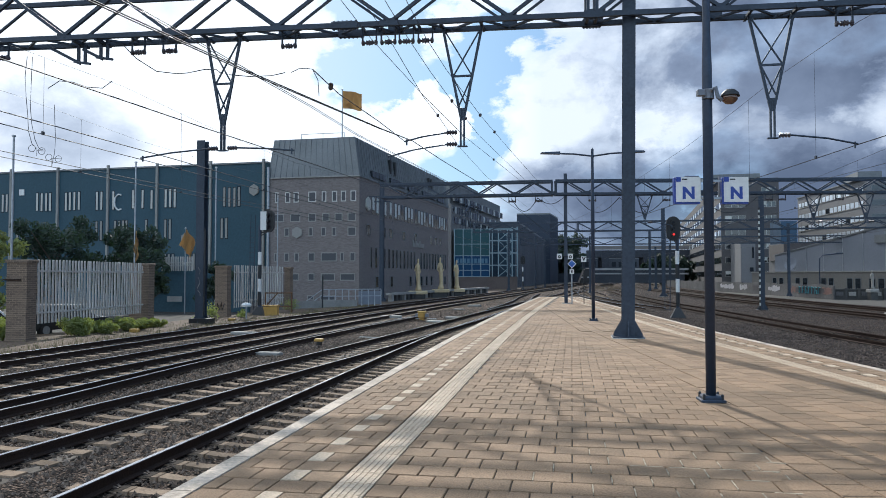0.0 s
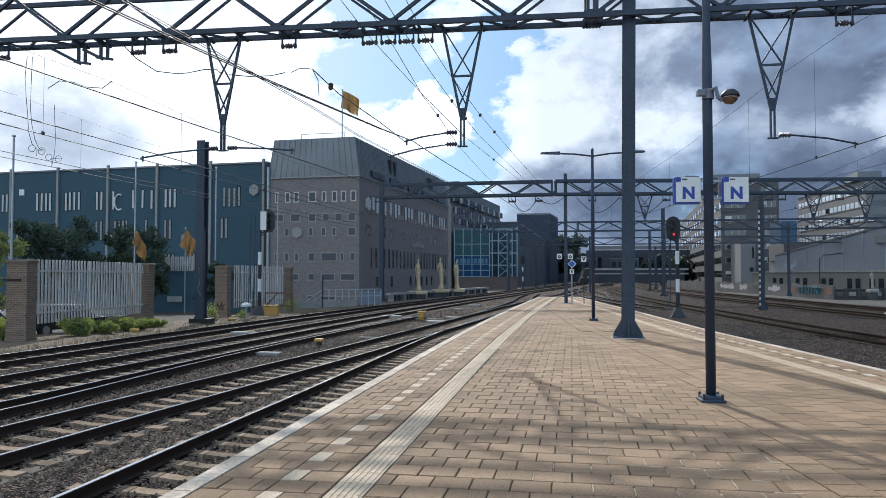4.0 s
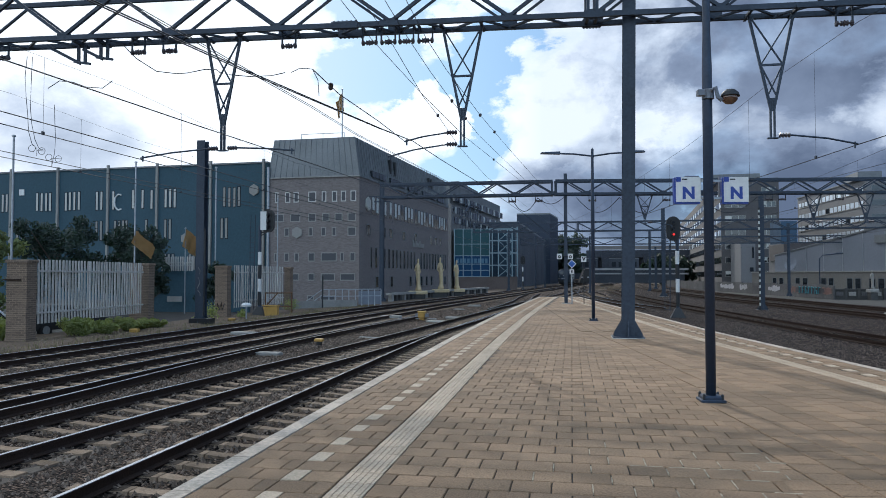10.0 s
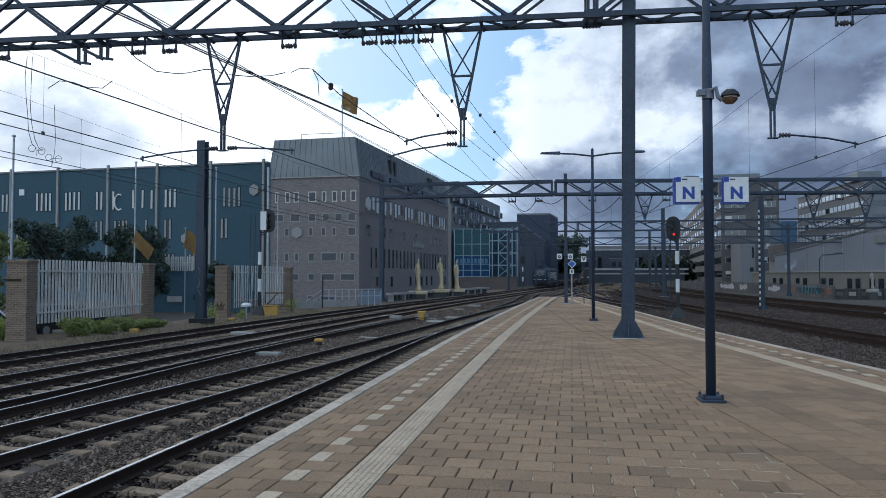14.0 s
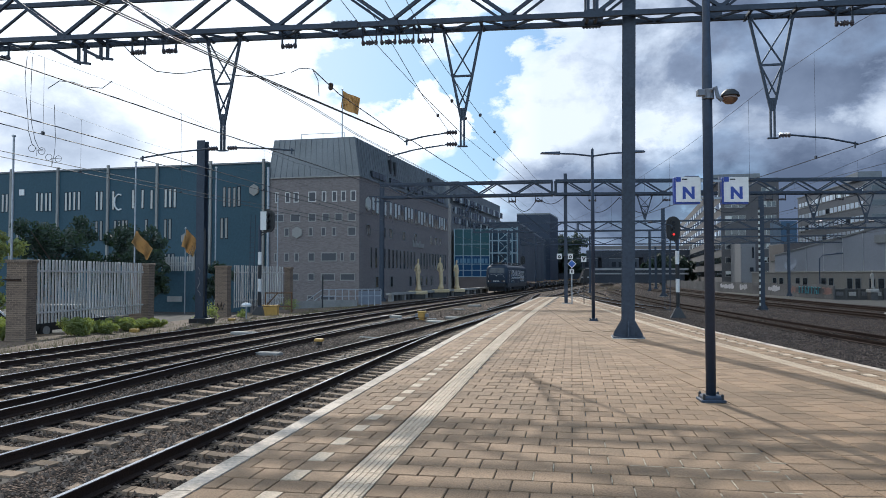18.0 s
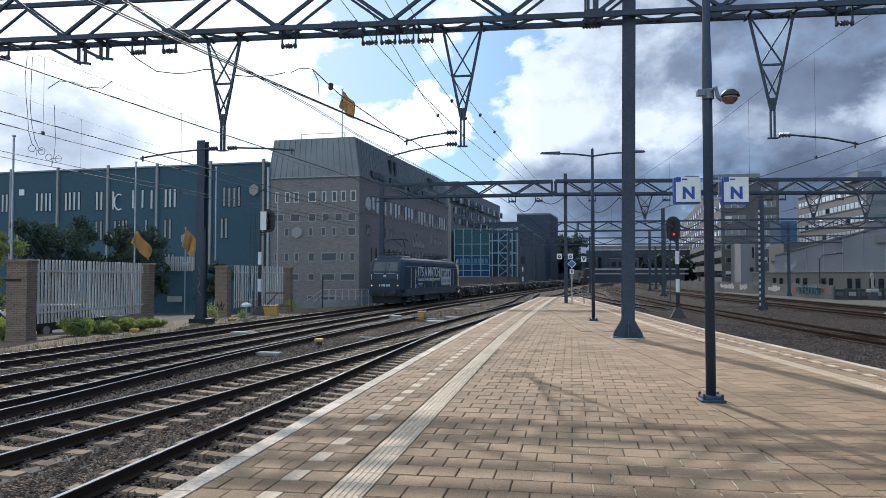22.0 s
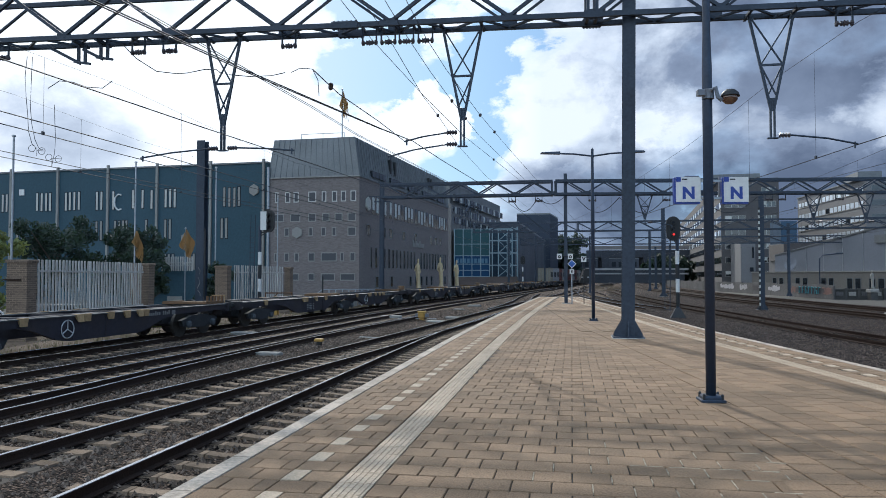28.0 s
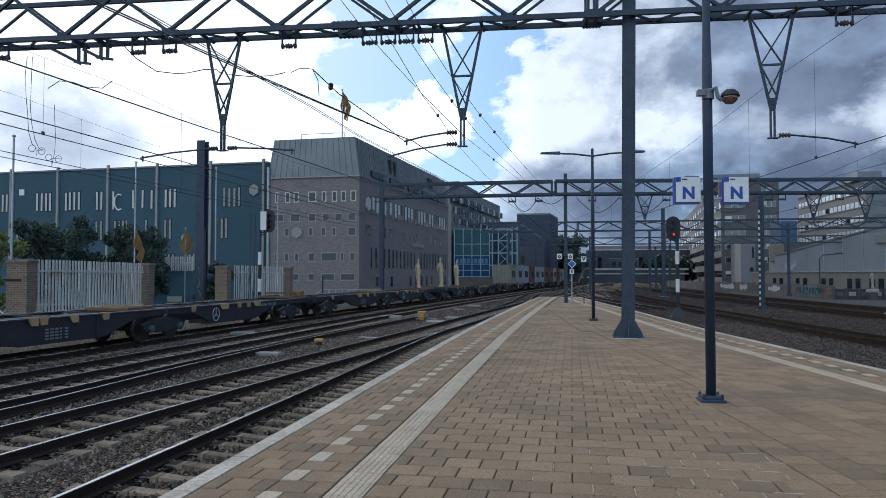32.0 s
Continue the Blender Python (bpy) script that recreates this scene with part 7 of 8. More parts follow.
part("body", Shape().hexa([(-0.3, -0.25, 0), (0.45, -0.25, 0), (0.45, 0.25, 0), (-0.3, 0.25, 0), (-0.45, -0.25, 0.62), (0.45, -0.25, 0.66), (0.45, 0.25, 0.66), (-0.45, 0.25, 0.62)]), M_YELLOW, yb, bevel=0.02)
part("lid", Shape().box(-0.48, 0.48, -0.28, 0.28, 0.66, 0.72), M_YELLOW, yb)

# ---- trackside bits ----
pm = thing("point_machine", "yellow point machine with pale side plates", "point machine", pose(-1.2, 42.0, BED_Z, 0, 0, -14) @ Matrix.Scale(0.62, 4))
part("pedestal", Shape().box(-0.2, 0.2, -0.2, 0.2, 0, 0.3), M_YELLOW, pm)
part("body", Shape().cham(-0.3, 0.3, -0.3, 0.3, 0.25, 0.78, 0.06), M_YELLOW, pm, bevel=0.015)
part("top", Shape().cham(-0.36, 0.36, -0.34, 0.34, 0.72, 0.84, 0.05), M_YELLOW, pm)
for sx in (-1, 1):
    part("side_plate", Shape().box(sx * 0.45 - 0.17, sx * 0.45 + 0.17, -0.05, 0.05, 0.28, 0.6), M_HALL, pm)
part("rod", Shape().rod((-1.4, 0.3, 0.1), (1.3, 0.3, 0.1), 0.05), M_GALV, pm)
pl = thing("point_lamp", "small yellow-topped trackside marker", "marker", pose(-4.5, 26.8, BED_Z, 0, 0, -14) @ Matrix.Scale(0.78, 4))
part("post", Shape().box(-0.1, 0.1, -0.08, 0.08, 0, 0.22), M_BLACK, pl)
part("cap", Shape().cham(-0.2, 0.2, -0.14, 0.14, 0.2, 0.33, 0.04), M_YELLOW, pl)
for x, y, w, d, h, a in ((-5.6, 23.7, 0.55, 0.22, 0.16, -14), (-8.6, 31.8, 0.7, 0.25, 0.2, -12), (-8.1, 41.2, 0.45, 0.25, 0.18, -12), (-3.0, 30.2, 0.7, 0.05, 0.08, -30), (2.6, 61, 0.7, 0.35, 0.2, -14), (1.2, 55, 0.5, 0.3, 0.12, -14), (-0.3, 40.5, 0.8, 0.3, 0.12, -14), (0.6, 44, 0.6, 0.3, 0.15, -14), (29, 47.0, 0.9, 0.4, 0.25, -14), (-3.1, 44.0, 0.8, 0.4, 0.25, -14)):
    t = thing("cable_box", "pale concrete cable cover lying in the ballast", "cable cover", pose(x, y, BED_Z - 0.02, 0, 0, a), group="cable covers")
    part("lid", Shape().cham(-w * 0.75, w * 0.75, -d * 0.8, d * 0.8, 0.0, h * 0.7, 0.03), M_CONC, t, bevel=0.01)
for x, y, h in ((-11.35, 42.5, 0.8), (-13.6, 32.5, 0.2), (-11.9, 41.5, 0.15)):
    t = thing("track_marker", "small white-capped post beside the track", "marker", pose(x, y, BED_Z))
    if h > 0.5:
        part("post", Shape().rod((0, 0, 0), (0, 0, h), 0.05, 8), M_GALV, t)
        part("cap", Shape().lathe([(0.28, h - 0.05), (0.3, h + 0.05), (0.2, h + 0.16), (0.0, h + 0.18)], 12), M_WHITE, t)
    else:
        part("block", Shape().cham(-0.18, 0.18, -0.15, 0.15, 0, h, 0.03), M_YELLOW, t)
M_TROUGH = mat("dirty concrete", (0.1, 0.08, 0.062), 0.9, 0, 0.3, 20, 2, 0.3, rnd=0.15)
tr = thing("cable_trough", "grey concrete cable trough between two tracks", "cable trough", kind="structure")
for x, y, a in spline(beside(LINE_A, -2.35), 1.0):
    if 3 < y < 30:
        part("trough_lid", Shape().cham(-0.15, 0.15, -0.485, 0.485, -0.1, 0.012, 0.01), M_TROUGH, tr, at=pose(x, y, BED_Z - 0.022 + rt.uniform(-0.01, 0.012), 0, 0, math.degrees(a) - 90 + rt.uniform(-1, 1)))

# ---- fence, pillars, flags ----
def pillar(x0, x1, y, label="buff brick gate pillar with flat cap"):
    t = thing("brick_pillar", label, "pillar", pose((x0 + x1) / 2, y, -1.05, 0, 0, -12), group="brick pillars")
    w = (x1 - x0) / 2 * 0.9
    part("shaft", Shape().box(-w, w, -0.25, 0.25, 0, 3.1), M_YBRICK, t)
    part("cap", Shape().cham(-w - 0.04, w + 0.04, -0.29, 0.29, 3.1, 3.22, 0.03), M_YBRICK, t)
    part("plinth", Shape().box(-w - 0.03, w + 0.03, -0.28, 0.28, -0.1, 0.25), M_YBRICK, t)
    return t


p1 = pillar(-16.6, -15.6, 28.1)
part("bracket", Shape().bar((-0.55, -0.28, 2.45), (0.2, -0.28, 2.45), 0.05), M_RAIL, p1)
pillar(-15.75, -14.55, 37.0)
p3 = pillar(-14.0, -13.1, 45.3)
part("tag_scrawl", Shape().tube([(-0.3, -0.26, 0.5), (-0.2, -0.26, 0.9), (-0.1, -0.26, 0.5), (0.05, -0.26, 0.95), (0.1, -0.26, 0.5), (0.25, -0.26, 0.9)], 0.03), M_BLACK, p3, "dark graffiti tag")
pillar(-11.5, -11.0, 53.6)
M_PICKET = mat("grey-white fence paint", (0.48, 0.46, 0.43), 0.7, 0.0, 0.18, 20, 2, 0.05, (0.3, 0.26, 0.21), rnd=0.1)


def picket_fence(a, b, z0, z1, n, label):
    t = thing("picket_fence", label, "fence", group="picket fences")
    f = Front(a, b)
    pk = Shape().cham(-0.055, 0.055, -0.015, 0.015, 0, z1 - z0, 0.012).mesh("picket", M_PICKET)
    ang = math.degrees(math.atan2(f.d.y, f.d.x))
    for i in range(n):
        q = f.p(f.len * (i + 0.5) / n, z0)
        part("picket", pk, None, t, at=pose(q.x, q.y, q.z, rt.uniform(-0.4, 0.4), rt.uniform(-0.5, 0.5), ang))
    for z in (z0 + 0.42, z1 - 0.45):
        part("rail", Shape().bar(f.p(0, z, 0.05), f.p(f.len, z, 0.05), 0.05, 0.07), M_PICKET, t)
    for k in (0.3, 0.82):
        part("brace", Shape().tube([f.p(f.len * k, z0 + 0.45, 0.08), f.p(f.len * k - 0.25, (z0 + z1) / 2, 0.3), f.p(f.len * k + 0.15, z1 - 0.5, 0.08)], 0.03), M_PICKET, t)
    return t


picket_fence((-15.62, 28.3), (-15.0, 36.9), -0.30, 2.18, 38, "grey-white steel picket fence between brick pillars")
picket_fence((-13.0, 45.6), (-11.6, 53.4), -0.45, 2.2, 26, "grey-white steel picket fence near the signal")
picket_fence((-21.5, 56.0), (-18.9, 55.6), 1.9, 3.0, 14, "pale picket fence further back")
ft = thing("yard_wall", "dark teal yard wall below the far fence", "wall", kind="structure")
part("wall", Shape().bar((-24, 56.6, 0.4), (-14.5, 55.2, 0.4), 0.3, 3.2), M_GREENWALL, ft)
part("notice", Shape().box(-20.7, -19.6, 55.2, 55.3, -0.4, 0.0), M_SURR, ft)


def flag_pole(x, y, z0, z1, r, label):
    t = thing("flag_pole", label, "flag pole", pose(x, y, z0), group="flag poles")
    part("pole", Shape().lathe([(r, 0), (r * 0.8, z1 - z0)], 10), M_GALV, t)
    part("cap", Shape().lathe([(r * 1.6, z1 - z0), (r * 1.6, z1 - z0 + 0.06), (0, z1 - z0 + 0.1)], 10), M_GALV, t)
    return t


flag_pole(-17.75, 30.2, -1.05, 7.3, 0.05, "grey steel pole behind the brick pillar")
flag_pole(-18.9, 45, -1.05, 8.5, 0.055, "pale flag pole with a yellow flag")
flag_pole(-17.55, 50, -1.05, 4.75, 0.045, "short flag pole with a hanging yellow flag")
flag_pole(-15.5, 50, -1.05, 8.9, 0.055, "pale bare flag pole behind the fence")
flag_pole(-12.4, 55, -1.05, 7.3, 0.05, "thin pale pole beside the signal")
flag_pole(-10.0, 72.4, 14.9, 20.0, 0.06, "thin flag pole on the mansard roof")
FLAGS = []


def flag(x, y, z, w, h, label, states):
    """Upright strips of cloth; states: time, share of the width that shows (minus: to the other side), sag in degrees."""
    t = thing("flag", label, "flag", pose(x, y, z), group="yellow flags")
    n, u = 16, w / 16
    strips = []
    for i in range(n):
        s = Shape()
        for k in range(4):
            z0, z1, b0, b1 = -h * (k + 1) / 4, -h * k / 4, 0.03 * math.sin(k * 2.1 + i * 0.5 + 2), 0.03 * math.sin(k * 2.1 + i * 0.5)
            s.hexa([(0, b0 - 0.004, z0), (u * 1.3, b0 - 0.004, z0), (u * 1.3, b0 + 0.004, z0), (0, b0 + 0.004, z0), (0, b1 - 0.004, z1), (u * 1.3, b1 - 0.004, z1), (u * 1.3, b1 + 0.004, z1), (0, b1 + 0.004, z1)])
        strips.append(part("cloth_strip", s, M_FLAG, t))
    FLAGS.append((strips, u, states, random.Random(len(FLAGS) + 40)))
    return t


flag(-9.95, 72.4, 19.9, 1.95, 1.75, "orange-yellow flag flying above the roof", [(0, 0.95, 4), (1, 1, 14), (2, 0.97, 2), (3, 1, 10), (6, 0.6, 38), (8, 0.22, 50), (10, -0.5, 25), (12, -0.3, 20), (14, 0.7, 12), (17, 1, 4), (19, 0.75, 24), (21, 0.9, 22), (23, 0.5, 42), (25, 0.25, 50), (28, 0.28, 45), (29.4, 0.75, 20), (30.2, 0.85, 10), (31, 0.5, 30), (32, 0.4, 40)])
flag(-18.8, 45, 4.3, 1.5, 0.8, "orange-yellow flag on a pole behind the fence", [(0, -0.12, 70), (1, -0.15, 68), (3, 0.25, 62), (6, 0.8, 38), (8, 0.4, 52), (10, 0.85, 42), (12, 0.7, 40), (14, 0.75, 46), (17, 0.8, 42), (19, 0.55, 50), (21, 0.4, 60), (23, 1, 34), (25, 0.6, 45), (28, 0.3, 62), (29, 0.9, 42), (30, 0.9, 36), (31, 0.75, 40), (32, 0.25, 60)])
flag(-17.5, 50, 4.7, 1.15, 1.2, "orange-yellow flag hanging from a short pole", [(0, 0.6, 48), (3, 0.5, 52), (6, 0.7, 38), (10, 0.72, 36), (14, 0.6, 30), (17, 0.65, 42), (21, 0.65, 40), (25, 0.6, 48), (28, 0.6, 52), (31, 0.5, 62), (32, 0.55, 58)])


def flag_motion():
    for strips, u, states, r in FLAGS:
        ph = r.uniform(0, 6)
        rows_ = [[] for _ in strips]
        for k in range(81):
            t = 0.4 * k
            for (a, p, d0), (b, q, d1) in zip(states, states[1:]):
                if t <= b:
                    c = max(0.0, (t - a) / (b - a))
                    share, sag = p + (q - p) * c, d0 + (d1 - d0) * c
                    break
            mean = math.degrees(math.acos(max(-1, min(1, share))))
            x = y = z = 0.0
            for i in range(len(strips)):
                yaw = max(-25, min(155, mean + 26 * math.sin(2.1 * t + ph - i * 0.65) * (0.35 + 0.05 * i)))
                dip = sag + 7 * math.sin(1.6 * t + ph * 2 - i * 0.4)
                rows_[i].append((t, pose(x, y, z, 0, dip * 0.45, yaw)))
                c = math.cos(radians(dip))
                x += u * c * math.cos(radians(yaw))
                y += u * c * math.sin(radians(yaw))
                z -= u * math.sin(radians(dip))
        for st_, q in zip(strips, rows_):
            walk(st_, q)


# ---- statues on their parapet ----
def statue(x, y, z, h, lean, label, plinth=1.0, m=None, slim=1.0):
    t = thing("statue_pedestal", "dark stone pedestal under a statue", "pedestal", pose(x, y, -1.2), group="pedestals")
    part("block", Shape().cham(-0.75 * plinth, 0.75 * plinth, -0.75 * plinth, 0.75 * plinth, 0, z + 1.2 - 0.35, 0.05), M_PEDESTAL, t)
    part("slab", Shape().cham(-plinth, plinth, -0.9 * plinth, 0.9 * plinth, z + 1.2 - 0.35, z + 1.2, 0.06), m or M_STATUE, t)
    k = h / 3.4
    s = Shape()
    s.lathe([(0.62, 0), (0.6, 0.25), (0.42, 0.45), (0.36, 0.9), (0.42, 1.5), (0.44, 1.85), (0.36, 2.15), (0.46, 2.5), (0.44, 2.72), (0.16, 2.85), (0.15, 2.95)], 24)
    s.lathe([(0.1, 2.92), (0.2, 3.02), (0.22, 3.2), (0.15, 3.36), (0.0, 3.4)], 10)
    s.rod((0.42, 0, 2.6), (0.62, -0.1, 2.05), 0.12, 7).rod((0.62, -0.1, 2.05), (0.3, -0.35, 1.75), 0.1, 7)
    s.rod((-0.42, 0, 2.6), (-0.6, -0.1, 2.1), 0.12, 7).rod((-0.6, -0.1, 2.1), (-0.25, -0.3, 2.75 if lean else 1.7), 0.1, 7)
    s.v = [(a * (1 + 0.13 * math.sin(5 * math.atan2(b, a) + c * 2.2)), b * (1 + 0.13 * math.sin(5 * math.atan2(b, a) + c * 2.2)), c) for a, b, c in s.v]
    s.v = [((a * 0.58 * slim + 0.06 * math.sin(c * 1.7 + lean)) * k, b * k * 0.65, c * k) for a, b, c in s.v]
    tagged(part("statue", s, m or M_STATUE, None, at=pose(x, y, z, 0, 0, lean * 20), smooth=True), label, "statue", "statues")


statue(-2.64, 78, -0.06, 3.4, 1, "sandstone standing figure statue on the parapet", slim=0.84)
statue(-0.26, 84, 0.0, 3.65, 0, "sandstone draped figure statue on the parapet", slim=0.84)
statue(1.7, 91.5, -0.1, 3.6, 1, "sandstone figure statue with raised arm on the parapet", slim=0.84)
statue(48.0, 82.2, 0.03, 2.15, 0, "weathered grey figure statue beside the annex", 0.5, M_CONC, 0.75)
par = thing("parapet", "dark stone balustrade with pale coping along the tracks", "balustrade", kind="structure")
f = Front((-5.2, 70.5), (6.5, 108))
part("coping", f.box(0, f.len, -0.35, -0.12, -0.3, 0.3), M_CONC, par)
part("base", f.box(0, f.len, -1.2, -0.95, -0.3, 0.3), M_PEDESTAL, par)
for i in range(34):
    k = f.len * (i + 0.3) / 34
    part("baluster", f.box(k, k + 0.5, -0.95, -0.35, -0.2, 0.2), M_PEDESTAL if i % 3 else M_CONC, par)
# steps and railings by the brick building
rl = thing("railing", "pale steel railing with stair beside the track", "railing")
f = Front((-9.6, 58.5), (-5.1, 60.5))
for i in range(10):
    part("post", Shape().bar(f.p(f.len * i / 9, -1.1), f.p(f.len * i / 9, 0.45), 0.07), M_GALV, rl)
for z in (0.45, -0.1):
    part("rail", Shape().bar(f.p(0, z), f.p(f.len, z), 0.06), M_GALV, rl)
part("panel", f.box(3.0, f.len, -0.8, 0.3, -0.02, 0.02), M_HALL, rl, "pale mesh panel")
part("stair_rail", Shape().bar(f.p(-1.6, -0.7), f.p(0, 0.45), 0.06).bar(f.p(-1.6, -1.1), f.p(0, 0.0), 0.06), M_GALV, rl)
gt = thing("rusty_gate", "rust-brown tubular gate beside the track", "gate", pose(-11.0, 49, -1.0, 0, 0, 10))
M_RUST = mat("rusty steel", (0.16, 0.085, 0.045), 0.85, 0.2, 0.3, 20, 3, 0.1)
for a, b in (((-0.8, 0, 0), (-0.8, 0, 1.45)), ((0.9, 0, 0), (0.9, 0, 1.45)), ((-0.8, 0, 1.4), (0.9, 0, 1.4)), ((-0.8, 0, 0.5), (0.9, 0, 0.5)), ((-0.8, 0, 0.5), (0.0, 0, 1.4))):
    part("tube", Shape().rod(a, b, 0.045), M_RUST, gt)
lwl = thing("low_wall", "low pale concrete wall beside the bank", "wall", kind="structure")
part("wall", Shape().bar((-11.5, 55.5, -0.75), (-7.0, 59.5, -0.75), 0.25, 0.7), M_CONC, lwl)
part("post", Shape().rod((-9.3, 56.8, -1.0), (-9.3, 56.8, 1.5), 0.06), M_BLACK, lwl)
sl_ = thing("street_lamp", "dark street lamp on a bent pole beside the hall", "street lamp", pose(45.1, 88, -1.0))
part("pole", Shape().tube([(0, 0, 0), (0, 0, 4.6), (0.4, 0, 5.0), (2.4, 0, 5.2)], 0.07, 8), M_POST, sl_)
part("head", Shape().cham(1.9, 2.8, -0.15, 0.15, 5.15, 5.3, 0.03), M_POST, sl_)


# ---- cars behind the fence ----
def car(x, y, turn, m, label):
    t = thing("parked_car", label, "car", pose(x, y, -1.1, 0, 0, turn), group="parked cars")
    part("body", Shape().prism([(-2.1, 0.3), (2.1, 0.3), (2.15, 0.7), (1.3, 0.85), (0.7, 1.35), (-1.1, 1.4), (-1.9, 0.95), (-2.15, 0.8)], -0.85, 0.85), m, t, bevel=0.08)
    part("side_glass", Shape().prism([(1.05, 0.9), (0.62, 1.28), (-1.05, 1.32), (-1.6, 0.95)], -0.87, 0.87), M_WINDOW, t)
    for sx in (-1.35, 1.35):
        for sy in (-0.8, 0.8):
            w = part("wheel", Shape().lathe([(0.2, -0.1), (0.31, -0.1), (0.31, 0.1), (0.2, 0.1)], 16, at=(sx, sy, 0.31), axis="y"), M_BLACK, t)
            part("rim", Shape().lathe([(0.19, -0.105), (0.19, 0.105)], 12, at=(sx, sy, 0.31), axis="y"), M_GALV, w)
    return t


car(-19.0, 29.5, 60, M_WHITE, "white car parked behind the brick pillar")
car(-17.4, 33.2, 70, M_BLACK, "dark car parked behind the picket fence")


# ---- trees and shrubs ----
def leaves(s, c, rad, n, size, r, flat=1.0):
    for _ in range(n):
        d = Vector((r.gauss(0, 1), r.gauss(0, 1), r.gauss(0, 1))).normalized() * (rad * r.random() ** 0.45)
        d.z *= flat
        p = Vector(c) + d
        a = Vector((r.gauss(0, 1), r.gauss(0, 1), r.gauss(0, 1))).normalized()
        b = a.orthogonal().normalized()
        e = size * r.uniform(0.6, 1.3)
        s.face(p - a * e, p + b * e * 0.45, p + a * e, p - b * e * 0.45)


def tree(x, y, z0, h, spread, label, m, n, leaf, seed, low=0.25):
    r = random.Random(seed)
    t = thing("tree", label, "tree", pose(x, y, z0), group="trees")
    s = Shape()
    top = h * 0.75
    pts = [Vector((0.1 * math.sin(i * 1.3), 0.1 * math.cos(i * 1.7), top * i / 6)) for i in range(7)]
    for i in range(6):
        s.rod(pts[i], pts[i + 1], 0.035 * h * (1 - i / 7.5), 8, 0.035 * h * (1 - (i + 1) / 7.5))
    ends = []
    for i in range(11):
        a, zz = i * 2.4 + r.random(), h * r.uniform(low + 0.1, 0.72)
        e = Vector((math.cos(a) * spread * r.uniform(0.45, 0.9), math.sin(a) * spread * r.uniform(0.45, 0.9), min(h * 0.93, zz + h * r.uniform(0.08, 0.25))))
        s.rod((0, 0, zz * 0.8), e, 0.012 * h, 6, 0.004 * h)
        ends.append(e)
    part("trunk", s, M_BARK, t)
    c = Shape()
    for e in ends + [Vector((0, 0, h * 0.85)), Vector((0, 0, h * 0.65))]:
        for _ in range(4):
            q = e + Vector((r.gauss(0, 1), r.gauss(0, 1), r.gauss(0, 0.8))) * spread * 0.26
            q.z = max(q.z, h * low)
            leaves(c, q, spread * r.uniform(0.2, 0.36), n // 52, leaf, r)
    tagged(part("crown", c, m, t), kind="stuff")
    return t


# trees in shade get the darkened leaf colour
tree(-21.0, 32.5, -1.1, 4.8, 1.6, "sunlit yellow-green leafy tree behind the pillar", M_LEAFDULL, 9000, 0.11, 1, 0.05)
tree(-27.5, 52, -1.1, 6.3, 2.6, "green leafy tree with shade put into its dark colour", M_LEAFSHADED, 8000, 0.14, 2, 0.1)
tree(-23.3, 54, -1.1, 6.0, 2.3, "green leafy tree behind the fence, coloured dark as in shade", M_LEAFSHADED, 8000, 0.14, 3, 0.1)
tree(-19.6, 49, -1.1, 4.6, 1.3, "dark shrub-like tree beside the flag pole", M_LEAFSHADED, 4000, 0.12, 4, 0.1)
tree(-14.6, 47.5, -1.1, 3.6, 0.9, "dark ivy-covered sapling beside the pillar", M_LEAFSHADED, 4000, 0.1, 5, 0.05)
tree(54, 332, -1.2, 21, 8.0, "dark green tree far along the line", M_LEAFSHADED, 9000, 0.7, 6, 0.03)
tree(60, 345, -1.2, 19, 8.0, "dark green tree near the road bridge", M_LEAFSHADED, 9000, 0.7, 7, 0.03)
tree(47, 336, -1.2, 23, 7.0, "dark green tree below the slate building", M_LEAFSHADED, 9000, 0.7, 8, 0.03)
tree(52.5, 318, -1.2, 12, 6.5, "dark green tree filling the gap below taller ones", M_LEAFSHADED, 9000, 0.7, 16, 0.02)
tree(64, 205, -1.2, 8, 5, "dark green tree beyond the sidings", M_LEAFSHADED, 9000, 0.5, 9, 0.05)
tree(58, 200, -1.2, 7, 4, "dark green bush beyond the sidings", M_LEAFSHADED, 9000, 0.5, 10, 0.05)


def shrub(x, y, w, h, m, label, seed, n=1500, leaf=0.05):
    r = random.Random(seed)
    t = thing("shrub", label, "shrub", pose(x, y, BED_Z + 0.02), group="bank shrubs")
    st_, c = Shape(), Shape()
    for i in range(9):
        a = r.uniform(0, 6.28)
        e = Vector((math.cos(a) * w * r.uniform(0.2, 0.9), math.sin(a) * w * 0.6 * r.random(), h * r.uniform(0.5, 1.0)))
        st_.rod((e.x * 0.2, e.y * 0.2, 0), e, 0.012, 5, 0.005)
        leaves(c, e, h * 0.42, n // 18, leaf, r, 0.8)
        leaves(c, e * 0.6, h * 0.4, n // 18, leaf, r, 0.8)
    part("stems", st_, M_BARK, t)
    tagged(part("foliage", c, m, t), kind="stuff")


# sunlit shrubs get the brightened leaf colour
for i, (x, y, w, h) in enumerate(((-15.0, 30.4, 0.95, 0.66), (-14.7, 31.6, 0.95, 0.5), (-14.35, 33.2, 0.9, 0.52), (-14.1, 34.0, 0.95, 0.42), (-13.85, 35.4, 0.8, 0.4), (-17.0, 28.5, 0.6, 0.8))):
    shrub(x, y, w, h, M_LEAFLIT, "low sunlit green shrub on the sandy bank", 60 + i, 4200, 0.05)
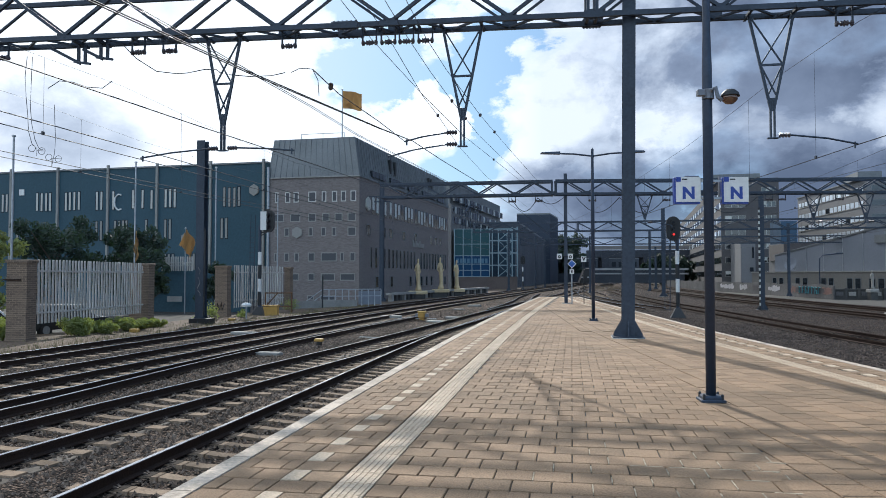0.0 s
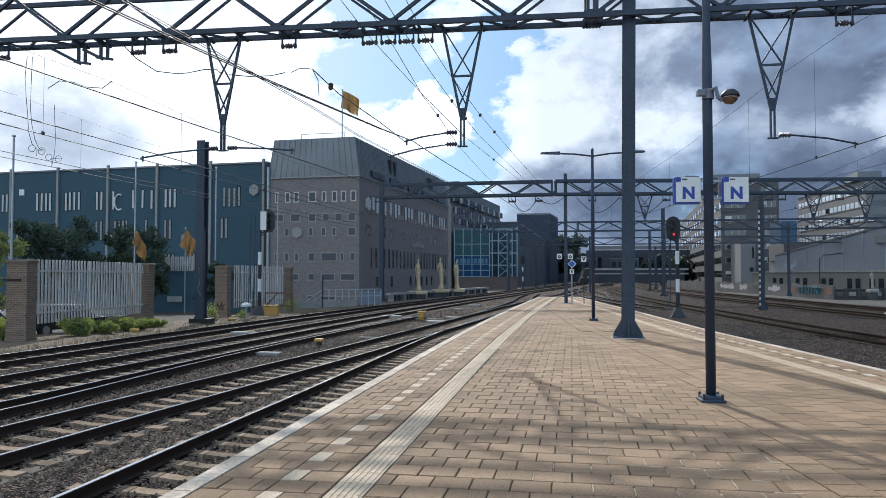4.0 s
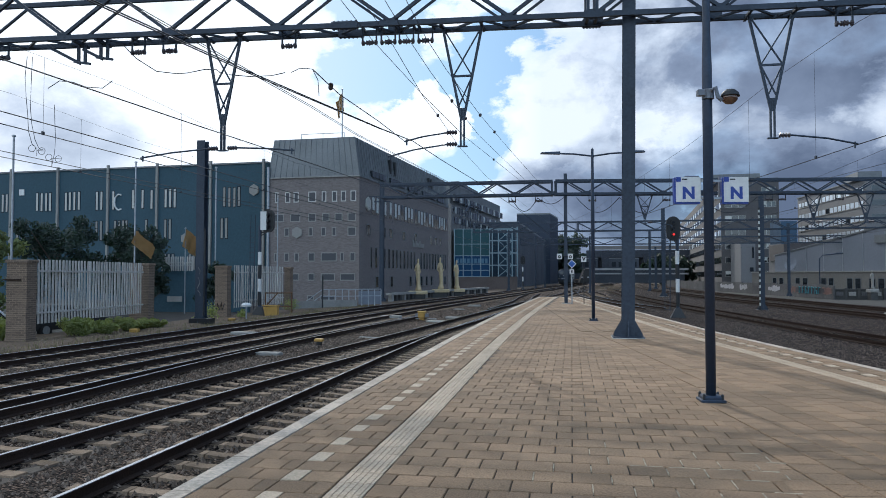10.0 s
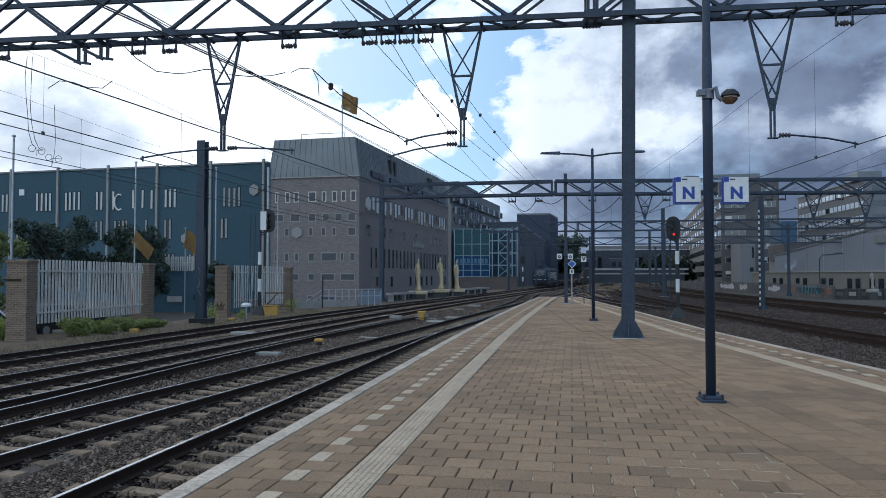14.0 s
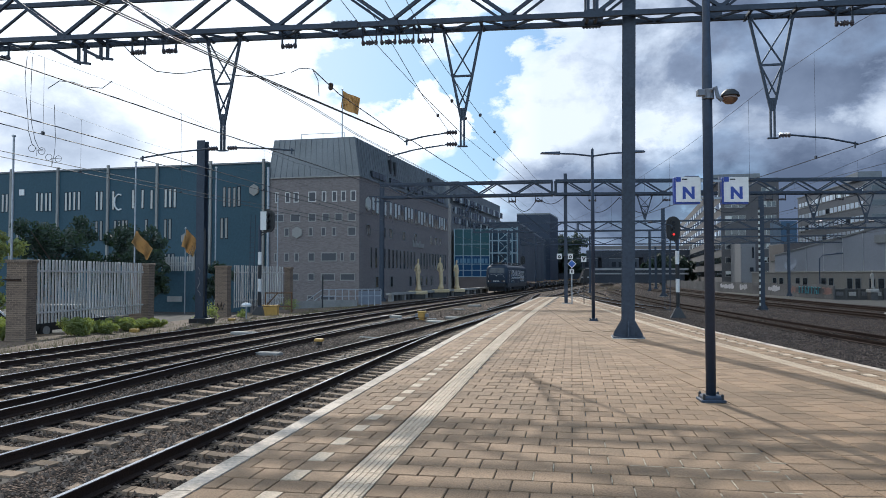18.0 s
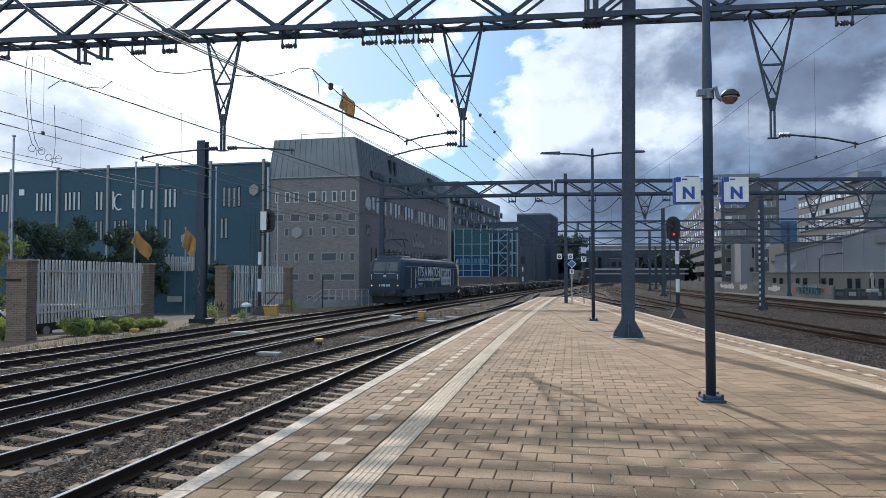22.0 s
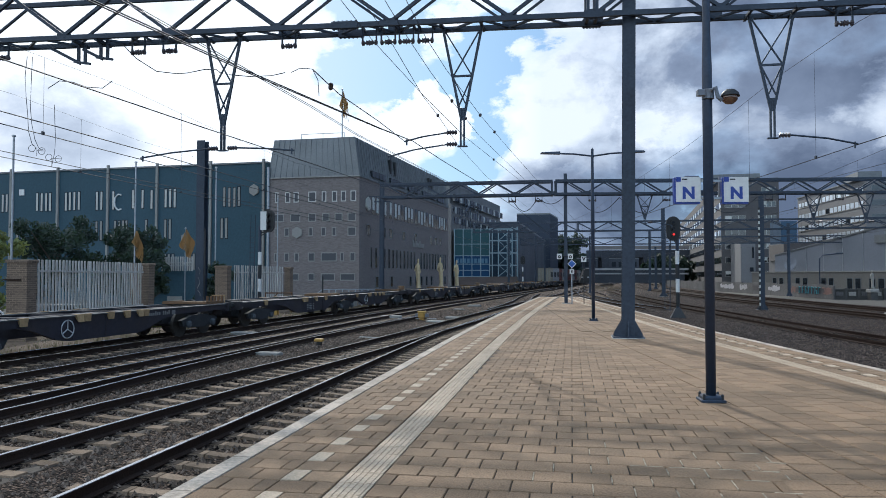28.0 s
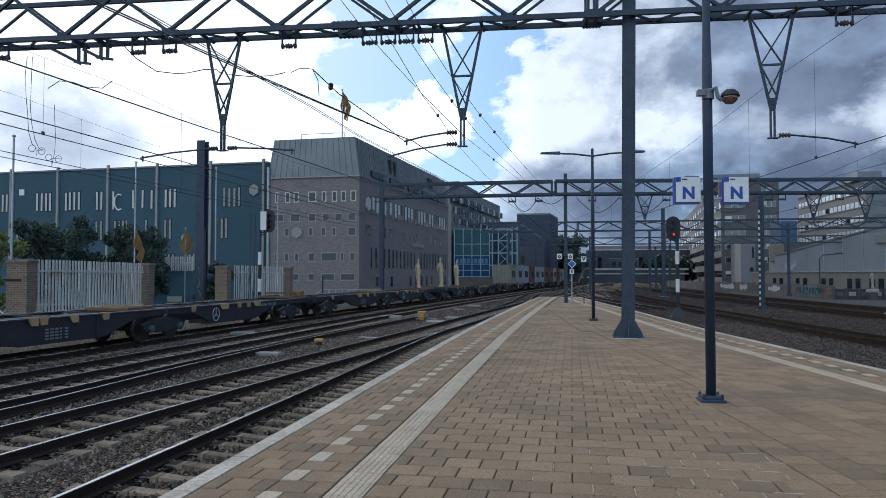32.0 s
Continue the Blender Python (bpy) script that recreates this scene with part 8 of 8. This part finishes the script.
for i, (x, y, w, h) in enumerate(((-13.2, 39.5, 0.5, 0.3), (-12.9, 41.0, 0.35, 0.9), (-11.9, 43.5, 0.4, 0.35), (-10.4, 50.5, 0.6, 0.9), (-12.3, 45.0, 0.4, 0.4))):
    shrub(x, y, w, h, M_LEAFLIT, "dry weeds growing beside the outer track", 80 + i, 500, 0.05)
gr, r_ = Shape(), random.Random(77)
for _ in range(5000):
    y = r_.uniform(20, 62)
    x = at_y(LINE_D, y) - 2.0 - abs(r_.gauss(0, 1.2)) if _ % 4 == 0 else tabA[int(y)][1] - 2.0 - abs(r_.gauss(0, 1.4))
    h = r_.uniform(0.05, 0.22)
    a = r_.uniform(0, 6.28)
    gr.face((x - 0.012 * math.cos(a), y - 0.012 * math.sin(a), BED_Z), (x + 0.012 * math.cos(a), y + 0.012 * math.sin(a), BED_Z), (x + r_.gauss(0, 0.05), y + r_.gauss(0, 0.05), BED_Z + h))
tagged(part("bank_grass", gr, mat("dry grass", (0.14, 0.13, 0.05), 0.8, 0, 0.3, 10, 1, 0, (0.2, 0.15, 0.075), rnd=0.4)), "sparse dry grass tufts on the sandy bank", "grass", kind="stuff")


# ---- wires ----
def wire(name, label, pts, r, group="overhead wires", sag=0.0):
    t = thing(name, label, "wire", group=group)
    out_ = []
    for a, b in zip(pts, pts[1:]):
        a, b = Vector(a), Vector(b)
        n = 8 if sag else 1
        for i in range(n):
            u = i / n
            out_.append(a.lerp(b, u) - Vector((0, 0, 4 * sag * u * (1 - u))))
    out_.append(Vector(pts[-1]))
    part("strand", Shape().tube(out_, r, 5), M_WIRE, t)
    return t, out_


def catenary(line, z, carry, off, y0, y1, label, drop=6.0, r=0.012, rc=0.007):
    """Contact wire over a track, with a carrier above it on droppers; carry: heights of the carrier at some y."""
    q = [(x + off * math.sin(a), y - off * math.cos(a)) for x, y, a in spline(line, drop) if y0 <= y <= y1]
    t, _ = wire("contact_wire", label, [(x, y, z) for x, y in q], r)
    if not carry:
        return t
    car_ = [(x, y, lerp_tab(carry, y)) for x, y in q]
    part("carrier", Shape().tube(car_, rc, 5), M_WIRE, t)
    for (x, y, zz), (x2, y2, z2) in list(zip(car_, car_[1:])):
        xm, ym, zz = (x + x2) / 2, (y + y2) / 2, (zz + z2) / 2
        part("dropper", Shape().rod((xm, ym, z), (xm, ym, zz), 0.004, 4), M_WIRE, t)
        part("clip", Shape().box(xm - 0.02, xm + 0.02, ym - 0.04, ym + 0.04, z - 0.01, z + 0.07), M_WIRE, t)
    return t


SAG = [(-25, 6.9), (-2, 6.3), (20, 6.9), (30, 6.45), (41, 6.9), (57, 6.4), (73, 6.9), (89, 6.4), (105, 6.9), (127, 6.3), (150, 6.9), (175, 6.3), (200, 6.9)]
catenary(LINE_B, 4.7, None, 0.0, -6, 190, "dark contact wire over a main track")
catenary(LINE_C, 4.95, SAG, 0.0, -6, 190, "dark contact wire with droppers over the middle track", rc=0.004)
catenary(LINE_D, 4.95, SAG, 0.1, -6, 190, "dark contact wire with droppers over the outer track", rc=0.004)
catenary([(10.05, -10), (10.07, 5), (10.1, 18.5), (10.25, 23.3), (10.8, 45), (13, 80), (17, 110)], 4.75, [(-20, 7.2), (0, 7.0), (17.9, 7.74), (20.9, 7.72), (28.2, 7.2), (33, 6.95), (38.5, 6.85), (57, 6.4), (73, 6.9), (90, 6.4), (110, 6.9)], 0.0, -4, 105, "contact wire over the track beside the platform", 4.6)
catenary(LINE_E, 4.75, [(0, 6.6), (26, 6.3), (32, 5.95), (41, 5.85), (60, 5.9), (150, 6.3)], 0.0, 2, 150, "contact wire over a track in brown ballast")
catenary(LINE_G, 4.75, SAG, 0.0, 12, 150, "contact wire over the siding")
catenary(LINE_K, 4.75, SAG, 0.0, 12, 150, "contact wire over the outer siding")
wire("contact_wire", "contact wire of the crossover, running in beside the next", [(-11.6, 0, 4.75), (-8.59, 14.1, 4.75), (-7.38, 19.95, 4.75), (-6.0, 27.4, 4.75), (-4.1, 37.0, 4.75), (0.2, 55, 4.75)], 0.012)
wire("contact_wire", "outer contact wire that runs in beside the next", [(-15.4, 2, 4.98), (-12.13, 20.0, 4.98), (-11.44, 23.5, 4.98), (-9.75, 31.7, 4.98), (-5.6, 48, 4.98)], 0.011)
wire("contact_wire", "upper wire over the outer sidings", [(16.0, 5, 5.4), (16.0, 26.5, 5.62), (16.3, 30.9, 5.68), (17.4, 45, 5.6)], 0.009)
# carrier pair of the main track and the pair over the platform track, drawn aside by the bracket's arms
for d in (0.0, 0.085):
    wire("carrier_wire", "stranded carrier wire above the main track", [(-8.6 + d, 0, 6.45), (-5.69 + d, 13.4, 6.5), (-4.99 + d, 16.5, 6.5), (-3.92 + d, 21.2, 6.5), (-3.1 + d, 25.4, 6.5), (-0.9 + d, 35, 6.6), (2.2 + d, 48, 6.7)], 0.009)
for d in (0.0, 0.06):
    wire("contact_wire", "contact wire over the platform track", [(-7.0, 0, 4.75 + d), (-4.06 + d, 8.56, 4.75), (-3.06 + d, 11.47, 4.75), (-1.39 + d * 0.5, 15.8, 4.75), (-0.72, 17.3, 4.75), (-0.06, 20.1, 4.75), (1.29, 25.4, 4.75), (4.6, 40, 4.8), (9.2, 62, 4.8)], 0.010)
wire("carrier_wire", "carrier wire coming down to the platform track's arm", [(-2.11, 11.78, 4.9), (-1.91, 13.41, 4.9), (-1.39, 15.8, 4.9), (-0.93, 18.3, 4.9)], 0.009)
ten = thing("tension_insulator", "brown ribbed insulator strung in a wire", "insulator", pose(-1.98, 12.85, 4.9, 0, 0, -80), "hung insulators")
part("insulator", Shape().lathe([(0.01, -0.22), (0.03, -0.18), (0.045, -0.1), (0.03, -0.06), (0.045, 0.0), (0.03, 0.06), (0.045, 0.1), (0.01, 0.22)], 8, axis="x"), M_INSUL, ten)
wire("jumper_cable", "short looping jumper beside a strung insulator", [(-2.45, 11.75, 4.84), (-2.33, 11.75, 4.9), (-2.2, 11.76, 4.91), (-2.11, 11.78, 4.9), (-2.06, 12.0, 4.78), (-2.06, 12.1, 4.55)], 0.006, "jumper cables")
# feeders from the hung insulators towards the second gantry and on
FEEDERS = (((-4.6, 0, 7.5), (-1.87, 18.9, 7.72), (-0.59, 22.2, 7.04), (0.81, 28.9, 7.1), (4.3, 41, 6.9), (12.2, 73, 6.6)),
           ((-4.1, 0, 7.5), (-1.4, 18.9, 7.72), (-0.62, 22.2, 7.04), (-0.18, 25.1, 7.07), (0.76, 31.8, 7.1), (2.4, 40, 6.94), (10.8, 73, 6.6)),
           ((-3.6, 0, 7.5), (-0.9, 18.9, 7.72), (-0.33, 20.05, 7.15), (0.28, 22.96, 7.06), (1.43, 28.9, 7.1), (4.12, 39.2, 6.95), (12.9, 73, 6.6)),
           ((-3.1, 0, 7.5), (-0.43, 18.9, 7.72), (0.09, 19.85, 7.18), (1.28, 25.1, 7.08), (2.85, 31.8, 7.1), (5.8, 42.8, 6.78), (13.6, 73, 6.6)))
for pts in FEEDERS:
    t, _ = wire("feeder_wire", "dark feeder wire strung from gantry to gantry", pts, 0.0085, "feeder wires")
    a, b = Vector(pts[3]), Vector(pts[4])
    for u in (0.0, 0.45):
        p = a.lerp(b, u)
        part("weight", Shape().lathe([(0.012, -0.12), (0.05, -0.07), (0.05, 0.07), (0.012, 0.12)], 8, at=tuple(p), axis="y"), M_INSUL, t)
on1 = lambda k, z: tuple(Vector((G1[0], G1[1], z)) + ACROSS * k)
for ks in (((13.75, 8.05), (13.3, 7.6), (12.7, 7.22), (12.1, 7.13), (11.8, 7.14), (11.3, 7.22), (10.95, 7.2), (10.8, 7.08)), ((15.95, 6.85), (15.6, 7.05), (15.2, 7.0), (14.8, 6.85), (14.3, 6.8), (14.0, 7.0)), ((10.6, 7.05), (10.0, 6.98), (9.4, 6.98), (9.0, 7.05))):
    wire("jumper_cable", "loose looping jumper cable below the girder", [on1(k, z) for k, z in ks], 0.012, "jumper cables")
for pts in (((-11.95, 20.9, 7.85), (-12.0, 20.9, 7.25), (-11.96, 20.9, 6.7), (-11.9, 20.9, 6.15), (-11.87, 20.9, 5.7), (-11.77, 20.9, 5.35), (-11.7, 20.9, 5.26)),
            ((-11.8, 20.9, 7.85), (-11.82, 20.9, 7.1), (-11.83, 20.9, 6.4), (-11.78, 20.9, 5.9), (-11.68, 20.9, 5.45), (-11.55, 20.9, 5.18), (-11.45, 20.9, 5.16)),
            ((-12.15, 22.8, 6.9), (-12.13, 22.8, 6.35), (-12.1, 22.8, 5.85), (-12.12, 22.8, 5.4), (-12.2, 22.8, 5.0))):
    wire("tie_wire", "thin tie wire ending in a loop", pts, 0.009, "tie wires")
for x, y, z, x1, z1 in ((-11.76, 20.9, 5.2, -11.62, 4.98), (-11.48, 20.9, 5.12, -11.62, 4.98), (-12.3, 22.8, 5.25, -12.2, 4.95), (-12.0, 22.8, 5.2, -12.2, 4.95)):
    ring = [(x + 0.1 * math.cos(0.5236 * i), y, z + 0.1 * math.sin(0.5236 * i)) for i in range(13)]
    wire("tie_wire", "ring of thin tie wire hanging on a contact wire", ring + [(x1, y, z + 0.02), (x1, y, z1)], 0.008, "tie wires")
for x0, x1, dip in ((3.05, 1.55, 0.75), (1.55, 0.1, 0.35), (-0.6, -3.0, 0.85), (-3.0, -5.6, 0.9), (-7.4, -10.6, 0.9)):
    q0, q1 = Vector((*at2(x0), 5.95)), Vector((*at2(x1), 5.95))
    pts = [q0.lerp(q1, i / 10) - Vector((0, 0, dip * math.sin(3.1416 * i / 10))) for i in range(11)]
    wire("jumper_cable", "sagging jumper cable below the second gantry", [tuple(p) for p in pts], 0.02, "jumper cables")


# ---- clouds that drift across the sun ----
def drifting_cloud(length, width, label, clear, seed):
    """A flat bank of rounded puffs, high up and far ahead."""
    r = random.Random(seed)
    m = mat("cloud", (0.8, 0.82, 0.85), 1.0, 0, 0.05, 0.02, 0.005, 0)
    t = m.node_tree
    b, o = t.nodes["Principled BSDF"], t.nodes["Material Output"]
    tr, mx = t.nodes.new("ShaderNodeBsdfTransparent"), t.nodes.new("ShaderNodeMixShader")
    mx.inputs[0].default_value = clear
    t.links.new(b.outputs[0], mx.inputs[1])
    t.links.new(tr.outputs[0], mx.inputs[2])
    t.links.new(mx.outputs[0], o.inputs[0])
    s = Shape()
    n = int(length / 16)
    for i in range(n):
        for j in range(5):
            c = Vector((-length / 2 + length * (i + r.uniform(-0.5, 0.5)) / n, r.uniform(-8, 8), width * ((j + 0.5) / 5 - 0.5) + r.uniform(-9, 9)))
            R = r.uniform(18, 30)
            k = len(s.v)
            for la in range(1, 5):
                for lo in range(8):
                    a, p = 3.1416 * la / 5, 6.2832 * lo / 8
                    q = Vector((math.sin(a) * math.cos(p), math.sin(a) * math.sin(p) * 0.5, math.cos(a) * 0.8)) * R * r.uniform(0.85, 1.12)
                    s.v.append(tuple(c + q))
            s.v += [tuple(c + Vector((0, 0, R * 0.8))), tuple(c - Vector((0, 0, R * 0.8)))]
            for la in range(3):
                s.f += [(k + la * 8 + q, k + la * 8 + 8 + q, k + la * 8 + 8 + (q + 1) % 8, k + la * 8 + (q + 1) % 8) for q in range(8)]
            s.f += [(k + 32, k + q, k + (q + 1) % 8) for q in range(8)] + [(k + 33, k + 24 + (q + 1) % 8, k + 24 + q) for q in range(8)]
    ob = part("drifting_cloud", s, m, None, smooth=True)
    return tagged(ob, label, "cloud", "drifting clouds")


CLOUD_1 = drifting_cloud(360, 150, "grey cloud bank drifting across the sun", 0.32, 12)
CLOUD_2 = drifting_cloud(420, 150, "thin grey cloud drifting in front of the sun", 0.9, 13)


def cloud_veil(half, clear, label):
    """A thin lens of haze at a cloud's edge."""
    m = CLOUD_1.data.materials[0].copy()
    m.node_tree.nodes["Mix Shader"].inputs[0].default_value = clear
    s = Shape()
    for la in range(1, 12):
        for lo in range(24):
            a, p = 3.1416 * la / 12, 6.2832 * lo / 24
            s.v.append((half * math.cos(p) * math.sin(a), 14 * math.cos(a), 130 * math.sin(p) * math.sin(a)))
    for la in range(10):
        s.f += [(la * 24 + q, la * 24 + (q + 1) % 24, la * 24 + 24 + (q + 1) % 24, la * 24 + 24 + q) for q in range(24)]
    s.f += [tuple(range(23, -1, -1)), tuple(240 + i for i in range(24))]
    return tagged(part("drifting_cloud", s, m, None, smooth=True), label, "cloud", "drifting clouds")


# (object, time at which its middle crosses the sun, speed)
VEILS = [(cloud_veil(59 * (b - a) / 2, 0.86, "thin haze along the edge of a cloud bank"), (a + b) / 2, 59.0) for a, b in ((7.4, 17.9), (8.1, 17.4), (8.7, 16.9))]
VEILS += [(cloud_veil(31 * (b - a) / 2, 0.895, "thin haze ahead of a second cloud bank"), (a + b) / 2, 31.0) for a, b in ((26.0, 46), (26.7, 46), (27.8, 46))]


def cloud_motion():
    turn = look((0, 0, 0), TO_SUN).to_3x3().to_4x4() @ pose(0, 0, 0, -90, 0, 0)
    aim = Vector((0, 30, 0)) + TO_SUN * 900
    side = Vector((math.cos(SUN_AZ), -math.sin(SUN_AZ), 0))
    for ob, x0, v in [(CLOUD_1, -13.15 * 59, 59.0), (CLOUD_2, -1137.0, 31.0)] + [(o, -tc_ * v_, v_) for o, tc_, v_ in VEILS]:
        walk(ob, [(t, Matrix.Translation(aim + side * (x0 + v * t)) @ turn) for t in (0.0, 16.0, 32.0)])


def motions():
    train_motion()
    flag_motion()
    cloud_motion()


motions()
